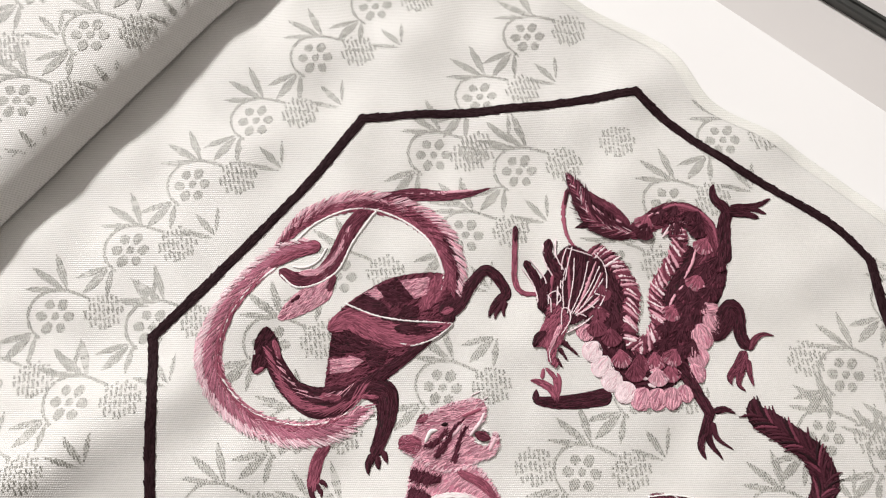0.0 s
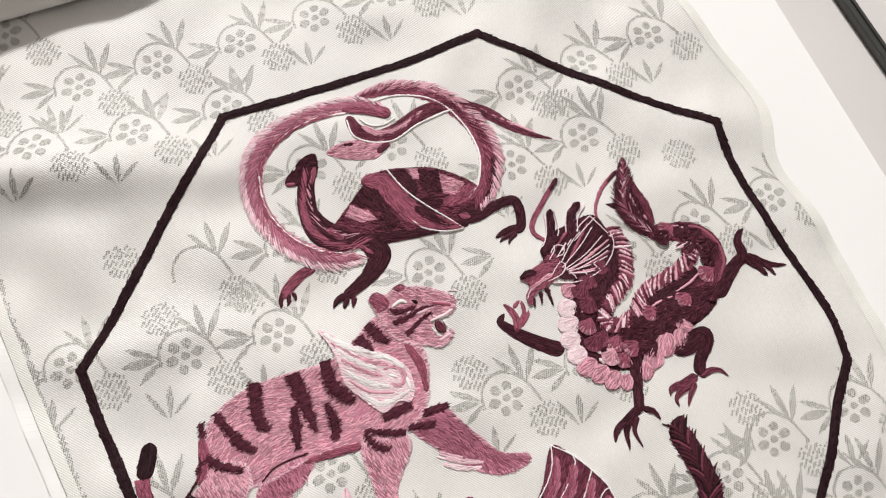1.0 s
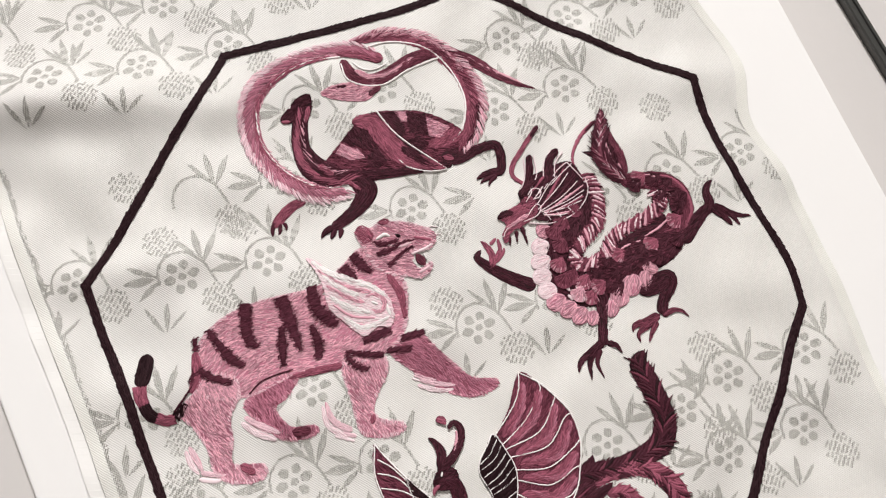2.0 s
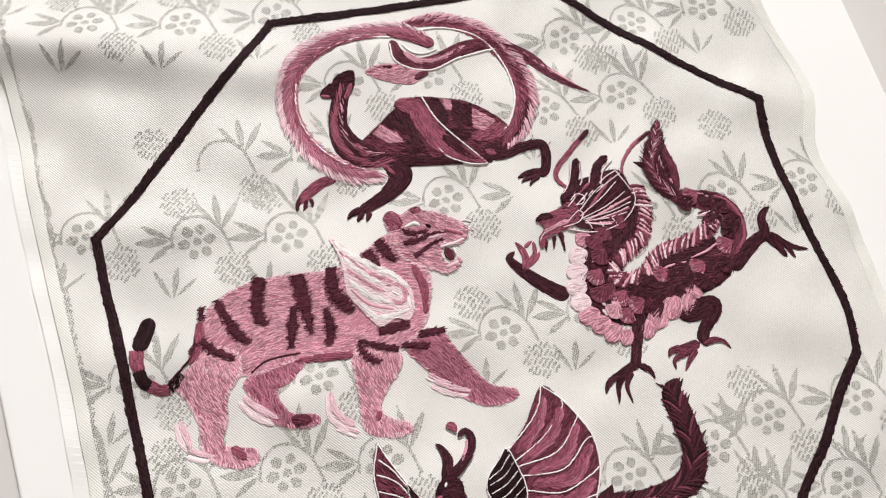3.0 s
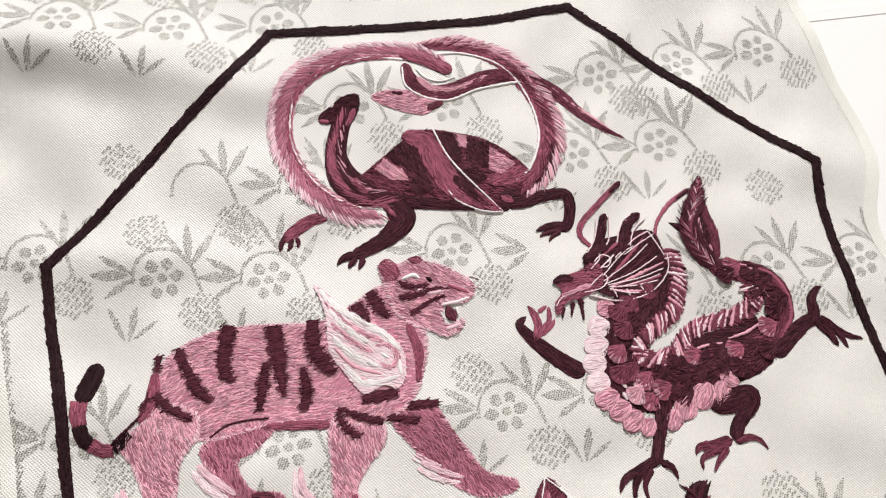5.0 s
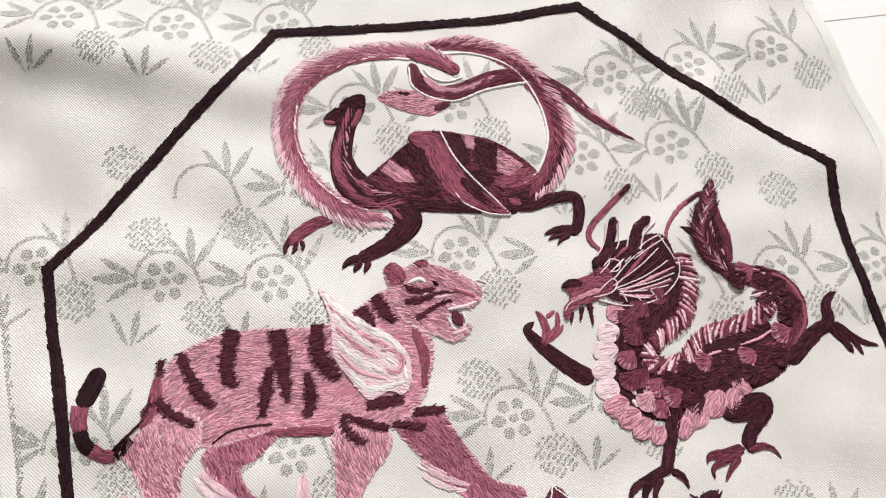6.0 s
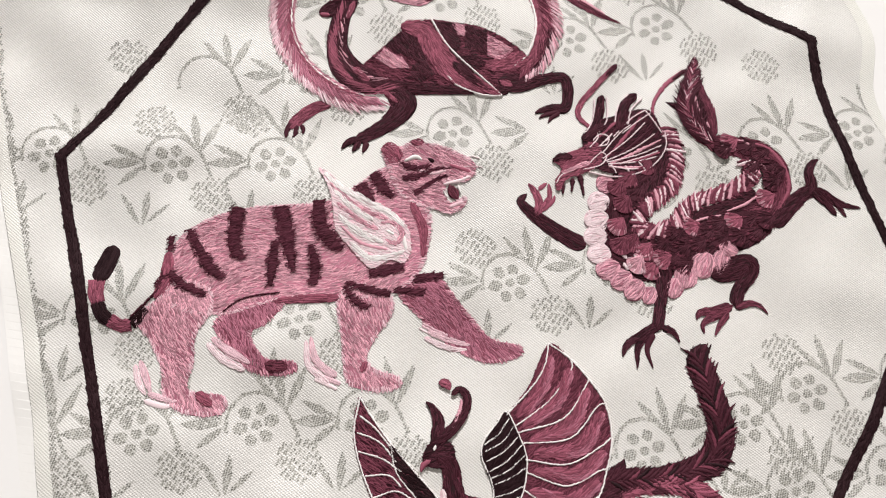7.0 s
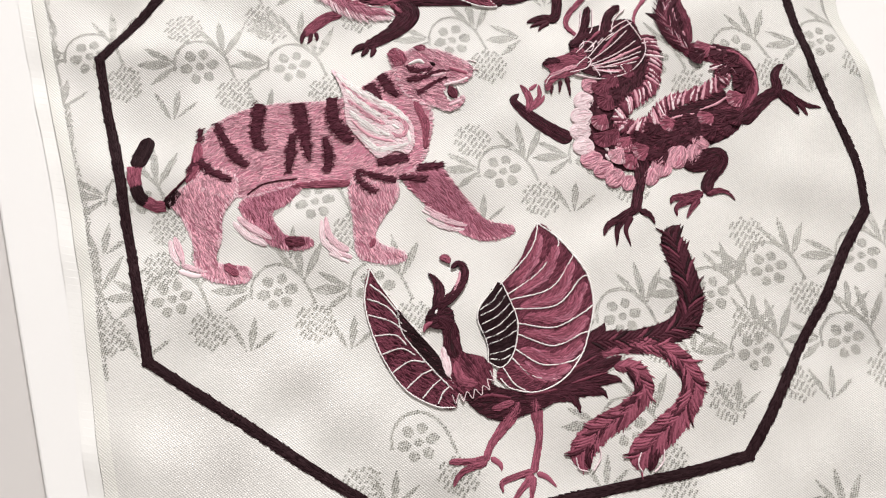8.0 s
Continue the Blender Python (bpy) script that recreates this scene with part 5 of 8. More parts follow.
ribbon(dragon_body, "ridge_fin", PLUM, [(52.6, 43.7, 0.59), (55, 43.7, 0.85), (58, 43.6, 0.23)], high=0.65, run=4.0)
ribbon(dragon_body, "ridge_fin", BLUSH, [(52.1, 42.6, 0.50), (55.5, 43, 0.72), (59, 43.2, 0.19)], high=0.7, run=4.0)
ribbon(dragon_body, "ridge_fin", BLUSH, [(53.2, 43.1, 0.50), (55.7, 42.3, 0.72), (58.5, 41.1, 0.19)], high=0.6, run=4.0)
ribbon(dragon_body, "ridge_fin", PLUM, [(52.8, 42.2, 0.59), (55.8, 41.5, 0.85), (59.1, 40.4, 0.23)], high=0.65, run=4.0)
ribbon(dragon_body, "ridge_fin", PALE, [(53.9, 41.7, 0.59), (55.9, 40.7, 0.85), (58.1, 39.4, 0.23)], high=0.7, run=4.0)
ribbon(dragon_body, "ridge_fin", DARK, [(53.1, 40.7, 0.59), (56, 39.7, 0.85), (59.1, 38.9, 0.23)], high=0.6, run=4.0)
ribbon(dragon_body, "ridge_fin", PINK, [(53.4, 39.8, 0.59), (56.1, 39, 0.85), (59, 37.9, 0.23)], high=0.65, run=4.0)
ribbon(dragon_body, "ridge_fin", PLUM, [(54.2, 39.2, 0.59), (56.2, 38.2, 0.85), (58.3, 36.9, 0.23)], high=0.7, run=4.0)
ribbon(dragon_body, "ridge_fin", PLUM, [(53.9, 38.7, 0.59), (56.2, 37.4, 0.85), (58.8, 35.9, 0.23)], high=0.6, run=4.0)
ribbon(dragon_body, "ridge_fin", BLUSH, [(54.4, 37.8, 0.50), (56.1, 36.6, 0.72), (58.2, 35, 0.19)], high=0.65, run=4.0)
ribbon(dragon_body, "ridge_fin", PLUM, [(53.3, 37, 0.59), (56.2, 35.9, 0.85), (59.2, 34.2, 0.23)], high=0.7, run=4.0)
ribbon(dragon_body, "ridge_fin", PALE, [(54.2, 36.2, 0.59), (56.1, 35.1, 0.84), (58.3, 33.4, 0.23)], high=0.6, run=4.0)
ribbon(dragon_body, "ridge_fin", DARK, [(54.1, 35.4, 0.59), (56.1, 34.1, 0.84), (58.4, 32.5, 0.23)], high=0.65, run=4.0)
ribbon(dragon_body, "ridge_fin", PINK, [(53.2, 34.6, 0.59), (56.1, 33.3, 0.84), (59.1, 31.9, 0.23)], high=0.7, run=4.0)
ribbon(dragon_body, "ridge_fin", PLUM, [(54.7, 34.8, 0.59), (56, 32.5, 0.84), (57.4, 29.9, 0.23)], high=0.6, run=4.0)
ribbon(dragon_body, "ridge_fin", PLUM, [(53.7, 34.1, 0.59), (55.7, 31.9, 0.84), (57.7, 29.1, 0.23)], high=0.65, run=4.0)
ribbon(dragon_body, "ridge_fin", BLUSH, [(54.3, 32.9, 0.47), (55.3, 31, 0.70), (56.3, 28.7, 0.19)], high=0.7, run=4.0)
ribbon(dragon_body, "ridge_fin", PLUM, [(53.3, 32.5, 0.57), (55, 30.2, 0.84), (56.8, 27.5, 0.23)], high=0.6, run=4.0)
ribbon(dragon_body, "ridge_fin", PINK, [(53, 31.9, 0.57), (54.7, 29.5, 0.84), (56.3, 26.8, 0.23)], high=0.65, run=4.0)
ribbon(dragon_body, "ridge_fin", DARK, [(53.3, 30.8, 0.57), (54.2, 28.9, 0.84), (55.2, 26.4, 0.23)], high=0.7, run=4.0)
ribbon(dragon_body, "ridge_fin", DARK, [(53.3, 30.8, 0.57), (54, 28, 0.84), (54.5, 24.9, 0.23)], high=0.6, run=4.0)
ribbon(dragon_body, "ridge_fin", PALE, [(53, 29.7, 0.57), (53.3, 27.3, 0.84), (53.6, 24.7, 0.23)], high=0.65, run=4.0)
ribbon(dragon_body, "ridge_fin", PLUM, [(51.7, 29.8, 0.57), (52.8, 26.8, 0.84), (53.8, 23.2, 0.23)], high=0.7, run=4.0)
ribbon(dragon_body, "ridge_fin", BLUSH, [(51.7, 28.7, 0.47), (52.2, 26.1, 0.70), (52.5, 23.3, 0.19)], high=0.6, run=4.0)
ribbon(dragon_body, "ridge_fin", PLUM, [(51.1, 28, 0.57), (51.5, 25.4, 0.84), (51.8, 22.6, 0.23)], high=0.65, run=4.0)
ribbon(dragon_body, "ridge_fin", PINK, [(50, 27.9, 0.57), (51, 24.9, 0.82), (52, 21.3, 0.23)], high=0.7, run=4.0)
ribbon(dragon_body, "ridge_fin", PLUM, [(49.6, 26.7, 0.57), (50.4, 24.2, 0.82), (51.1, 21.3, 0.23)], high=0.6, run=4.0)
ribbon(dragon_body, "ridge_fin", DARK, [(48.5, 26.2, 0.57), (49.9, 23.5, 0.82), (51, 20.2, 0.23)], high=0.65, run=4.0)
ribbon(dragon_body, "ridge_fin", PINK, [(48.8, 25, 0.57), (49.3, 22.8, 0.82), (49.8, 20.3, 0.23)], high=0.7, run=4.0)
ribbon(dragon_body, "ridge_fin", PALE, [(47.8, 24.7, 0.57), (48.8, 22.1, 0.82), (49.9, 19.2, 0.23)], high=0.6, run=4.0)
ribbon(dragon_body, "ridge_fin", BLUSH, [(47.1, 24, 0.47), (48.4, 21.5, 0.69), (49.3, 18.3, 0.19)], high=0.65, run=4.0)
ribbon(dragon_body, "ridge_fin", PLUM, [(47.3, 22.9, 0.57), (47.7, 20.8, 0.82), (48.2, 18.2, 0.23)], high=0.7, run=4.0)
ribbon(dragon_body, "ridge_fin", PLUM, [(45.4, 21.9, 0.57), (47.2, 20.1, 0.82), (49.2, 17.7, 0.23)], high=0.6, run=4.0)
ribbon(dragon_body, "ridge_fin", PLUM, [(45.7, 21.1, 0.57), (47, 19.5, 0.82), (48.3, 17.3, 0.23)], high=0.65, run=4.0)
ribbon(dragon_body, "ridge_fin", DARK, [(44.4, 20.8, 0.57), (46.9, 18.7, 0.82), (49.1, 16.4, 0.23)], high=0.7, run=4.0)
ribbon(dragon_body, "ridge_fin", PINK, [(44.9, 19.9, 0.57), (46.6, 18.1, 0.82), (48.1, 15.8, 0.23)], high=0.6, run=4.0)
ribbon(dragon_body, "ridge_fin", PALE, [(44.8, 19.2, 0.56), (46.3, 17.4, 0.82), (47.8, 15.2, 0.22)], high=0.65, run=4.0)
ribbon(dragon_body, "ridge_fin", BLUSH, [(43.8, 18.8, 0.47), (46.2, 16.7, 0.69), (48.5, 14.2, 0.19)], high=0.7, run=4.0)
ribbon(dragon_body, "ridge_fin", BLUSH, [(43.4, 15.9, 0.47), (45.9, 16.1, 0.69), (48.6, 16.1, 0.19)], high=0.6, run=4.0)
ribbon(dragon_body, "ridge_fin", PLUM, [(43.2, 14.9, 0.56), (46.2, 15.5, 0.82), (49.7, 16.1, 0.23)], high=0.65, run=4.0)
ribbon(dragon_body, "ridge_fin", PLUM, [(44.2, 15.1, 0.56), (46.4, 15.2, 0.81), (48.9, 15, 0.22)], high=0.7, run=4.0)
ribbon(dragon_body, "ridge_fin", DARK, [(44, 14.3, 0.56), (46.8, 14.8, 0.81), (49.8, 15, 0.22)], high=0.6, run=4.0)
ribbon(dragon_body, "ridge_fin", PINK, [(44.1, 13.8, 0.56), (47.1, 14.3, 0.81), (50.3, 14.6, 0.22)], high=0.65, run=4.0)
ribbon(dragon_body, "ridge_fin", PLUM, [(45.1, 13.8, 0.56), (47.3, 13.9, 0.81), (49.6, 13.7, 0.22)], high=0.7, run=4.0)
ribbon(dragon_body, "ridge_fin", PALE, [(46.2, 10.7, 0.56), (47.5, 13.4, 0.81), (49.1, 16.4, 0.23)], high=0.6, run=4.0)
ribbon(dragon_body, "ridge_fin", BLUSH, [(46.8, 11.6, 0.47), (48.2, 13.4, 0.68), (50, 15.4, 0.19)], high=0.65, run=4.0)
ribbon(dragon_body, "ridge_fin", PLUM, [(47.5, 10.5, 0.56), (48.9, 13.5, 0.81), (50.5, 16.7, 0.23)], high=0.7, run=4.0)
ribbon(dragon_body, "ridge_fin", PLUM, [(48.3, 11.2, 0.56), (49.5, 13.5, 0.81), (51.4, 15.9, 0.23)], high=0.6, run=4.0)
ribbon(dragon_body, "ridge_fin", DARK, [(49, 11.5, 0.56), (50.2, 13.5, 0.81), (51.9, 15.9, 0.23)], high=0.65, run=4.0)
ribbon(dragon_body, "ridge_fin", PINK, [(49.5, 10.5, 0.56), (50.9, 13.6, 0.81), (52.7, 16.8, 0.23)], high=0.7, run=4.0)
ribbon(dragon_body, "ridge_fin", PLUM, [(51.2, 11.1, 0.56), (51.6, 13.6, 0.81), (52.2, 16.5, 0.23)], high=0.6, run=4.0)
ribbon(dragon_body, "ridge_fin", PALE, [(52.3, 10.8, 0.56), (52.5, 14, 0.81), (52.8, 17.6, 0.23)], high=0.65, run=4.0)
ribbon(dragon_body, "ridge_fin", BLUSH, [(52.7, 12.2, 0.47), (53.1, 14.5, 0.68), (53.9, 17.1, 0.19)], high=0.7, run=4.0)
ribbon(dragon_body, "ridge_fin", PLUM, [(53.8, 12, 0.56), (54, 14.8, 0.81), (54.5, 18.1, 0.23)], high=0.6, run=4.0)
ribbon(dragon_body, "ridge_fin", PINK, [(54.7, 12.2, 0.56), (54.9, 15.2, 0.82), (55.2, 18.6, 0.23)], high=0.65, run=4.0)
ribbon(dragon_body, "ridge_fin", DARK, [(55.1, 13.4, 0.56), (55.5, 15.7, 0.82), (56.3, 18.1, 0.23)], high=0.7, run=4.0)
ribbon(dragon_body, "ridge_fin", DARK, [(57.6, 13.6, 0.56), (56.4, 16.1, 0.82), (55.2, 19, 0.23)], high=0.6, run=4.0)
ribbon(dragon_body, "ridge_fin", PLUM, [(57.4, 14.7, 0.56), (56.9, 16.8, 0.82), (56.4, 19.3, 0.23)], high=0.65, run=4.0)
ribbon(dragon_body, "ridge_fin", PLUM, [(58.7, 14.8, 0.56), (57.3, 17.4, 0.82), (55.9, 20.5, 0.23)], high=0.7, run=4.0)
ribbon(dragon_body, "ridge_fin", BLUSH, [(58.8, 15.7, 0.47), (57.8, 18.1, 0.69), (56.9, 20.9, 0.19)], high=0.6, run=4.0)
ribbon(dragon_body, "ridge_fin", PALE, [(59, 16.5, 0.56), (58.3, 18.8, 0.82), (57.6, 21.4, 0.23)], high=0.65, run=4.0)
ribbon(dragon_body, "ridge_fin", PINK, [(60.3, 16.8, 0.56), (58.7, 19.4, 0.82), (57.3, 22.7, 0.23)], high=0.7, run=4.0)
ribbon(dragon_body, "ridge_fin", PLUM, [(60.3, 18.1, 0.56), (59.2, 20.1, 0.82), (58, 22.5, 0.23)], high=0.6, run=4.0)
ribbon(dragon_body, "ridge_fin", DARK, [(61.6, 18.4, 0.56), (59.5, 20.7, 0.82), (57.5, 23.7, 0.23)], high=0.65, run=4.0)
ribbon(dragon_body, "ridge_fin", PINK, [(60.9, 19.5, 0.57), (60, 21.6, 0.82), (59, 23.8, 0.23)], high=0.7, run=4.0)
ribbon(dragon_body, "ridge_fin", PLUM, [(61.7, 20.1, 0.57), (60.3, 22.2, 0.82), (58.7, 24.9, 0.23)], high=0.6, run=4.0)
ribbon(dragon_body, "ridge_fin", BLUSH, [(62.4, 20.6, 0.47), (60.6, 22.8, 0.69), (58.8, 25.7, 0.19)], high=0.65, run=4.0)
ribbon(dragon_body, "ridge_fin", PLUM, [(61.9, 21.6, 0.57), (61, 23.7, 0.82), (60, 25.9, 0.23)], high=0.7, run=4.0)
ribbon(dragon_body, "ridge_fin", PALE, [(62.1, 21.5, 0.57), (61.3, 24.3, 0.82), (60.6, 27.6, 0.23)], high=0.6, run=4.0)
ribbon(dragon_body, "ridge_fin", PLUM, [(62.2, 22.8, 0.57), (62, 25, 0.84), (61.9, 27.7, 0.23)], high=0.65, run=4.0)
ribbon(dragon_body, "ridge_fin", DARK, [(63.5, 22.7, 0.57), (62.5, 25.5, 0.84), (61.7, 29, 0.23)], high=0.7, run=4.0)
ribbon(dragon_body, "ridge_fin", PINK, [(63.7, 23.7, 0.57), (63.1, 26.2, 0.84), (62.6, 29.2, 0.23)], high=0.6, run=4.0)
ribbon(dragon_body, "ridge_fin", PLUM, [(64, 24.5, 0.57), (63.8, 27, 0.84), (63.5, 29.6, 0.23)], high=0.65, run=4.0)
ribbon(dragon_body, "ridge_fin", BLUSH, [(65.3, 24.4, 0.47), (64.3, 27.4, 0.70), (63.4, 31.1, 0.19)], high=0.7, run=4.0)
ribbon(dragon_body, "ridge_fin", BLUSH, [(64.5, 25.6, 0.47), (64.9, 28.2, 0.70), (65.8, 31, 0.19)], high=0.6, run=4.0)
ribbon(dragon_body, "ridge_fin", PLUM, [(65.6, 25.3, 0.57), (65.8, 28.6, 0.84), (66.2, 32.5, 0.23)], high=0.65, run=4.0)
ribbon(dragon_body, "ridge_fin", PALE, [(66.2, 26.7, 0.57), (66.7, 29.1, 0.84), (67.5, 31.8, 0.23)], high=0.7, run=4.0)
ribbon(dragon_body, "ridge_fin", DARK, [(67.3, 26.8, 0.57), (67.6, 29.5, 0.84), (68.2, 32.7, 0.23)], high=0.6, run=4.0)
ribbon(dragon_body, "ridge_fin", PINK, [(68.2, 26.8, 0.57), (68.4, 29.9, 0.84), (68.8, 33.6, 0.23)], high=0.65, run=4.0)
ribbon(dragon_body, "ridge_fin", PLUM, [(68.8, 28.1, 0.57), (69.3, 30.5, 0.84), (70.2, 33, 0.23)], high=0.7, run=4.0)
ribbon(dragon_body, "ridge_fin", PLUM, [(70.1, 27.8, 0.57), (70.2, 30.9, 0.84), (70.6, 34.4, 0.23)], high=0.6, run=4.0)
ribbon(dragon_body, "ridge_fin", BLUSH, [(70.7, 29.1, 0.47), (71, 31.4, 0.70), (71.9, 33.9, 0.19)], high=0.65, run=4.0)
ribbon(dragon_body, "ridge_fin", PLUM, [(72, 28.8, 0.57), (72.1, 31.9, 0.84), (72.3, 35.6, 0.23)], high=0.7, run=4.0)
ribbon(dragon_body, "ridge_fin", PALE, [(72.7, 29.5, 0.57), (73, 32.4, 0.84), (73.4, 35.6, 0.23)], high=0.6, run=4.0)
ribbon(dragon_body, "ridge_fin", DARK, [(73.5, 30.4, 0.57), (73.8, 33, 0.84), (74.7, 35.7, 0.23)], high=0.65, run=4.0)
ribbon(dragon_body, "ridge_fin", PINK, [(74.8, 30.2, 0.57), (74.9, 33.5, 0.84), (75.1, 37.4, 0.23)], high=0.7, run=4.0)
ribbon(dragon_body, "ridge_fin", PLUM, [(76, 31.6, 0.57), (75.8, 34, 0.84), (75.7, 36.9, 0.23)], high=0.6, run=4.0)
ribbon(dragon_body, "ridge_fin", PLUM, [(77.3, 31.5, 0.57), (76.5, 34.8, 0.85), (76, 38.3, 0.23)], high=0.65, run=4.0)
ribbon(dragon_body, "ridge_fin", BLUSH, [(77.3, 33, 0.50), (77.3, 35.3, 0.72), (77.3, 38.2, 0.19)], high=0.7, run=4.0)
ribbon(dragon_body, "ridge_fin", PLUM, [(78.4, 33.3, 0.59), (78, 36.1, 0.85), (77.8, 39.1, 0.23)], high=0.6, run=4.0)
ribbon(dragon_body, "ridge_fin", PINK, [(79.5, 33.7, 0.59), (78.7, 36.8, 0.85), (78.2, 40.4, 0.23)], high=0.65, run=4.0)
ribbon(dragon_body, "ridge_fin", DARK, [(79.6, 35.1, 0.59), (79.6, 37.4, 0.85), (79.7, 40.2, 0.23)], high=0.7, run=4.0)
ribbon(dragon_body, "ridge_fin", DARK, [(82.8, 36.6, 0.59), (80.3, 38.1, 0.85), (77.7, 40.1, 0.23)], high=0.6, run=4.0)
ribbon(dragon_body, "ridge_fin", PALE, [(82, 37.4, 0.59), (80.4, 38.9, 0.85), (78.7, 40.7, 0.23)], high=0.65, run=4.0)
ribbon(dragon_body, "ridge_fin", PLUM, [(83, 38.2, 0.59), (80.5, 39.6, 0.85), (77.9, 41.5, 0.23)], high=0.7, run=4.0)
ribbon(dragon_body, "ridge_fin", BLUSH, [(82.8, 38.9, 0.50), (80.6, 40.4, 0.72), (78.4, 42.2, 0.19)], high=0.6, run=4.0)
ribbon(dragon_body, "ridge_fin", PLUM, [(82.4, 39.6, 0.59), (80.8, 41.2, 0.85), (79.1, 43, 0.23)], high=0.65, run=4.0)
ribbon(dragon_body, "ridge_fin", PINK, [(83.6, 40.3, 0.59), (80.9, 41.8, 0.85), (78.1, 43.9, 0.23)], high=0.7, run=4.0)
ribbon(dragon_body, "ridge_fin", PLUM, [(83.2, 43.9, 0.59), (81, 42.6, 0.85), (78.5, 41.5, 0.23)], high=0.6, run=4.0)
ribbon(dragon_body, "ridge_fin", DARK, [(83.3, 45.1, 0.59), (80.4, 42.9, 0.85), (77.3, 40.8, 0.23)], high=0.65, run=4.0)
ribbon(dragon_body, "ridge_fin", PINK, [(82.2, 44.5, 0.59), (80, 43.4, 0.85), (77.3, 42.2, 0.23)], high=0.7, run=4.0)
ribbon(dragon_body, "ridge_fin", PALE, [(81.9, 45.2, 0.59), (79.4, 43.6, 0.85), (76.6, 42.2, 0.23)], high=0.6, run=4.0)
ribbon(dragon_body, "ridge_fin", BLUSH, [(81.7, 46.1, 0.50), (78.9, 43.9, 0.72), (75.7, 42, 0.19)], high=0.65, run=4.0)
ribbon(dragon_body, "ridge_fin", PLUM, [(80.4, 45.3, 0.59), (78.5, 44.4, 0.87), (75.9, 43.4, 0.23)], high=0.7, run=4.0)
dragon_hind_leg = ribbon(dragon, "hind_leg", DARK, [(71, 3.2, 2.13), (76, 6.1, 3.92), (82.5, 10, 3.05), (83.5, 6.8, 2.5), (80.4, 0.7, 2.29), (79.4, -4.8, 2.1)], high=0.25)
ribbon(dragon_hind_leg, "claw", PLUM, [(78.7, -4.9, 1.92), (72.9, -7.8, 1.56), (68.3, -9.4, 1.04), (67.5, -12, 0.34)], high=0.3)
ribbon(dragon_hind_leg, "claw", PLUM, [(76.8, -7.1, 1.57), (71.4, -10.8, 1.21), (69.4, -13.3, 0.69), (70.2, -15.9, 0.26)], high=0.3)
ribbon(dragon_hind_leg, "claw", PLUM, [(77.6, -7.5, 1.39), (75, -11.8, 0.86), (73.6, -15.6, 0.26)], high=0.3)
ribbon(dragon_hind_leg, "claw", PLUM, [(79.7, -5.3, 1.4), (83.9, -3, 1.05), (87.4, -3.1, 0.7), (90, -5.2, 0.26)], high=0.3)
dragon_fore_leg = ribbon(dragon, "fore_leg", DARK, [(51.9, 6.3, 2.49), (56.2, 0, 2.99), (56.1, -7.1, 2.08), (56.1, -13.2, 1.89), (56, -17.5, 2.04)], high=0.4)
ribbon(dragon_fore_leg, "claw", DARK, [(56.3, -15.7, 1.71), (51.6, -19.8, 1.52), (47.4, -23.6, 1.01), (46.5, -27.6, 0.33)], high=0.3)
ribbon(dragon_fore_leg, "claw", DARK, [(54, -18.8, 1.19), (50.8, -23.4, 1.01), (51.3, -30.3, 0.25)], high=0.3)
ribbon(dragon_fore_leg, "claw", DARK, [(54.9, -18.6, 1.19), (53.6, -24, 0.84), (56, -29.3, 0.25)], high=0.3)
ribbon(dragon_fore_leg, "claw", DARK, [(57.2, -16.4, 1.36), (60.8, -17.2, 1.02), (63, -20.1, 0.25)], high=0.3)
dragon_mane = patch(dragon, "mane", DARK, [(24.8, 39.8), (27.5, 47.2), (34.4, 51.3), (43.8, 55), (49.3, 49.8), (51.9, 42.8), (46.2, 34.4), (35.7, 30.5), (27.7, 32.6)], along=35, high=0.5)
dragon_snout = patch(dragon, "snout", ROSE, [(15.9, 30.7), (18.5, 32.9), (23.8, 36.4), (28.8, 40.7), (31.9, 34.3), (26.8, 28.5), (21.8, 25.5), (19.6, 20.8), (18, 24.2), (19.5, 28.4)], along=40, high=0.6)
ribbon(dragon, "mane_lock", ROSE, [(32.6, 34.5, 0.37), (37.8, 43.2, 0.76), (42.3, 51.8, 0.39)], high=0.7)
ribbon(dragon, "mane_lock", DARK, [(34, 34, 0.37), (40.9, 41.5, 0.76), (46.9, 49.3, 0.39)], high=0.7)
ribbon(dragon, "mane_lock", PINK, [(34.6, 33.6, 0.37), (42.5, 39.5, 0.76), (50.1, 45.6, 0.38)], high=0.7)
ribbon(dragon, "mane_lock", ROSE, [(34.6, 33, 0.37), (42.8, 36.8, 0.75), (50.3, 41.2, 0.38)], high=0.7)
ribbon(dragon, "mane_lock", ROSE, [(30, 42.4, 0.38), (34, 47.9, 0.77), (38.2, 51.7, 0.39)], high=0.7)
ribbon(dragon, "mane_lock", DARK, [(33.5, 44.2, 0.38), (38, 49.6, 0.77), (43.5, 54.2, 0.19)], high=0.7)
ribbon(dragon, "mane_lock", PINK, [(34.2, 32.5, 0.37), (40.5, 33.5, 0.75), (45.8, 35.1, 0.38)], high=0.7)
ribbon(dragon, "mane_lock", ROSE, [(35.1, 46.5, 0.38), (40.1, 51.3, 0.58), (42.5, 54.3, 0.19)], high=0.7)
ribbon(dragon, "loop_edge", ROSE, [(77.7, 51, 0.39), (85.7, 49.6, 0.77), (91.8, 43.5, 0.77), (93.3, 37, 0.76), (90.5, 29.6, 0.37)], high=0.3, flare=20)
ribbon(dragon, "scale_light", PINK, [(63.9, 20, 0.37), (67.7, 22.3, 0.55), (72.6, 24.2, 0.37)], high=0.75)
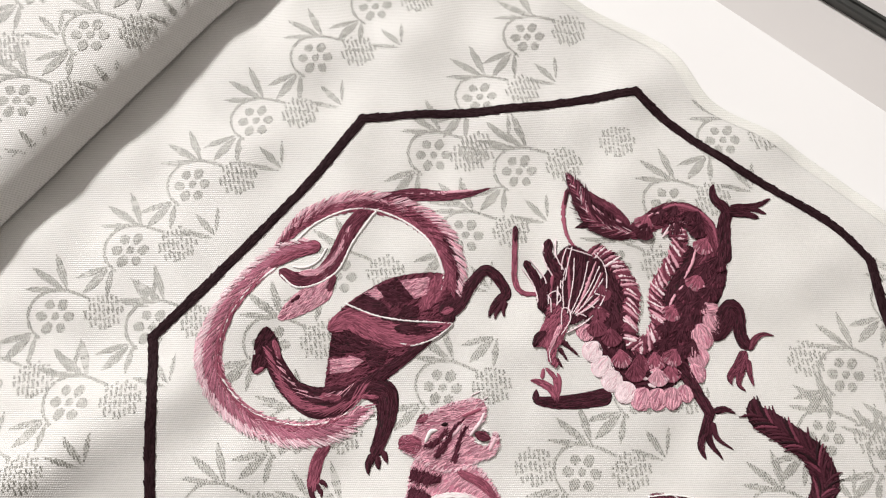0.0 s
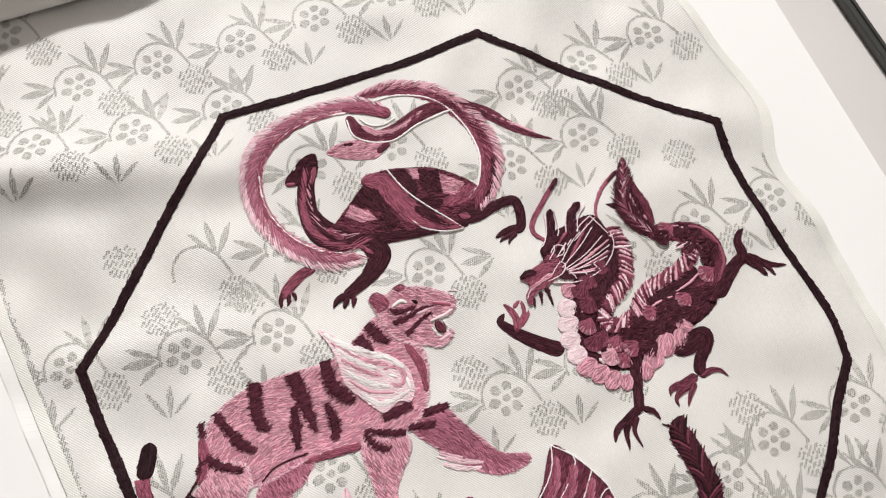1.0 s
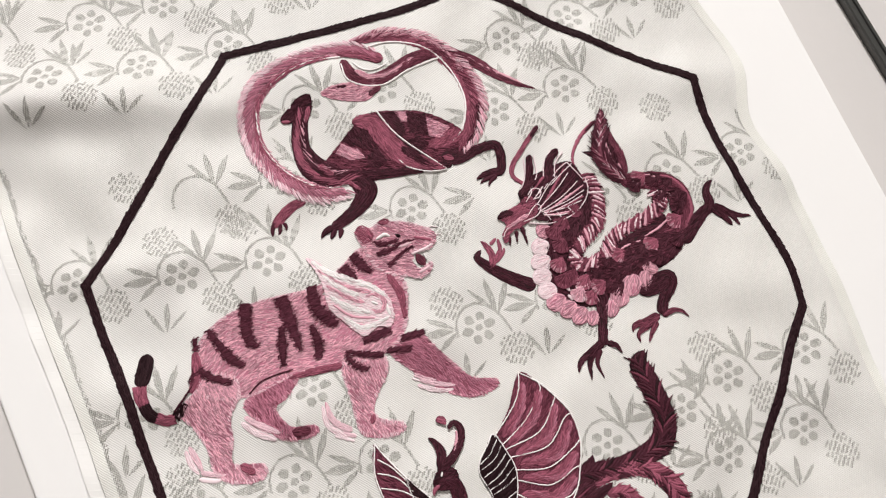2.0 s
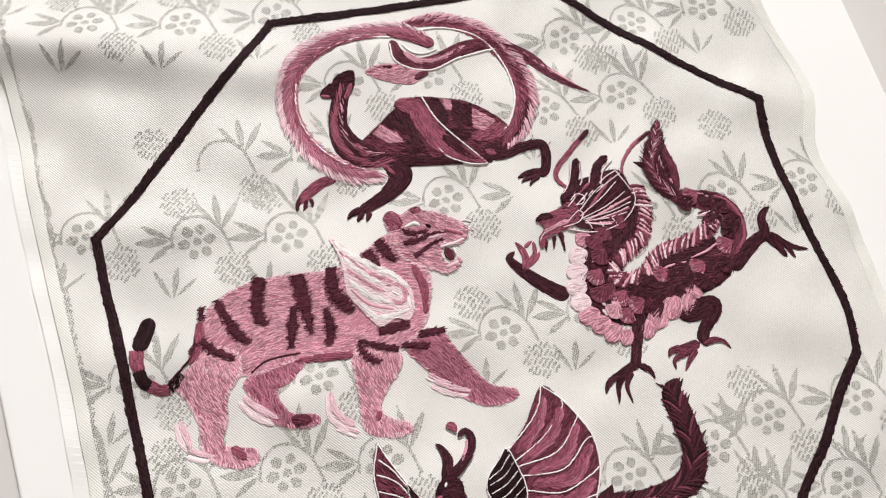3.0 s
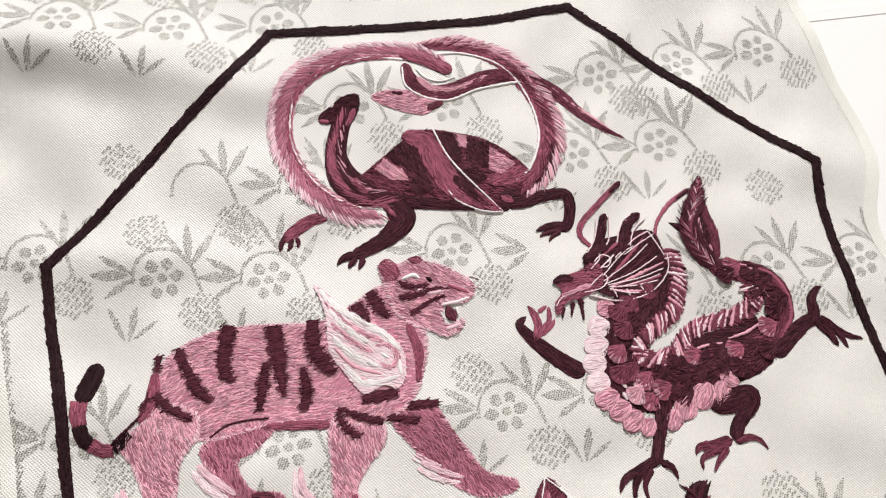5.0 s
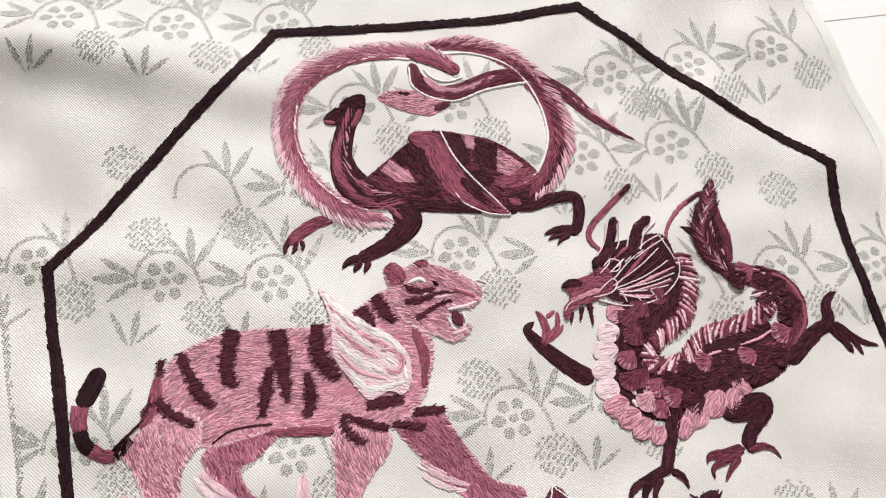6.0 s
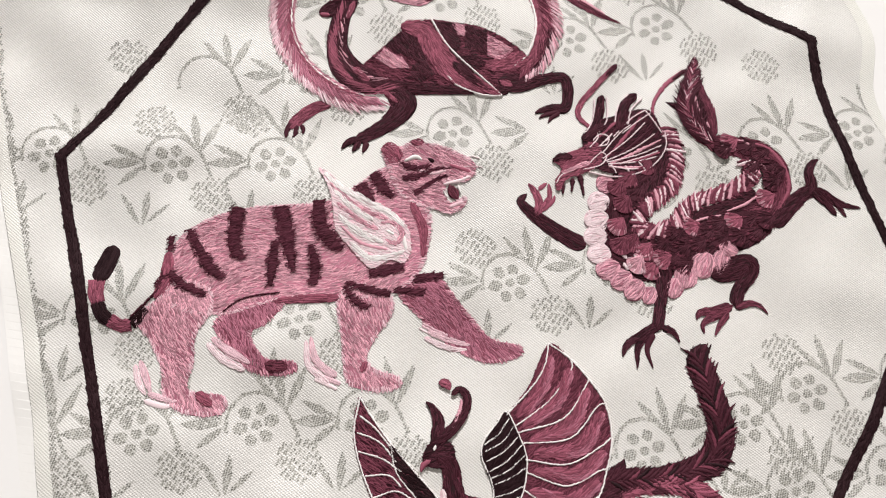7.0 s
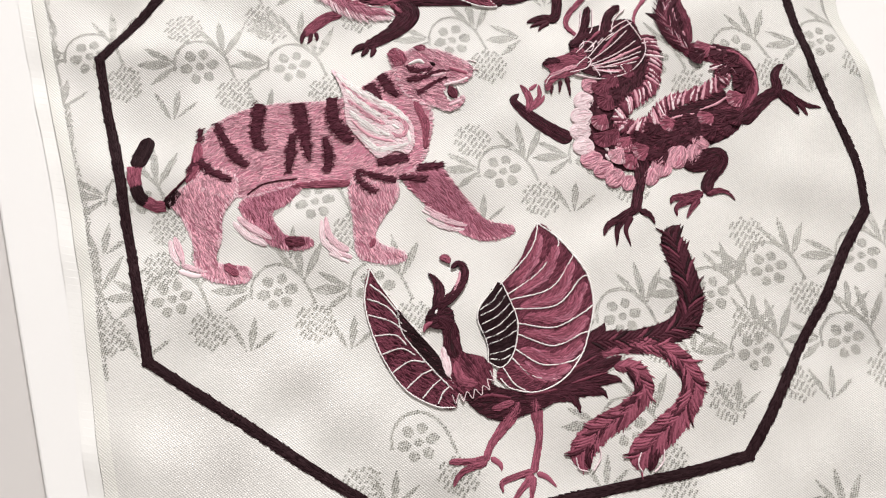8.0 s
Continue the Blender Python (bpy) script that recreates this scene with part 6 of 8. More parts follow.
ribbon(dragon, "scale_light", PINK, [(74.3, 26, 0.37), (79.5, 29.1, 0.56), (83.3, 32.8, 0.38)], high=0.75)
ribbon(dragon, "scale_light", PINK, [(82.9, 44.4, 0.38), (85.6, 41.1, 0.57), (85.6, 36.2, 0.38)], high=0.75)
ribbon(dragon, "scale_light", PINK, [(72.1, 50.6, 0.39), (76.8, 50.8, 0.58), (80.7, 49.3, 0.39)], high=0.75)
ribbon(dragon, "scale_light", PINK, [(45.9, 5, 0.36), (49.4, 4.9, 0.53), (51.8, 7.2, 0.36)], high=0.75)
ribbon(dragon, "scale_light", PINK, [(37.9, 18, 0.36), (39.8, 21.3, 0.55), (42.1, 23.7, 0.37)], high=0.75)
ribbon(dragon, "tongue", PINK, [(19.4, 26.9, 0.55), (24.4, 29.9, 0.93), (28.1, 32.7, 0.75)], high=0.85)
ribbon(dragon_snout, "nose", DARK, [(16.1, 30.4, 0.93), (19.4, 32.7, 1.49), (22.2, 32.9, 1.12)], high=0.9)
ribbon(dragon_mane, "brow", DARK, [(24.8, 39.8, 1.51), (28.2, 44.6, 1.72), (32.2, 46.9, 1.53)], high=0.9)
ribbon(dragon_snout, "beard", DARK, [(23.5, 26.2, 0.92), (23.8, 21.5, 0.27)], high=0.6)
ribbon(dragon_snout, "beard", DARK, [(25.5, 27.8, 1.11), (27.9, 21.1, 0.27)], high=0.6)
ribbon(dragon_snout, "beard", DARK, [(20.8, 23.7, 0.92), (21.1, 20.4, 0.27)], high=0.6)
ribbon(dragon_mane, "horn", DARK, [(28.9, 57.8, 1.37), (29, 50.2, 1.54), (27.7, 42.9, 1.33)], high=0.9)
ribbon(dragon_mane, "horn", DARK, [(40.1, 60.4, 1.57), (36.6, 55, 1.75), (36.3, 45.8, 1.53)], high=0.9)
ribbon(dragon, "whisker", ROSE, [(32.2, 69.9, 1), (27, 61.5, 0.98), (22.2, 52.7, 0.97), (22.9, 48.2, 0.96), (27, 45.5, 0.76)], high=0.3)
dragon_whisker = ribbon(dragon, "whisker", ROSE, [(55.3, 73, 0.8), (49.4, 65.9, 0.79), (46.1, 57.6, 0.59), (47.3, 50.4, 0.58), (51, 46.2, 0.38)], high=0.3)
ribbon(dragon_whisker, "whisker_tip", DARK, [(32.5, 70.2, 1), (29.2, 64.9, 0.79)], high=0.5)
ribbon(dragon_whisker, "whisker_tip", DARK, [(55.5, 73.2, 0.8), (51.4, 68.4, 0.7)], high=0.5)
cord(dragon, "white_line", BLUSH, [(26.7, 55.8), (27.3, 48.8), (25.2, 42.3)], 0.55, high=0.85)
cord(dragon, "white_line", BLUSH, [(30.6, 57.3), (31.7, 49.4), (29.8, 44.3)], 0.55, high=0.85)
cord(dragon, "white_line", BLUSH, [(34.4, 48.4), (34.8, 54.2), (37.5, 59.8)], 0.55, high=0.85)
cord(dragon, "white_line", BLUSH, [(38.6, 48.4), (39, 53.9), (42.1, 59.2)], 0.55, high=0.85)
cord(dragon, "white_line", BLUSH, [(27.8, 32), (31.2, 36.9), (33.2, 35.8), (31.4, 32.3), (26.3, 29.6)], 0.55, high=0.85)
cord(dragon, "white_line", BLUSH, [(28.2, 29.2), (35.5, 29.3), (42.6, 31.5), (48.5, 36.1), (51.9, 42.8), (50.9, 48.6)], 0.55, high=0.85)
cord(dragon, "white_line", BLUSH, [(32, 34.9), (39.2, 43.1), (44, 50.2)], 0.55, high=0.85)
cord(dragon, "white_line", BLUSH, [(33, 34.2), (41.4, 40.4), (47.7, 47)], 0.55, high=0.85)
cord(dragon, "white_line", BLUSH, [(33.4, 33.9), (42.6, 38.3), (50.4, 43.6)], 0.55, high=0.85)
cord(dragon, "white_line", BLUSH, [(34, 33.4), (42, 35.8), (49.4, 39.4)], 0.55, high=0.85)
cord(dragon, "white_line", BLUSH, [(34.1, 32.9), (39.6, 32.9), (45, 34.1)], 0.55, high=0.85)
cord(dragon, "white_line", BLUSH, [(34.5, 43.4), (39.2, 50.5), (43.5, 54.6)], 0.55, high=0.85)
cord(dragon, "white_line", BLUSH, [(37.1, 45), (42.1, 50.6), (45.4, 54)], 0.55, high=0.85)
cord(dragon, "white_line", BLUSH, [(27.3, 37.8), (29.7, 42.3), (28.2, 45)], 0.55, high=0.85)
cord(dragon, "white_line", BLUSH, [(30.5, 39.1), (33.9, 44.3), (32.4, 41.5)], 0.55, high=0.85)
cord(dragon, "white_line", BLUSH, [(22.8, 28.4), (19.5, 26.1), (18.5, 23.2)], 0.55, high=0.85)
cord(dragon, "white_line", BLUSH, [(31.7, 36.8), (36.2, 44.8), (39.5, 48.6)], 0.55, high=0.85)
cord(dragon, "white_line", BLUSH, [(37.1, 30.8), (34.9, 33.6)], 0.55, high=0.85)
cord(dragon, "white_line", BLUSH, [(41.6, 31.5), (39.5, 34.1)], 0.55, high=0.85)
cord(dragon, "white_line", BLUSH, [(45.9, 34.3), (43.8, 36.2)], 0.55, high=0.85)
cord(dragon, "white_line", BLUSH, [(28.1, 40.6), (29.9, 43.4), (32.9, 43.2), (32.9, 40.5), (30.1, 39)], 0.55, high=0.85)
cord(dragon, "white_line", BLUSH, [(43.5, 54.6), (46.7, 51.2), (49.9, 47.9)], 0.55, high=0.85)
cord(dragon, "white_line", BLUSH, [(37.6, 34.2), (43.7, 37.6), (49.7, 41.5)], 0.55, high=0.85)
# the phoenix
phoenix_plume = ribbon(phoenix, "plume", DARK, [(44.3, -65.4, 2.21), (49.6, -62.9, 2.96), (58.7, -61.1, 3.16), (68.7, -57.6, 3.74), (76.2, -52.5, 4.52), (77.9, -43.5, 4.2), (73.3, -32.6, 4.27), (69.3, -24.4, 3.93), (71.1, -18.9, 1.19)], flare=32)
ribbon(phoenix_plume, "barb", DARK, [(47, -64.1, 0.44), (48.7, -62.5, 0.63), (49.8, -60.8, 0.09)], high=0.45, run=4.5)
ribbon(phoenix_plume, "barb", BORDER, [(47, -64.1, 0.44), (49.9, -64.9, 0.63), (52.1, -66.2, 0.09)], high=0.45, run=4.5)
ribbon(phoenix_plume, "barb", DARK, [(48.8, -63.6, 0.44), (51.3, -61.4, 0.63), (52.8, -59.1, 0.09)], high=0.49, run=4.5)
ribbon(phoenix_plume, "barb", DARK, [(48.8, -63.6, 0.44), (51.5, -64.4, 0.63), (53.4, -65.5, 0.09)], high=0.49, run=4.5)
ribbon(phoenix_plume, "barb", DARK, [(50.7, -63.2, 0.44), (52.8, -61.2, 0.63), (54.1, -59.3, 0.09)], high=0.53, run=4.5)
ribbon(phoenix_plume, "barb", DARK, [(50.7, -63.2, 0.44), (52.9, -63.8, 0.63), (54.5, -64.8, 0.09)], high=0.53, run=4.5)
ribbon(phoenix_plume, "barb", PLUM, [(52.6, -62.7, 0.45), (54.4, -61, 0.63), (55.5, -59.3, 0.09)], high=0.45, run=4.5)
ribbon(phoenix_plume, "barb", DARK, [(52.6, -62.7, 0.45), (55.6, -63.5, 0.63), (57.9, -64.9, 0.09)], high=0.45, run=4.5)
ribbon(phoenix_plume, "barb", BORDER, [(54.4, -62.2, 0.45), (56.9, -59.9, 0.63), (58.5, -57.5, 0.09)], high=0.49, run=4.5)
ribbon(phoenix_plume, "barb", PLUM, [(54.4, -62.2, 0.45), (57.1, -62.9, 0.63), (59.1, -64.1, 0.09)], high=0.49, run=4.5)
ribbon(phoenix_plume, "barb", DARK, [(56.3, -61.7, 0.45), (58.5, -59.8, 0.63), (59.8, -57.7, 0.09)], high=0.53, run=4.5)
ribbon(phoenix_plume, "barb", BORDER, [(56.3, -61.7, 0.45), (58.6, -62.4, 0.63), (60.3, -63.4, 0.09)], high=0.53, run=4.5)
ribbon(phoenix_plume, "barb", DARK, [(58.2, -61.3, 0.45), (60, -59.5, 0.63), (61.2, -57.7, 0.09)], high=0.45, run=4.5)
ribbon(phoenix_plume, "barb", DARK, [(58.2, -61.3, 0.45), (61.3, -62.1, 0.63), (63.7, -63.5, 0.09)], high=0.45, run=4.5)
ribbon(phoenix_plume, "barb", DARK, [(60, -60.7, 0.45), (62.5, -58, 0.64), (63.9, -55.4, 0.09)], high=0.49, run=4.5)
ribbon(phoenix_plume, "barb", DARK, [(60, -60.7, 0.45), (62.9, -61.2, 0.63), (65, -62.2, 0.09)], high=0.49, run=4.5)
ribbon(phoenix_plume, "barb", PLUM, [(61.8, -60, 0.45), (64, -57.7, 0.64), (65.2, -55.5, 0.09)], high=0.53, run=4.5)
ribbon(phoenix_plume, "barb", DARK, [(61.8, -60, 0.45), (64.3, -60.5, 0.63), (66.2, -61.4, 0.09)], high=0.53, run=4.5)
ribbon(phoenix_plume, "barb", BORDER, [(63.7, -59.4, 0.45), (65.6, -57.4, 0.64), (66.7, -55.3, 0.09)], high=0.45, run=4.5)
ribbon(phoenix_plume, "barb", PLUM, [(63.7, -59.4, 0.45), (67.2, -60, 0.63), (69.7, -61.3, 0.09)], high=0.45, run=4.5)
ribbon(phoenix_plume, "barb", DARK, [(65.5, -58.7, 0.45), (68.2, -55.9, 0.64), (69.8, -53.1, 0.09)], high=0.49, run=4.5)
ribbon(phoenix_plume, "barb", BORDER, [(65.5, -58.7, 0.45), (68.6, -59.3, 0.63), (70.9, -60.4, 0.09)], high=0.49, run=4.5)
ribbon(phoenix_plume, "barb", DARK, [(67.4, -58.1, 0.45), (69.7, -55.7, 0.64), (71, -53.2, 0.09)], high=0.53, run=4.5)
ribbon(phoenix_plume, "barb", DARK, [(67.4, -58.1, 0.45), (70, -58.6, 0.64), (72, -59.5, 0.09)], high=0.53, run=4.5)
ribbon(phoenix_plume, "barb", DARK, [(69.1, -57.3, 0.45), (70.7, -54.7, 0.64), (71.4, -52.3, 0.09)], high=0.45, run=4.5)
ribbon(phoenix_plume, "barb", DARK, [(69.1, -57.3, 0.45), (73, -57, 0.64), (76.1, -57.7, 0.09)], high=0.45, run=4.5)
ribbon(phoenix_plume, "barb", PLUM, [(70.8, -56.2, 0.45), (72.9, -52.5, 0.64), (73.8, -49, 0.09)], high=0.49, run=4.5)
ribbon(phoenix_plume, "barb", DARK, [(70.8, -56.2, 0.45), (74.3, -55.8, 0.64), (77, -56.3, 0.09)], high=0.49, run=4.5)
ribbon(phoenix_plume, "barb", BORDER, [(72.4, -55.1, 0.45), (74.3, -51.8, 0.64), (75.1, -48.8, 0.09)], high=0.53, run=4.5)
ribbon(phoenix_plume, "barb", PLUM, [(72.4, -55.1, 0.45), (75.5, -54.8, 0.64), (78, -55.2, 0.09)], high=0.53, run=4.5)
ribbon(phoenix_plume, "barb", DARK, [(74.1, -54, 0.45), (75.7, -51, 0.64), (76.5, -48.3, 0.09)], high=0.45, run=4.5)
ribbon(phoenix_plume, "barb", BORDER, [(74.1, -54, 0.45), (78.4, -53.5, 0.64), (81.9, -54.1, 0.09)], high=0.45, run=4.5)
ribbon(phoenix_plume, "barb", DARK, [(75.8, -52.8, 0.45), (77.6, -48.4, 0.65), (78.2, -44.5, 0.1)], high=0.49, run=4.5)
ribbon(phoenix_plume, "barb", DARK, [(75.8, -52.8, 0.45), (79.6, -51.9, 0.64), (82.8, -52.1, 0.09)], high=0.49, run=4.5)
ribbon(phoenix_plume, "barb", DARK, [(76.5, -51.1, 0.45), (75.3, -47.5, 0.65), (73.5, -44.9, 0.1)], high=0.53, run=4.5)
ribbon(phoenix_plume, "barb", DARK, [(76.5, -51.1, 0.45), (78.6, -48.3, 0.65), (80.9, -46.5, 0.1)], high=0.53, run=4.5)
ribbon(phoenix_plume, "barb", PLUM, [(76.9, -49.1, 0.46), (75.8, -45.9, 0.65), (74.3, -43.6, 0.1)], high=0.45, run=4.5)
ribbon(phoenix_plume, "barb", DARK, [(76.9, -49.1, 0.46), (79.8, -45.3, 0.65), (83, -42.8, 0.1)], high=0.45, run=4.5)
ribbon(phoenix_plume, "barb", BORDER, [(77.2, -47.1, 0.46), (75.8, -42.8, 0.65), (73.7, -39.6, 0.1)], high=0.49, run=4.5)
ribbon(phoenix_plume, "barb", PLUM, [(77.2, -47.1, 0.46), (79.8, -43.9, 0.65), (82.4, -41.7, 0.1)], high=0.49, run=4.5)
ribbon(phoenix_plume, "barb", DARK, [(77.6, -45.2, 0.46), (76.4, -41.5, 0.65), (74.7, -38.9, 0.1)], high=0.53, run=4.5)
ribbon(phoenix_plume, "barb", BORDER, [(77.6, -45.2, 0.46), (79.8, -42.3, 0.65), (82.1, -40.5, 0.1)], high=0.53, run=4.5)
ribbon(phoenix_plume, "barb", DARK, [(77.8, -43.2, 0.46), (75.5, -40.8, 0.65), (73.1, -39.4, 0.1)], high=0.45, run=4.5)
ribbon(phoenix_plume, "barb", DARK, [(77.8, -43.2, 0.46), (79.1, -38.5, 0.66), (81.1, -35, 0.1)], high=0.45, run=4.5)
ribbon(phoenix_plume, "barb", DARK, [(77.1, -41.4, 0.46), (73.4, -38.8, 0.66), (69.8, -37.6, 0.1)], high=0.49, run=4.5)
ribbon(phoenix_plume, "barb", DARK, [(77.1, -41.4, 0.46), (77.5, -37.4, 0.66), (78.7, -34.1, 0.1)], high=0.49, run=4.5)
ribbon(phoenix_plume, "barb", PLUM, [(76.3, -39.7, 0.46), (73.3, -37.5, 0.66), (70.3, -36.5, 0.1)], high=0.53, run=4.5)
ribbon(phoenix_plume, "barb", DARK, [(76.3, -39.7, 0.46), (76.7, -36.1, 0.66), (77.7, -33.3, 0.1)], high=0.53, run=4.5)
ribbon(phoenix_plume, "barb", BORDER, [(75.5, -37.9, 0.46), (72.8, -35.9, 0.66), (70.2, -35, 0.1)], high=0.45, run=4.5)
ribbon(phoenix_plume, "barb", PLUM, [(75.5, -37.9, 0.46), (76, -33, 0.66), (77.5, -29.2, 0.1)], high=0.45, run=4.5)
ribbon(phoenix_plume, "barb", DARK, [(74.8, -36.1, 0.46), (71.1, -33.4, 0.66), (67.5, -32.2, 0.1)], high=0.49, run=4.5)
ribbon(phoenix_plume, "barb", BORDER, [(74.8, -36.1, 0.46), (75.2, -32, 0.66), (76.4, -28.7, 0.1)], high=0.49, run=4.5)
ribbon(phoenix_plume, "barb", DARK, [(74, -34.3, 0.47), (71, -32.1, 0.66), (68, -31, 0.1)], high=0.53, run=4.5)
ribbon(phoenix_plume, "barb", DARK, [(74, -34.3, 0.47), (74.4, -30.7, 0.66), (75.4, -27.8, 0.1)], high=0.53, run=4.5)
ribbon(phoenix_plume, "barb", DARK, [(73.3, -32.5, 0.47), (70.5, -30.5, 0.66), (67.9, -29.6, 0.1)], high=0.45, run=4.5)
ribbon(phoenix_plume, "barb", DARK, [(73.3, -32.5, 0.47), (73.7, -27.6, 0.67), (75.1, -23.7, 0.1)], high=0.45, run=4.5)
ribbon(phoenix_plume, "barb", PLUM, [(72.5, -30.6, 0.47), (68.8, -28.1, 0.67), (65.3, -26.9, 0.1)], high=0.49, run=4.5)
ribbon(phoenix_plume, "barb", DARK, [(72.5, -30.6, 0.47), (72.8, -26.6, 0.67), (74, -23.4, 0.1)], high=0.49, run=4.5)
ribbon(phoenix_plume, "barb", BORDER, [(71.7, -28.8, 0.47), (68.7, -26.8, 0.67), (65.9, -25.8, 0.1)], high=0.53, run=4.5)
ribbon(phoenix_plume, "barb", PLUM, [(71.7, -28.8, 0.47), (72, -25.4, 0.67), (72.9, -22.6, 0.1)], high=0.53, run=4.5)
ribbon(phoenix_plume, "barb", DARK, [(70.9, -27, 0.47), (68.3, -25.2, 0.67), (65.8, -24.3, 0.1)], high=0.45, run=4.5)
ribbon(phoenix_plume, "barb", BORDER, [(70.9, -27, 0.47), (71.3, -22.4, 0.67), (72.6, -18.7, 0.1)], high=0.45, run=4.5)
ribbon(phoenix_plume, "barb", DARK, [(70.1, -25.2, 0.47), (66.7, -22.8, 0.67), (63.3, -21.6, 0.1)], high=0.49, run=4.5)
ribbon(phoenix_plume, "barb", DARK, [(70.1, -25.2, 0.47), (70.4, -21.4, 0.67), (71.5, -18.4, 0.1)], high=0.49, run=4.5)
phoenix_plume = ribbon(phoenix, "plume", ROSE, [(50.2, -67.7, 1.29), (59, -62.9, 2.6), (69, -61, 3.35), (76.9, -64.7, 3.7), (81.9, -71.1, 3.66), (79.8, -79.7, 3.97), (73.2, -89, 4.62), (67.7, -96.3, 4.22), (69.1, -100.7, 1.4)], flare=35)
ribbon(phoenix_plume, "barb", ROSE, [(59.8, -62.8, 0.45), (61.7, -61.3, 0.63), (62.8, -59.7, 0.09)], high=0.45, run=4.5)
ribbon(phoenix_plume, "barb", DARK, [(59.8, -62.8, 0.45), (62.7, -63.7, 0.63), (64.7, -65.1, 0.09)], high=0.45, run=4.5)
ribbon(phoenix_plume, "barb", ROSE, [(61.6, -62.4, 0.45), (64.2, -60.3, 0.63), (65.8, -58.1, 0.09)], high=0.49, run=4.5)
ribbon(phoenix_plume, "barb", ROSE, [(61.6, -62.4, 0.45), (64.2, -63.3, 0.63), (66, -64.6, 0.09)], high=0.49, run=4.5)
ribbon(phoenix_plume, "barb", ROSE, [(63.3, -62.1, 0.45), (65.6, -60.2, 0.63), (67.1, -58.2, 0.09)], high=0.53, run=4.5)
ribbon(phoenix_plume, "barb", ROSE, [(63.3, -62.1, 0.45), (65.5, -62.8, 0.63), (67.1, -63.9, 0.09)], high=0.53, run=4.5)
ribbon(phoenix_plume, "barb", PLUM, [(65.1, -61.7, 0.45), (67.1, -60.1, 0.63), (68.4, -58.3, 0.09)], high=0.45, run=4.5)
ribbon(phoenix_plume, "barb", ROSE, [(65.1, -61.7, 0.45), (68.2, -62.8, 0.63), (70.5, -64.4, 0.09)], high=0.45, run=4.5)
ribbon(phoenix_plume, "barb", DARK, [(66.8, -61.4, 0.45), (69.7, -59.1, 0.63), (71.6, -56.6, 0.09)], high=0.49, run=4.5)
ribbon(phoenix_plume, "barb", PLUM, [(66.8, -61.4, 0.45), (69.6, -62.4, 0.63), (71.7, -63.8, 0.09)], high=0.49, run=4.5)
ribbon(phoenix_plume, "barb", ROSE, [(68.6, -61.1, 0.45), (71.3, -59.3, 0.63), (73.1, -57.3, 0.09)], high=0.53, run=4.5)
ribbon(phoenix_plume, "barb", DARK, [(68.6, -61.1, 0.45), (70.9, -62.2, 0.63), (72.5, -63.6, 0.09)], high=0.53, run=4.5)
ribbon(phoenix_plume, "barb", ROSE, [(70.2, -61.5, 0.45), (72.9, -61.2, 0.63), (75.1, -60.4, 0.09)], high=0.45, run=4.5)
ribbon(phoenix_plume, "barb", ROSE, [(70.2, -61.5, 0.45), (72.2, -64.5, 0.63), (73.1, -67.4, 0.09)], high=0.45, run=4.5)
ribbon(phoenix_plume, "barb", ROSE, [(71.7, -62.2, 0.45), (75.6, -61.9, 0.63), (78.7, -60.7, 0.09)], high=0.49, run=4.5)
ribbon(phoenix_plume, "barb", ROSE, [(71.7, -62.2, 0.45), (73.5, -64.9, 0.63), (74.3, -67.5, 0.09)], high=0.49, run=4.5)
ribbon(phoenix_plume, "barb", PLUM, [(73.3, -62.9, 0.45), (76.6, -62.6, 0.63), (79.2, -61.7, 0.09)], high=0.53, run=4.5)
ribbon(phoenix_plume, "barb", ROSE, [(73.3, -62.9, 0.45), (74.8, -65.2, 0.63), (75.5, -67.5, 0.09)], high=0.53, run=4.5)
ribbon(phoenix_plume, "barb", DARK, [(74.8, -63.7, 0.45), (77.8, -63.4, 0.63), (80.1, -62.5, 0.09)], high=0.45, run=4.5)
ribbon(phoenix_plume, "barb", PLUM, [(74.8, -63.7, 0.45), (76.9, -66.9, 0.63), (77.9, -69.9, 0.09)], high=0.45, run=4.5)
ribbon(phoenix_plume, "barb", ROSE, [(76.4, -64.4, 0.44), (80.4, -64.1, 0.63), (83.8, -63, 0.09)], high=0.49, run=4.5)
ribbon(phoenix_plume, "barb", DARK, [(76.4, -64.4, 0.44), (78.2, -67.3, 0.63), (78.9, -70, 0.09)], high=0.49, run=4.5)
ribbon(phoenix_plume, "barb", ROSE, [(77.6, -65.5, 0.44), (80.7, -66.7, 0.63), (83.6, -66.9, 0.09)], high=0.53, run=4.5)
ribbon(phoenix_plume, "barb", ROSE, [(77.6, -65.5, 0.44), (77.9, -68.4, 0.63), (77.6, -70.9, 0.09)], high=0.53, run=4.5)
ribbon(phoenix_plume, "barb", ROSE, [(78.6, -66.8, 0.44), (81.3, -67.9, 0.63), (83.8, -68.1, 0.09)], high=0.45, run=4.5)
ribbon(phoenix_plume, "barb", ROSE, [(78.6, -66.8, 0.44), (79.1, -70.8, 0.62), (78.6, -74.2, 0.09)], high=0.45, run=4.5)
ribbon(phoenix_plume, "barb", PLUM, [(79.6, -68.2, 0.44), (83.4, -69.6, 0.62), (86.7, -69.9, 0.09)], high=0.49, run=4.5)
ribbon(phoenix_plume, "barb", ROSE, [(79.6, -68.2, 0.44), (80, -71.6, 0.62), (79.6, -74.5, 0.09)], high=0.49, run=4.5)
ribbon(phoenix_plume, "barb", DARK, [(80.7, -69.5, 0.44), (83.8, -70.7, 0.62), (86.6, -70.9, 0.09)], high=0.53, run=4.5)
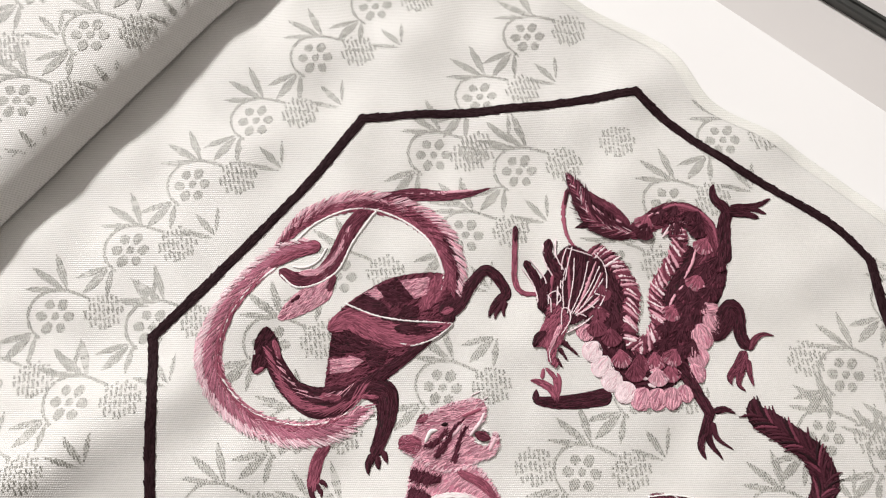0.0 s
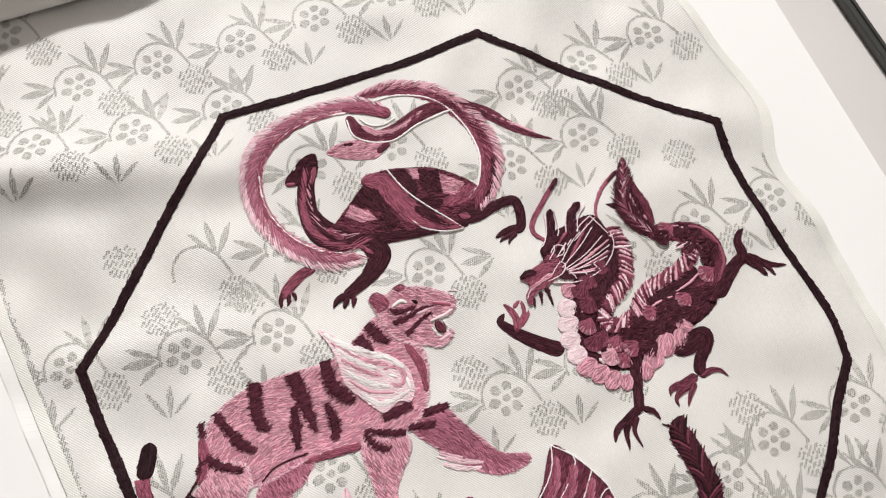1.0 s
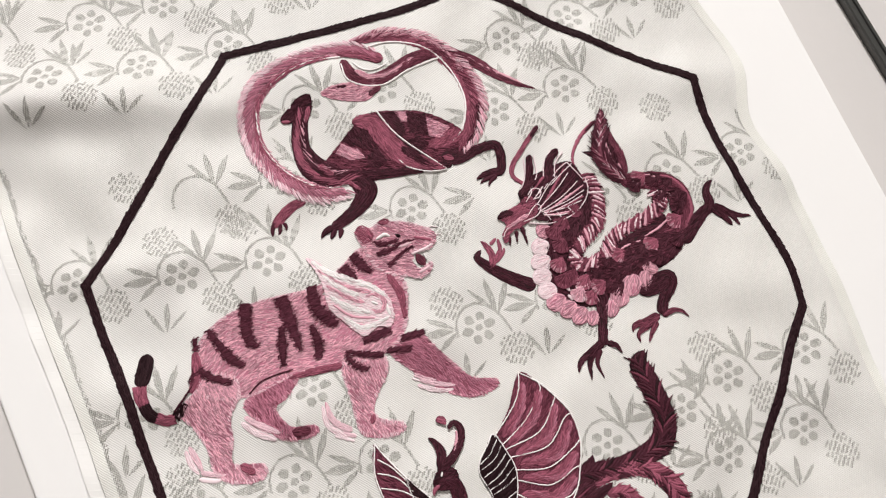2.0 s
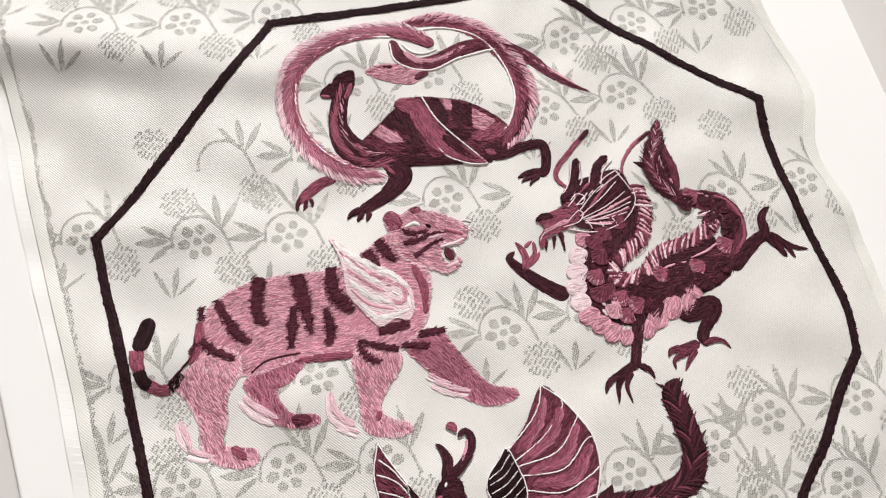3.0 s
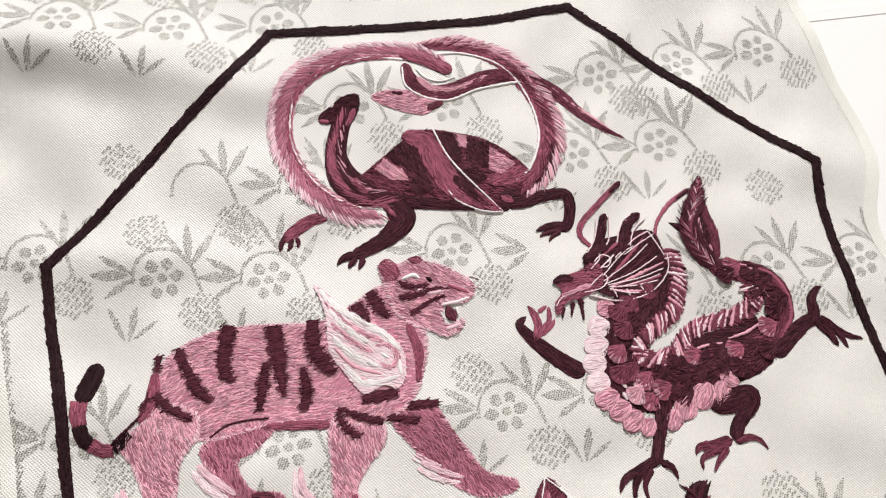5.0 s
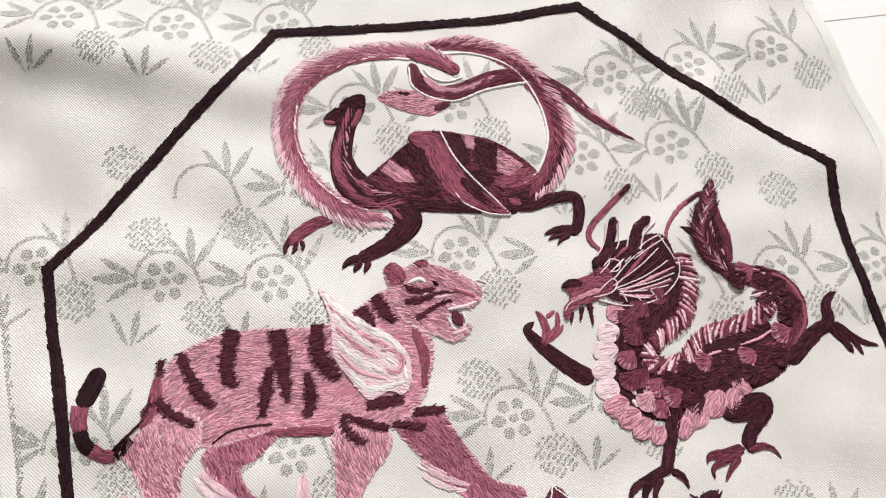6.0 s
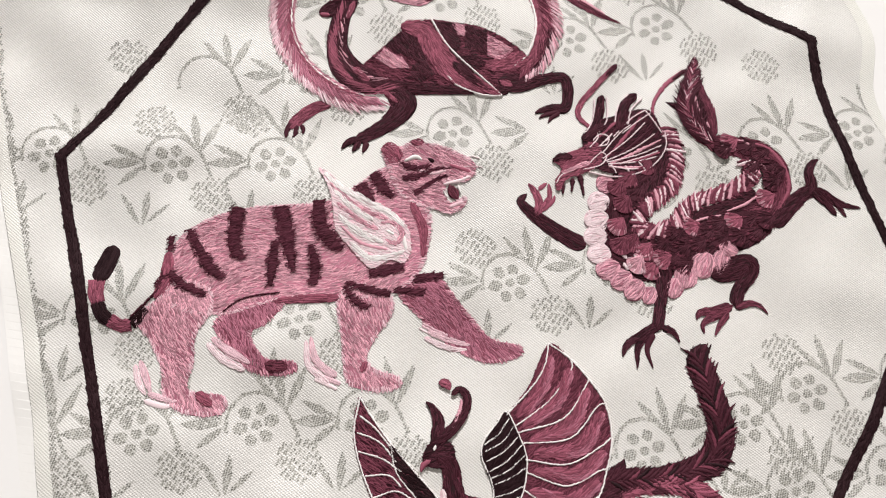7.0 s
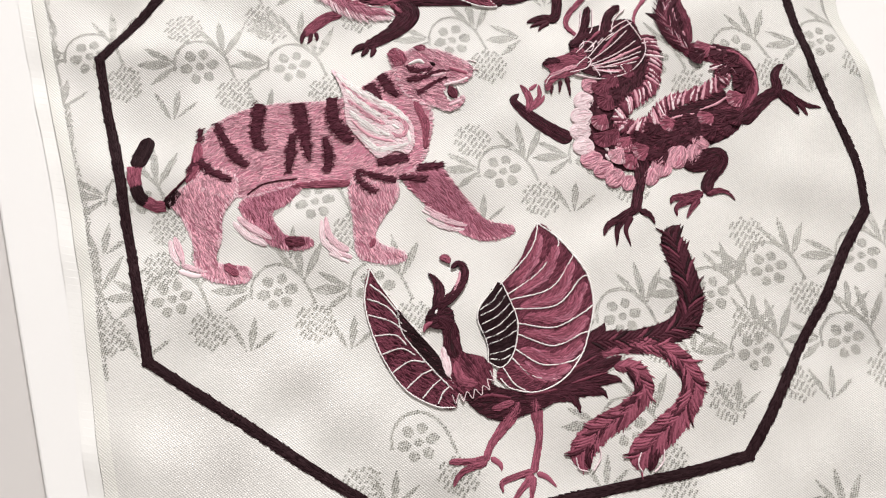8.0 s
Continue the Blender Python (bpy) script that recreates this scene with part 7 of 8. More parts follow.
ribbon(phoenix_plume, "barb", PLUM, [(80.7, -69.5, 0.44), (81, -72.4, 0.62), (80.6, -74.9, 0.09)], high=0.53, run=4.5)
ribbon(phoenix_plume, "barb", ROSE, [(81.7, -70.8, 0.44), (84.1, -72.4, 0.62), (86.4, -73.1, 0.09)], high=0.45, run=4.5)
ribbon(phoenix_plume, "barb", DARK, [(81.7, -70.8, 0.44), (81.3, -74.9, 0.62), (80.2, -78.2, 0.09)], high=0.45, run=4.5)
ribbon(phoenix_plume, "barb", ROSE, [(81.6, -72.5, 0.44), (82.7, -76.3, 0.62), (84.4, -79.1, 0.09)], high=0.49, run=4.5)
ribbon(phoenix_plume, "barb", ROSE, [(81.6, -72.5, 0.44), (79.2, -75.3, 0.62), (76.7, -77.1, 0.09)], high=0.49, run=4.5)
ribbon(phoenix_plume, "barb", ROSE, [(81.2, -74.2, 0.44), (82.1, -77.5, 0.62), (83.6, -79.9, 0.09)], high=0.53, run=4.5)
ribbon(phoenix_plume, "barb", ROSE, [(81.2, -74.2, 0.44), (79.1, -76.6, 0.62), (76.9, -78.2, 0.09)], high=0.53, run=4.5)
ribbon(phoenix_plume, "barb", PLUM, [(80.8, -75.9, 0.44), (81.6, -78.9, 0.62), (82.9, -81, 0.09)], high=0.45, run=4.5)
ribbon(phoenix_plume, "barb", ROSE, [(80.8, -75.9, 0.44), (77.8, -79.3, 0.62), (74.8, -81.4, 0.09)], high=0.45, run=4.5)
ribbon(phoenix_plume, "barb", DARK, [(80.3, -77.6, 0.44), (81.5, -81.7, 0.61), (83.4, -84.7, 0.09)], high=0.49, run=4.5)
ribbon(phoenix_plume, "barb", PLUM, [(80.3, -77.6, 0.44), (77.8, -80.6, 0.61), (75.2, -82.4, 0.09)], high=0.49, run=4.5)
ribbon(phoenix_plume, "barb", ROSE, [(79.9, -79.3, 0.43), (80.6, -82.9, 0.61), (81.9, -85.5, 0.09)], high=0.53, run=4.5)
ribbon(phoenix_plume, "barb", DARK, [(79.9, -79.3, 0.43), (77.5, -81.7, 0.61), (75.1, -83.1, 0.09)], high=0.53, run=4.5)
ribbon(phoenix_plume, "barb", ROSE, [(79, -80.8, 0.43), (78.6, -84.2, 0.61), (78.9, -86.9, 0.09)], high=0.45, run=4.5)
ribbon(phoenix_plume, "barb", ROSE, [(79, -80.8, 0.43), (74.9, -83, 0.61), (71.1, -83.9, 0.09)], high=0.45, run=4.5)
ribbon(phoenix_plume, "barb", ROSE, [(78, -82.3, 0.43), (77.4, -86.9, 0.61), (77.9, -90.6, 0.09)], high=0.49, run=4.5)
ribbon(phoenix_plume, "barb", ROSE, [(78, -82.3, 0.43), (74.4, -84.2, 0.61), (71.2, -85, 0.09)], high=0.49, run=4.5)
ribbon(phoenix_plume, "barb", PLUM, [(77, -83.8, 0.43), (76.4, -87.6, 0.61), (76.8, -90.8, 0.09)], high=0.53, run=4.5)
ribbon(phoenix_plume, "barb", ROSE, [(77, -83.8, 0.43), (73.8, -85.4, 0.61), (70.9, -86.1, 0.09)], high=0.53, run=4.5)
ribbon(phoenix_plume, "barb", DARK, [(75.9, -85.2, 0.43), (75.4, -88.7, 0.61), (75.8, -91.6, 0.09)], high=0.45, run=4.5)
ribbon(phoenix_plume, "barb", PLUM, [(75.9, -85.2, 0.43), (71.5, -87.5, 0.61), (67.6, -88.4, 0.09)], high=0.45, run=4.5)
ribbon(phoenix_plume, "barb", ROSE, [(74.9, -86.6, 0.43), (74.2, -91.5, 0.6), (74.8, -95.4, 0.09)], high=0.49, run=4.5)
ribbon(phoenix_plume, "barb", DARK, [(74.9, -86.6, 0.43), (71.1, -88.6, 0.61), (67.7, -89.4, 0.09)], high=0.49, run=4.5)
ribbon(phoenix_plume, "barb", ROSE, [(73.9, -88.1, 0.43), (73.3, -92.2, 0.6), (73.8, -95.4, 0.09)], high=0.53, run=4.5)
ribbon(phoenix_plume, "barb", ROSE, [(73.9, -88.1, 0.43), (70.5, -89.8, 0.6), (67.5, -90.5, 0.09)], high=0.53, run=4.5)
ribbon(phoenix_plume, "barb", ROSE, [(72.8, -89.5, 0.43), (72.5, -93.2, 0.6), (73, -96.1, 0.09)], high=0.45, run=4.5)
ribbon(phoenix_plume, "barb", ROSE, [(72.8, -89.5, 0.43), (68.4, -92.1, 0.6), (64.3, -93.2, 0.09)], high=0.45, run=4.5)
ribbon(phoenix_plume, "barb", PLUM, [(71.9, -91, 0.43), (71.5, -95.8, 0.6), (72.2, -99.7, 0.09)], high=0.49, run=4.5)
ribbon(phoenix_plume, "barb", ROSE, [(71.9, -91, 0.43), (68.2, -93.1, 0.6), (64.8, -94.1, 0.09)], high=0.49, run=4.5)
ribbon(phoenix_plume, "barb", DARK, [(70.9, -92.5, 0.43), (70.6, -96.4, 0.6), (71.2, -99.5, 0.09)], high=0.53, run=4.5)
ribbon(phoenix_plume, "barb", PLUM, [(70.9, -92.5, 0.43), (67.8, -94.3, 0.6), (64.9, -95.1, 0.09)], high=0.53, run=4.5)
ribbon(phoenix_plume, "barb", ROSE, [(70, -93.9, 0.42), (69.7, -97.4, 0.6), (70.2, -100.1, 0.09)], high=0.45, run=4.5)
ribbon(phoenix_plume, "barb", DARK, [(70, -93.9, 0.42), (65.7, -96.3, 0.6), (61.9, -97.4, 0.09)], high=0.45, run=4.5)
ribbon(phoenix_plume, "barb", ROSE, [(69, -95.4, 0.42), (68.6, -99.9, 0.6), (69.3, -103.6, 0.09)], high=0.49, run=4.5)
ribbon(phoenix_plume, "barb", ROSE, [(69, -95.4, 0.42), (65.5, -97.4, 0.6), (62.4, -98.2, 0.09)], high=0.49, run=4.5)
ribbon(phoenix_plume, "plume_shaft", DARK, [(59.2, -64.8, 0.92), (68.3, -62.6, 1.11), (75.3, -66.8, 1.11), (78.7, -72.6, 0.91), (76.1, -82.2, 0.9), (69.1, -93.3, 1.06)], high=0.3)
phoenix_plume = ribbon(phoenix, "plume", ROSE, [(55.3, -70.7, 1.47), (62.1, -69.8, 2.57), (66.5, -75.9, 2.72), (61.6, -84.1, 3.58), (53.8, -91, 4.08), (49.1, -98.9, 4.02), (51.6, -104, 1.39)], flare=35)
ribbon(phoenix_plume, "barb", ROSE, [(58.8, -70.1, 0.44), (60.2, -69.2, 0.62), (61.2, -68.1, 0.09)], high=0.45, run=4.5)
ribbon(phoenix_plume, "barb", DARK, [(58.8, -70.1, 0.44), (60.8, -71, 0.62), (62.2, -72.2, 0.09)], high=0.45, run=4.5)
ribbon(phoenix_plume, "barb", ROSE, [(60.4, -70, 0.44), (62.5, -68.5, 0.63), (64, -66.9, 0.09)], high=0.49, run=4.5)
ribbon(phoenix_plume, "barb", ROSE, [(60.4, -70, 0.44), (62.3, -70.8, 0.62), (63.7, -72, 0.09)], high=0.49, run=4.5)
ribbon(phoenix_plume, "barb", ROSE, [(61.9, -69.8, 0.44), (64.3, -69.3, 0.62), (66.1, -68.4, 0.09)], high=0.53, run=4.5)
ribbon(phoenix_plume, "barb", ROSE, [(61.9, -69.8, 0.44), (63.2, -71.3, 0.62), (63.9, -72.8, 0.09)], high=0.53, run=4.5)
ribbon(phoenix_plume, "barb", PLUM, [(62.9, -70.9, 0.44), (64.7, -71.7, 0.62), (66.4, -71.9, 0.09)], high=0.45, run=4.5)
ribbon(phoenix_plume, "barb", ROSE, [(62.9, -70.9, 0.44), (63.2, -73.7, 0.62), (62.8, -76, 0.09)], high=0.45, run=4.5)
ribbon(phoenix_plume, "barb", DARK, [(63.8, -72.2, 0.44), (66.3, -73.2, 0.62), (68.7, -73.5, 0.09)], high=0.49, run=4.5)
ribbon(phoenix_plume, "barb", PLUM, [(63.8, -72.2, 0.44), (64, -74.6, 0.62), (63.7, -76.7, 0.09)], high=0.49, run=4.5)
ribbon(phoenix_plume, "barb", ROSE, [(64.7, -73.4, 0.44), (66.9, -74.3, 0.62), (68.9, -74.6, 0.09)], high=0.53, run=4.5)
ribbon(phoenix_plume, "barb", DARK, [(64.7, -73.4, 0.44), (64.9, -75.5, 0.62), (64.6, -77.2, 0.09)], high=0.53, run=4.5)
ribbon(phoenix_plume, "barb", ROSE, [(65.6, -74.6, 0.44), (67.5, -75.4, 0.62), (69.2, -75.6, 0.09)], high=0.45, run=4.5)
ribbon(phoenix_plume, "barb", ROSE, [(65.6, -74.6, 0.44), (65.8, -77.5, 0.62), (65.4, -79.9, 0.09)], high=0.45, run=4.5)
ribbon(phoenix_plume, "barb", ROSE, [(66.4, -75.8, 0.44), (68.2, -78, 0.62), (70.2, -79.4, 0.09)], high=0.49, run=4.5)
ribbon(phoenix_plume, "barb", ROSE, [(66.4, -75.8, 0.44), (65.5, -78.3, 0.62), (64.3, -80.1, 0.09)], high=0.49, run=4.5)
ribbon(phoenix_plume, "barb", PLUM, [(65.8, -77.2, 0.44), (65.6, -79.8, 0.61), (66.1, -81.9, 0.09)], high=0.53, run=4.5)
ribbon(phoenix_plume, "barb", ROSE, [(65.8, -77.2, 0.44), (63.8, -78.4, 0.62), (62, -79, 0.09)], high=0.53, run=4.5)
ribbon(phoenix_plume, "barb", DARK, [(64.9, -78.6, 0.43), (64.8, -80.9, 0.61), (65.2, -82.8, 0.09)], high=0.45, run=4.5)
ribbon(phoenix_plume, "barb", PLUM, [(64.9, -78.6, 0.43), (62.1, -80.3, 0.61), (59.5, -81.2, 0.09)], high=0.45, run=4.5)
ribbon(phoenix_plume, "barb", ROSE, [(64.1, -79.9, 0.43), (64, -83.3, 0.61), (64.6, -86, 0.09)], high=0.49, run=4.5)
ribbon(phoenix_plume, "barb", DARK, [(64.1, -79.9, 0.43), (61.6, -81.5, 0.61), (59.2, -82.3, 0.09)], high=0.49, run=4.5)
ribbon(phoenix_plume, "barb", ROSE, [(63.3, -81.3, 0.43), (63.2, -84.2, 0.61), (63.7, -86.6, 0.09)], high=0.53, run=4.5)
ribbon(phoenix_plume, "barb", ROSE, [(63.3, -81.3, 0.43), (61.1, -82.7, 0.61), (59, -83.4, 0.09)], high=0.53, run=4.5)
ribbon(phoenix_plume, "barb", ROSE, [(62.5, -82.7, 0.43), (62.4, -85.3, 0.61), (62.8, -87.5, 0.09)], high=0.45, run=4.5)
ribbon(phoenix_plume, "barb", ROSE, [(62.5, -82.7, 0.43), (59.3, -84.6, 0.61), (56.4, -85.6, 0.09)], high=0.45, run=4.5)
ribbon(phoenix_plume, "barb", PLUM, [(61.7, -84, 0.43), (61, -87.8, 0.61), (61.2, -90.8, 0.09)], high=0.49, run=4.5)
ribbon(phoenix_plume, "barb", ROSE, [(61.7, -84, 0.43), (58.6, -85.4, 0.61), (55.9, -85.9, 0.09)], high=0.49, run=4.5)
ribbon(phoenix_plume, "barb", DARK, [(60.5, -85.1, 0.43), (59.3, -88.2, 0.61), (59, -90.8, 0.09)], high=0.53, run=4.5)
ribbon(phoenix_plume, "barb", PLUM, [(60.5, -85.1, 0.43), (57.7, -85.8, 0.61), (55.4, -85.7, 0.09)], high=0.53, run=4.5)
ribbon(phoenix_plume, "barb", ROSE, [(59.3, -86.1, 0.43), (58.2, -88.9, 0.61), (57.9, -91.3, 0.09)], high=0.45, run=4.5)
ribbon(phoenix_plume, "barb", DARK, [(59.3, -86.1, 0.43), (55.4, -87.1, 0.61), (52.1, -87, 0.09)], high=0.45, run=4.5)
ribbon(phoenix_plume, "barb", ROSE, [(58.1, -87.2, 0.43), (56.6, -91, 0.6), (56.2, -94.4, 0.09)], high=0.49, run=4.5)
ribbon(phoenix_plume, "barb", ROSE, [(58.1, -87.2, 0.43), (54.7, -88, 0.61), (51.8, -88, 0.09)], high=0.49, run=4.5)
ribbon(phoenix_plume, "barb", ROSE, [(56.9, -88.2, 0.43), (55.6, -91.5, 0.6), (55.3, -94.3, 0.09)], high=0.53, run=4.5)
ribbon(phoenix_plume, "barb", ROSE, [(56.9, -88.2, 0.43), (53.9, -88.9, 0.61), (51.4, -88.9, 0.09)], high=0.53, run=4.5)
ribbon(phoenix_plume, "barb", PLUM, [(55.7, -89.2, 0.43), (54.6, -92.2, 0.6), (54.3, -94.8, 0.09)], high=0.45, run=4.5)
ribbon(phoenix_plume, "barb", ROSE, [(55.7, -89.2, 0.43), (51.5, -90.3, 0.6), (48, -90.2, 0.09)], high=0.45, run=4.5)
ribbon(phoenix_plume, "barb", DARK, [(54.5, -90.3, 0.43), (53, -94.4, 0.6), (52.6, -97.9, 0.09)], high=0.49, run=4.5)
ribbon(phoenix_plume, "barb", PLUM, [(54.5, -90.3, 0.43), (50.9, -91.2, 0.6), (47.8, -91.1, 0.09)], high=0.49, run=4.5)
ribbon(phoenix_plume, "barb", ROSE, [(53.5, -91.4, 0.43), (53.3, -95, 0.6), (53.9, -97.9, 0.09)], high=0.53, run=4.5)
ribbon(phoenix_plume, "barb", DARK, [(53.5, -91.4, 0.43), (50.7, -93.1, 0.6), (48.1, -93.9, 0.09)], high=0.53, run=4.5)
ribbon(phoenix_plume, "barb", ROSE, [(52.7, -92.8, 0.42), (52.7, -95.9, 0.6), (53.4, -98.4, 0.09)], high=0.45, run=4.5)
ribbon(phoenix_plume, "barb", ROSE, [(52.7, -92.8, 0.42), (49.1, -95.2, 0.6), (45.6, -96.4, 0.09)], high=0.45, run=4.5)
ribbon(phoenix_plume, "barb", ROSE, [(52, -94.1, 0.42), (52, -98.4, 0.6), (52.9, -101.7, 0.09)], high=0.49, run=4.5)
ribbon(phoenix_plume, "barb", ROSE, [(52, -94.1, 0.42), (48.9, -96.2, 0.6), (46, -97.2, 0.09)], high=0.49, run=4.5)
ribbon(phoenix_plume, "barb", PLUM, [(51.3, -95.5, 0.42), (51.3, -99, 0.6), (52, -101.7, 0.09)], high=0.53, run=4.5)
ribbon(phoenix_plume, "barb", ROSE, [(51.3, -95.5, 0.42), (48.6, -97.2, 0.6), (46.1, -98.1, 0.09)], high=0.53, run=4.5)
ribbon(phoenix_plume, "barb", DARK, [(50.5, -96.8, 0.42), (50.5, -99.9, 0.59), (51.2, -102.3, 0.09)], high=0.45, run=4.5)
ribbon(phoenix_plume, "barb", PLUM, [(50.5, -96.8, 0.42), (46.9, -99.2, 0.6), (43.6, -100.4, 0.09)], high=0.45, run=4.5)
ribbon(phoenix_plume, "barb", ROSE, [(49.8, -98.2, 0.42), (49.8, -102.3, 0.59), (50.7, -105.5, 0.09)], high=0.49, run=4.5)
ribbon(phoenix_plume, "barb", DARK, [(49.8, -98.2, 0.42), (46.8, -100.2, 0.59), (44, -101.1, 0.09)], high=0.49, run=4.5)
ribbon(phoenix_plume, "plume_shaft", DARK, [(59.9, -70.8, 0.92), (64, -76.4, 1.09), (59.8, -84.5, 1.08), (52.1, -94.8, 1.06)], high=0.3)
ribbon(phoenix_plume, "plume_eye", DARK, [(52.2, -95.7, 1.41), (51.2, -101.1, 1.74), (52.4, -103.5, 0.7)], high=0.3)
ribbon(phoenix_plume, "plume_eye", DARK, [(72.8, -93.5, 1.41), (71.5, -98.1, 1.75), (71.3, -100.8, 0.7)], high=0.3)
cord(phoenix, "plume_line", BLUSH, [(47.5, -100.9), (49.1, -104.1), (52, -104.4)], 0.55, high=0.6)
cord(phoenix, "plume_line", BLUSH, [(54.5, -96.1), (55.3, -99.8), (53.7, -103.9)], 0.55, high=0.6)
cord(phoenix, "plume_line", BLUSH, [(67.6, -95.4), (67.1, -99), (68.8, -101.3)], 0.55, high=0.6)
cord(phoenix, "plume_line", BLUSH, [(74.6, -93.2), (74.8, -97.2), (72.7, -100.7)], 0.55, high=0.6)
ribbon(phoenix, "tail_feather", DARK, [(33.9, -82.2, 3.95), (41.5, -71.6, 3.65), (49.3, -60.7, 1.86), (50.7, -57, 0.19)], flare=20)
ribbon(phoenix, "tail_feather", DARK, [(37.3, -80.7, 3.24), (46.8, -69.6, 2.93), (56.2, -63.5, 1.48), (58.5, -62.3, 0.19)], flare=20)
ribbon(phoenix, "tail_feather", DARK, [(35.6, -81.9, 3.24), (47.4, -74.1, 2.91), (55.1, -68.9, 1.47), (57.6, -66.6, 0.18)], flare=20)
ribbon(phoenix, "tail_feather", DARK, [(35.8, -82.8, 3.23), (48.7, -76.6, 2.72), (56.7, -74.5, 1.09), (58.7, -75.2, 0.18)], flare=20)
ribbon(phoenix, "tail_feather", DARK, [(34.1, -83.7, 2.87), (46.4, -79.8, 2.53), (52.8, -79.5, 1.08), (54.8, -81.1, 0.18)], flare=20)
ribbon(phoenix, "tail_feather", DARK, [(30.7, -85.6, 2.86), (41.2, -82.3, 2.52), (45.2, -84.6, 1.08), (46.7, -87.3, 0.18)], flare=20)
patch(phoenix, "body", DARK, [(8.2, -87.2), (13.8, -82.9), (23.2, -84.3), (35.4, -80.1), (42.8, -80.5), (35.6, -87.7), (29.8, -91.1), (23.1, -94.4), (14.7, -93.1)], along=20, high=0.2)
ribbon(phoenix, "feather_light", PLUM, [(13.9, -88.8, 0.36), (18.2, -87.1, 0.71), (24.5, -86.8, 0.36)], high=0.55)
ribbon(phoenix, "feather_light", PLUM, [(28.8, -85, 0.36), (34, -83.1, 0.72), (38.3, -81.4, 0.36)], high=0.55)
ribbon(phoenix, "feather_light", PLUM, [(40.2, -75.5, 0.36), (45.2, -71.8, 0.55), (49.4, -68.2, 0.18)], high=0.55)
ribbon(phoenix, "feather_light", PLUM, [(42.5, -78.7, 0.36), (48.5, -75.4, 0.55), (53.7, -72.9, 0.18)], high=0.55)
ribbon(phoenix, "feather_light", PLUM, [(37.9, -72.3, 0.37), (42.7, -67.3, 0.55), (46.8, -63.1, 0.19)], high=0.55)
ribbon(phoenix, "body_light", ROSE, [(18.9, -91.4, 1.06), (25.6, -87.8, 1.25)], high=0.6)
ribbon(phoenix, "leg", ROSE, [(27, -87.5, 2.6), (25.3, -92.5, 2.2), (22.7, -97.8, 1.58), (20.5, -102.6, 1.22), (19.6, -107.6, 1.21)])
phoenix_leg = ribbon(phoenix, "leg", ROSE, [(31.8, -85.5, 2.4), (33.3, -90.4, 2.0), (35.1, -96.3, 1.23), (35.2, -102.4, 1.22), (35.2, -108.1, 1.38)])
ribbon(phoenix_leg, "toe", ROSE, [(20.6, -106.4, 1.21), (14.7, -108.5, 1.03), (9.6, -109.5, 1.03), (8.8, -110.3, 0.34)], high=0.15)
ribbon(phoenix_leg, "toe", ROSE, [(20.3, -107.5, 1.21), (14.3, -111, 1.03), (11.9, -114.2, 0.85), (11.4, -116.7, 0.34)], high=0.15)
ribbon(phoenix_leg, "toe", ROSE, [(21.1, -106, 1.04), (24.4, -107.4, 0.86), (25.2, -109.3, 0.34)], high=0.15)
ribbon(phoenix_leg, "toe", ROSE, [(35.1, -107.6, 1.38), (29.3, -110.4, 1.03), (25.8, -112.8, 0.86), (26.6, -115.5, 0.34)], high=0.15)
ribbon(phoenix_leg, "toe", ROSE, [(35.2, -108.4, 1.21), (32.4, -113.2, 1.03), (29.7, -118, 0.51)], high=0.15)
ribbon(phoenix_leg, "toe", ROSE, [(36, -107.9, 1.04), (39.4, -108.5, 0.86), (42.9, -110.8, 0.34)], high=0.15)
ribbon(phoenix_leg, "toe", ROSE, [(35.3, -108.8, 1.21), (35.5, -113.5, 0.85), (35.4, -117.2, 0.34)], high=0.15)
phoenix_wing = patch(phoenix, "wing", PLUM, [(15.7, -50.5), (19.9, -41.4), (23.8, -28.2), (30.9, -31.6), (36.7, -36), (43, -42.7), (46, -51.8), (45.8, -61.4), (44.1, -69.2), (39.8, -77.5), (30.4, -83.5), (22.1, -83.1), (18.7, -79.7), (22.9, -71.5), (22.3, -62.3), (18.4, -55.4)], along=50, high=0.3)
ribbon(phoenix_wing, "feather", ROSE, [(17.8, -51.7, 1.32), (23.7, -41.1, 2.3), (25, -31.4, 1.17)], high=0.5, flare=15)
ribbon(phoenix_wing, "feather_light", MAUVE, [(21.0, -50.1, 0.5), (24.6, -41.8, 1.3), (25.6, -31.9, 0.8)], high=0.6, flare=12)
ribbon(phoenix_wing, "feather", ROSE, [(20.1, -54.1, 1.5), (28.8, -43.6, 2.48), (31.2, -34.1, 1.16)], high=0.5, flare=15)
ribbon(phoenix_wing, "feather_light", MAUVE, [(23.3, -52.5, 0.5), (29.7, -44.3, 1.3), (31.8, -34.6, 0.8)], high=0.6, flare=12)
ribbon(phoenix_wing, "feather", ROSE, [(22.5, -57.5, 1.49), (33.7, -50.4, 2.64), (37.1, -38.9, 1.35)], high=0.5, flare=15)
ribbon(phoenix_wing, "feather_light", MAUVE, [(25.7, -55.9, 0.5), (34.6, -51.1, 1.3), (37.7, -39.4, 0.8)], high=0.6, flare=12)
ribbon(phoenix_wing, "feather", ROSE, [(24, -61, 1.49), (37.4, -56.4, 2.62), (42.4, -44.8, 1.33)], high=0.5, flare=15)
ribbon(phoenix_wing, "feather_light", MAUVE, [(27.2, -59.4, 0.5), (38.3, -57.1, 1.3), (43.0, -45.3, 0.8)], high=0.6, flare=12)
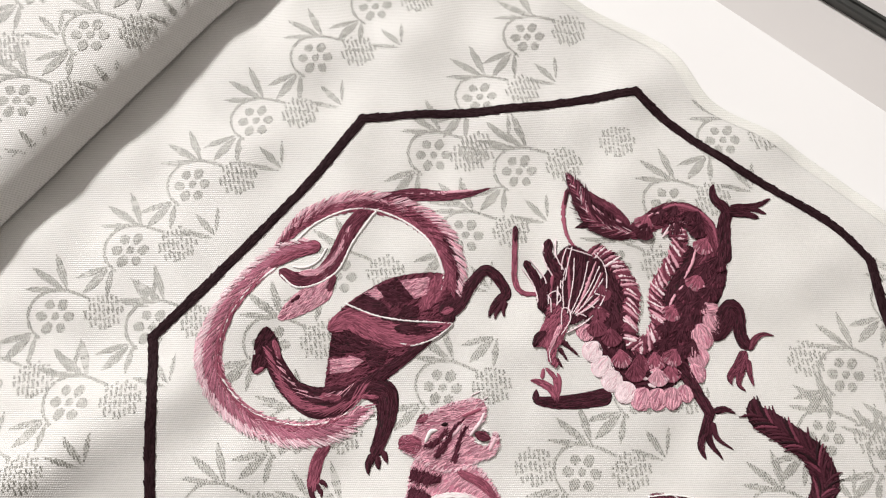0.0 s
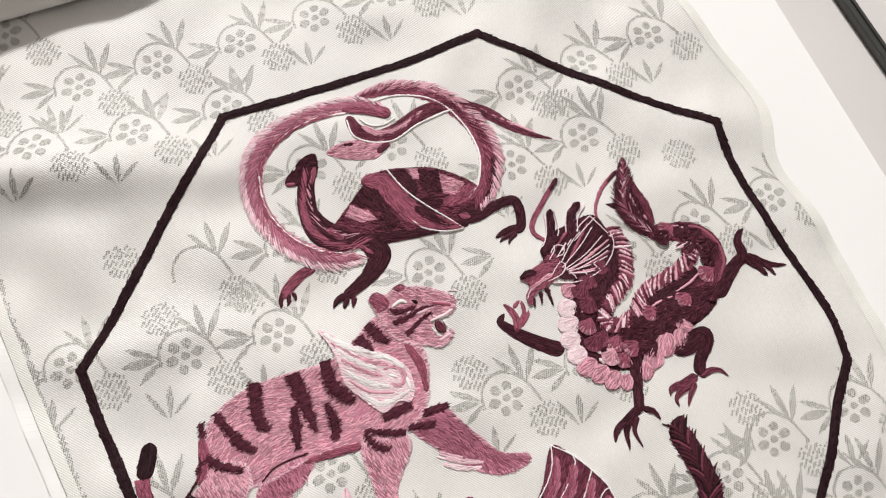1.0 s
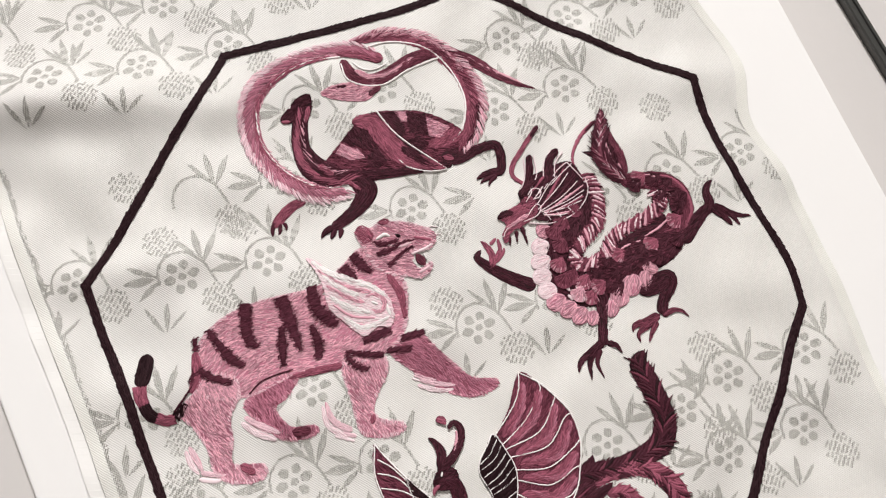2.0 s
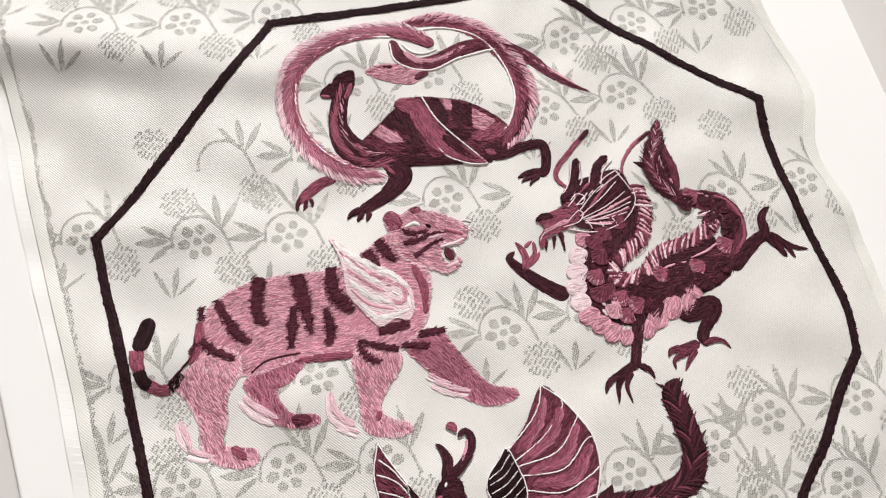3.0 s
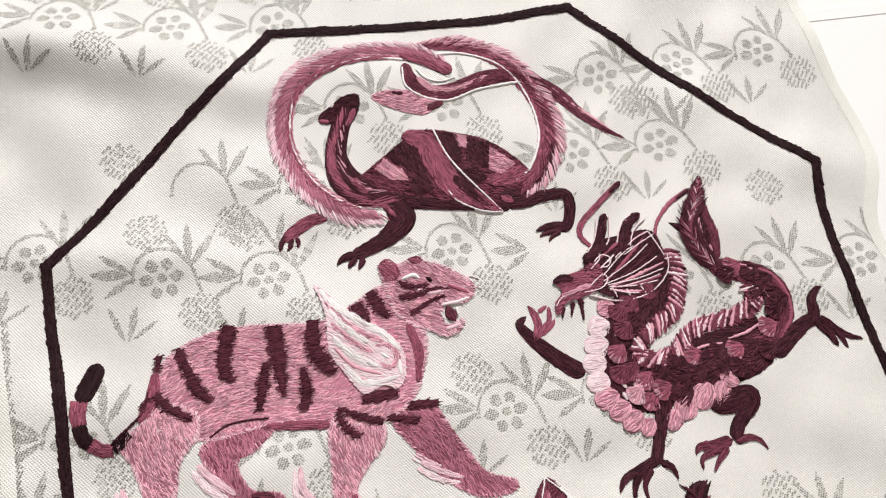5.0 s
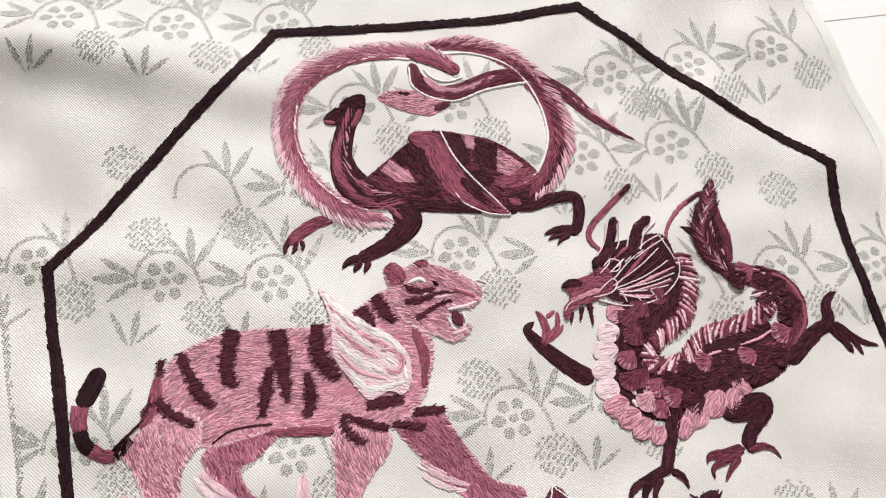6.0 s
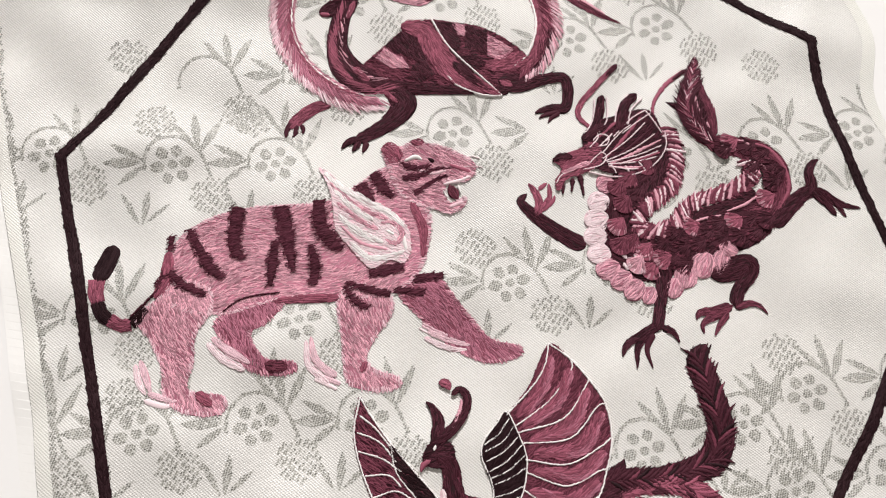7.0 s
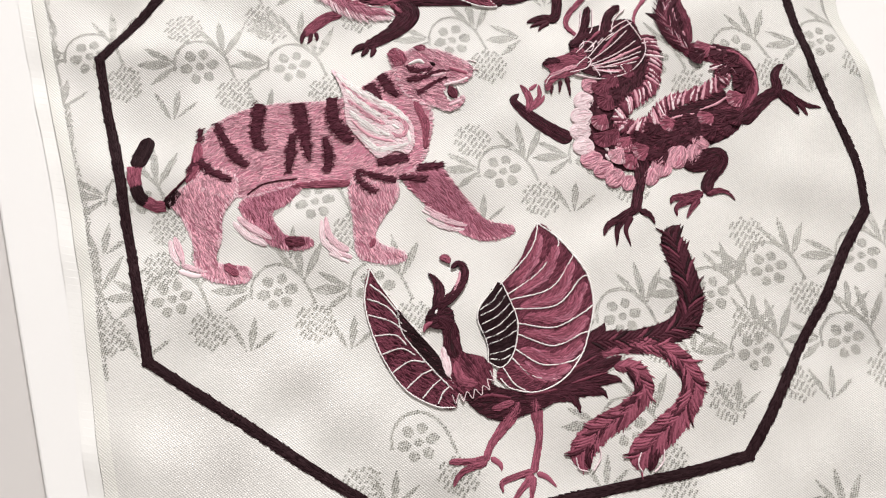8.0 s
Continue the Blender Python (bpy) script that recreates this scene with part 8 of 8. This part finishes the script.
ribbon(phoenix_wing, "feather", ROSE, [(24.7, -65.6, 1.48), (37.6, -64, 2.59), (44.9, -55.9, 1.31)], high=0.5, flare=15)
ribbon(phoenix_wing, "feather_light", MAUVE, [(27.9, -64.0, 0.5), (38.5, -64.7, 1.3), (45.5, -56.4, 0.8)], high=0.6, flare=12)
ribbon(phoenix_wing, "feather", ROSE, [(24.7, -71.2, 1.46), (36.8, -71.6, 2.56), (44.2, -64.5, 1.29)], high=0.5, flare=15)
ribbon(phoenix_wing, "feather_light", MAUVE, [(27.9, -69.6, 0.5), (37.7, -72.3, 1.3), (44.8, -65.0, 0.8)], high=0.6, flare=12)
ribbon(phoenix_wing, "feather", ROSE, [(23.7, -76, 1.45), (34.1, -77.7, 2.17), (41.3, -72.6, 1.1)], high=0.5, flare=15)
ribbon(phoenix_wing, "feather_light", MAUVE, [(26.9, -74.4, 0.5), (35.0, -78.4, 1.3), (41.9, -73.1, 0.8)], high=0.6, flare=12)
patch(phoenix, "inner_wing", BORDER, [(14, -50.5), (17.3, -53.7), (22.3, -62.3), (22.9, -71.5), (19.9, -77.7), (15.6, -76.7), (14, -71.4), (9.7, -64.8), (9.8, -60)], along=75, high=0.6)
phoenix_far_wing = patch(phoenix, "far_wing", PLUM, [(-28.2, -54.5), (-23.9, -59.1), (-16.9, -65.5), (-8.1, -72.4), (-0.7, -78), (5.5, -85.9), (7.6, -93.1), (1.2, -93.9), (-8.5, -90.8), (-17.3, -83.5), (-23.9, -73.7), (-27.9, -64.7)], along=-35, high=0.2)
patch(phoenix_far_wing, "far_wing_dark", BORDER, [(-16.8, -65.9), (-8.1, -72.4), (-0.3, -78.3), (4.6, -84.7), (1.3, -84.6), (-6.2, -79.1), (-13.5, -73.1)], along=-35, high=0.5)
cord(phoenix, "white_line", CREAM, [(14.9, -76.8), (19.9, -77.7), (23, -71.9), (22.6, -62.6), (18.8, -55.7), (14.5, -50.4), (12.2, -54.3), (9.4, -60.1), (9.8, -64.7), (13.9, -71.1), (15.3, -76.7)], 0.58, high=0.75)
cord(phoenix, "white_line", CREAM, [(14.7, -51.3), (20.9, -41.6), (23.6, -34.7), (23.7, -28)], 0.58, high=0.75)
cord(phoenix, "white_line", CREAM, [(17.8, -54), (26.2, -45.1), (31.4, -35.1), (31, -31.2)], 0.58, high=0.75)
cord(phoenix, "white_line", CREAM, [(18.8, -55.7), (31.5, -48.9), (36.6, -38), (36.7, -35.6)], 0.58, high=0.75)
cord(phoenix, "white_line", CREAM, [(20.4, -58.5), (34.2, -54.2), (40.4, -44.2), (43, -42.3)], 0.58, high=0.75)
cord(phoenix, "white_line", CREAM, [(22.2, -62.7), (34.4, -61.7), (42.9, -55.3), (46, -51.8)], 0.58, high=0.75)
cord(phoenix, "white_line", CREAM, [(23.2, -66.2), (35.3, -67.6), (43.8, -61.8), (45.8, -61)], 0.58, high=0.75)
cord(phoenix, "white_line", CREAM, [(23.2, -71.1), (32.6, -74.3), (41.5, -71.6), (44.3, -68.8)], 0.58, high=0.75)
cord(phoenix, "white_line", CREAM, [(22.4, -73.9), (29.6, -78.5), (37.8, -78.2)], 0.58, high=0.75)
cord(phoenix, "white_line", CREAM, [(20.2, -77.6), (24.7, -82.2), (28.6, -83.6)], 0.58, high=0.75)
cord(phoenix, "white_line", CREAM, [(19.9, -81.3), (24, -83.8), (32.2, -83.3), (39.8, -77.8), (44.5, -69.2), (46, -61), (46.2, -51.8), (43, -42.7), (36.7, -36), (30.8, -31.4), (23.7, -28)], 0.58, high=0.75)
cord(phoenix, "white_line", CREAM, [(10.2, -62.8), (14.8, -59), (17.2, -54.1)], 0.58, high=0.75)
cord(phoenix, "white_line", CREAM, [(12.6, -67.9), (17, -64.2), (20.5, -58.8)], 0.58, high=0.75)
cord(phoenix, "white_line", CREAM, [(14.4, -71.3), (18.7, -68.6), (22.6, -65)], 0.58, high=0.75)
cord(phoenix, "white_line", CREAM, [(15.3, -74.5), (19.4, -72.6), (23, -70)], 0.58, high=0.75)
cord(phoenix, "white_line", CREAM, [(11.1, -65.4), (15.7, -61.7), (19, -56.8)], 0.58, high=0.75)
cord(phoenix, "white_line", CREAM, [(13.3, -69.7), (18, -66.5), (21.7, -61.6)], 0.58, high=0.75)
cord(phoenix, "white_line", CREAM, [(15.5, -75.9), (19.5, -75.2), (22.1, -73.2)], 0.58, high=0.75)
cord(phoenix, "white_line", CREAM, [(9.6, -61), (13.1, -57.4), (15.6, -52.1)], 0.58, high=0.75)
cord(phoenix, "white_line", CREAM, [(-28.2, -54.5), (-27.7, -64.6), (-23.8, -73.6), (-16.9, -83.4), (-8.5, -90.8), (1.2, -93.9), (7.6, -93.1)], 0.58, high=0.65)
cord(phoenix, "white_line", CREAM, [(-28.2, -54.5), (-23.9, -59.1), (-16.9, -65.5), (-8.1, -72.4), (-0.7, -78), (5.5, -85.9)], 0.58, high=0.65)
cord(phoenix, "white_line", CREAM, [(-27.1, -59.7), (-21.7, -62.5), (-15.3, -67.8)], 0.58, high=0.65)
cord(phoenix, "white_line", CREAM, [(-26.9, -64.4), (-20, -65.9), (-14.1, -70.4)], 0.58, high=0.65)
cord(phoenix, "white_line", CREAM, [(-25.4, -69.5), (-18.2, -70.3), (-12.1, -72.8)], 0.58, high=0.65)
cord(phoenix, "white_line", CREAM, [(-22.2, -75.8), (-15.5, -74.4), (-11.3, -76.8)], 0.58, high=0.65)
cord(phoenix, "white_line", CREAM, [(-18.5, -81.1), (-12.8, -78.2), (-8, -79.4)], 0.58, high=0.65)
cord(phoenix, "white_line", CREAM, [(-14, -86.1), (-9.4, -81.6), (-4.6, -81)], 0.58, high=0.65)
cord(phoenix, "white_line", CREAM, [(-8.6, -90.1), (-5, -85.3), (-1.8, -82.8)], 0.58, high=0.65)
cord(phoenix, "white_line", CREAM, [(-3.1, -92.3), (-0.8, -88.1), (1.4, -85.3)], 0.58, high=0.65)
cord(phoenix, "white_line", CREAM, [(2, -93.1), (3, -89.1), (4.5, -87)], 0.58, high=0.65)
cord(phoenix, "white_line", CREAM, [(-16.9, -65.5), (-13.5, -73.1), (-6.1, -79.4), (1.3, -84.9), (5.9, -87.7)], 0.58, high=0.65)
phoenix_breast = patch(phoenix, "breast", PLUM, [(0.3, -69.5), (4.4, -69.6), (6.5, -75.1), (12.9, -75.7), (17.1, -78.6), (16.5, -85.6), (10.9, -87.1), (6.4, -89.7), (2.8, -83.2), (0.2, -76)], along=-45, high=0.6)
ribbon(phoenix_breast, "throat", BLUSH, [(0, -75.1, 0.55), (1.8, -79.4, 1.44), (3.9, -84.1, 0.9)], high=0.9)
ribbon(phoenix_breast, "breast_light", ROSE, [(4.8, -78.8, 1.45), (7.6, -84.1, 1.79), (13.1, -84.5, 1.43)], high=0.9)
cord(phoenix, "ruff", BLUSH, [(5.8, -89.5), (7.4, -91.9), (7.9, -88.7), (9.7, -90.9), (10.2, -87.6), (12.4, -89.3), (12.6, -86.4), (15, -87.7), (14.9, -84.8), (17.2, -85.5), (15.9, -82.5), (18.1, -82.4), (16.1, -79.5)], 0.36, high=1.0)
ribbon(phoenix, "neck", DARK, [(-3.1, -66.4, 2.95), (1, -68.4, 2.75), (2.9, -73.6, 2.91), (4.8, -77.9, 3.62)], high=0.7)
phoenix_head = patch(phoenix, "head", DARK, [(-7.1, -68.1), (-6.3, -64.2), (-3.4, -61.7), (0.9, -62.7), (2.1, -67.2), (-1.5, -69.8), (-4.9, -69.9)], along=35, high=0.8)
ribbon(phoenix_head, "beak", ROSE, [(-4.7, -68, 1.1), (-6.5, -69.9, 0.92), (-6.7, -71.8, 0.27)], high=1.0)
ribbon(phoenix_head, "eye", CREAM, [(-4.3, -65.3, 0.55), (-4, -63.7, 0.56)], high=1.1)
ribbon(phoenix_head, "crest", DARK, [(-5.5, -63.6, 1.66), (-0.7, -59.2, 1.68), (2.1, -53.8, 1.5), (2.8, -48.8, 1.33), (0.1, -46.4, 1.14), (-2.1, -48.6, 0.76)], high=1.0)
ribbon(phoenix_head, "crest", DARK, [(-4.7, -62.9, 1.48), (-4.3, -57.1, 1.87), (-7, -53.1, 0.94), (-9.1, -52, 0.28)], high=1.0)
ribbon(phoenix_head, "crest", ROSE, [(-6.5, -45.8, 1.33), (-4.2, -45.5, 1.52), (-2.8, -47.2, 0.76)], high=1.0)
ribbon(phoenix_head, "crest", PINK, [(0, -58.1, 0.56), (1.2, -52.1, 0.57), (1, -49.2, 0.38)], high=1.2)
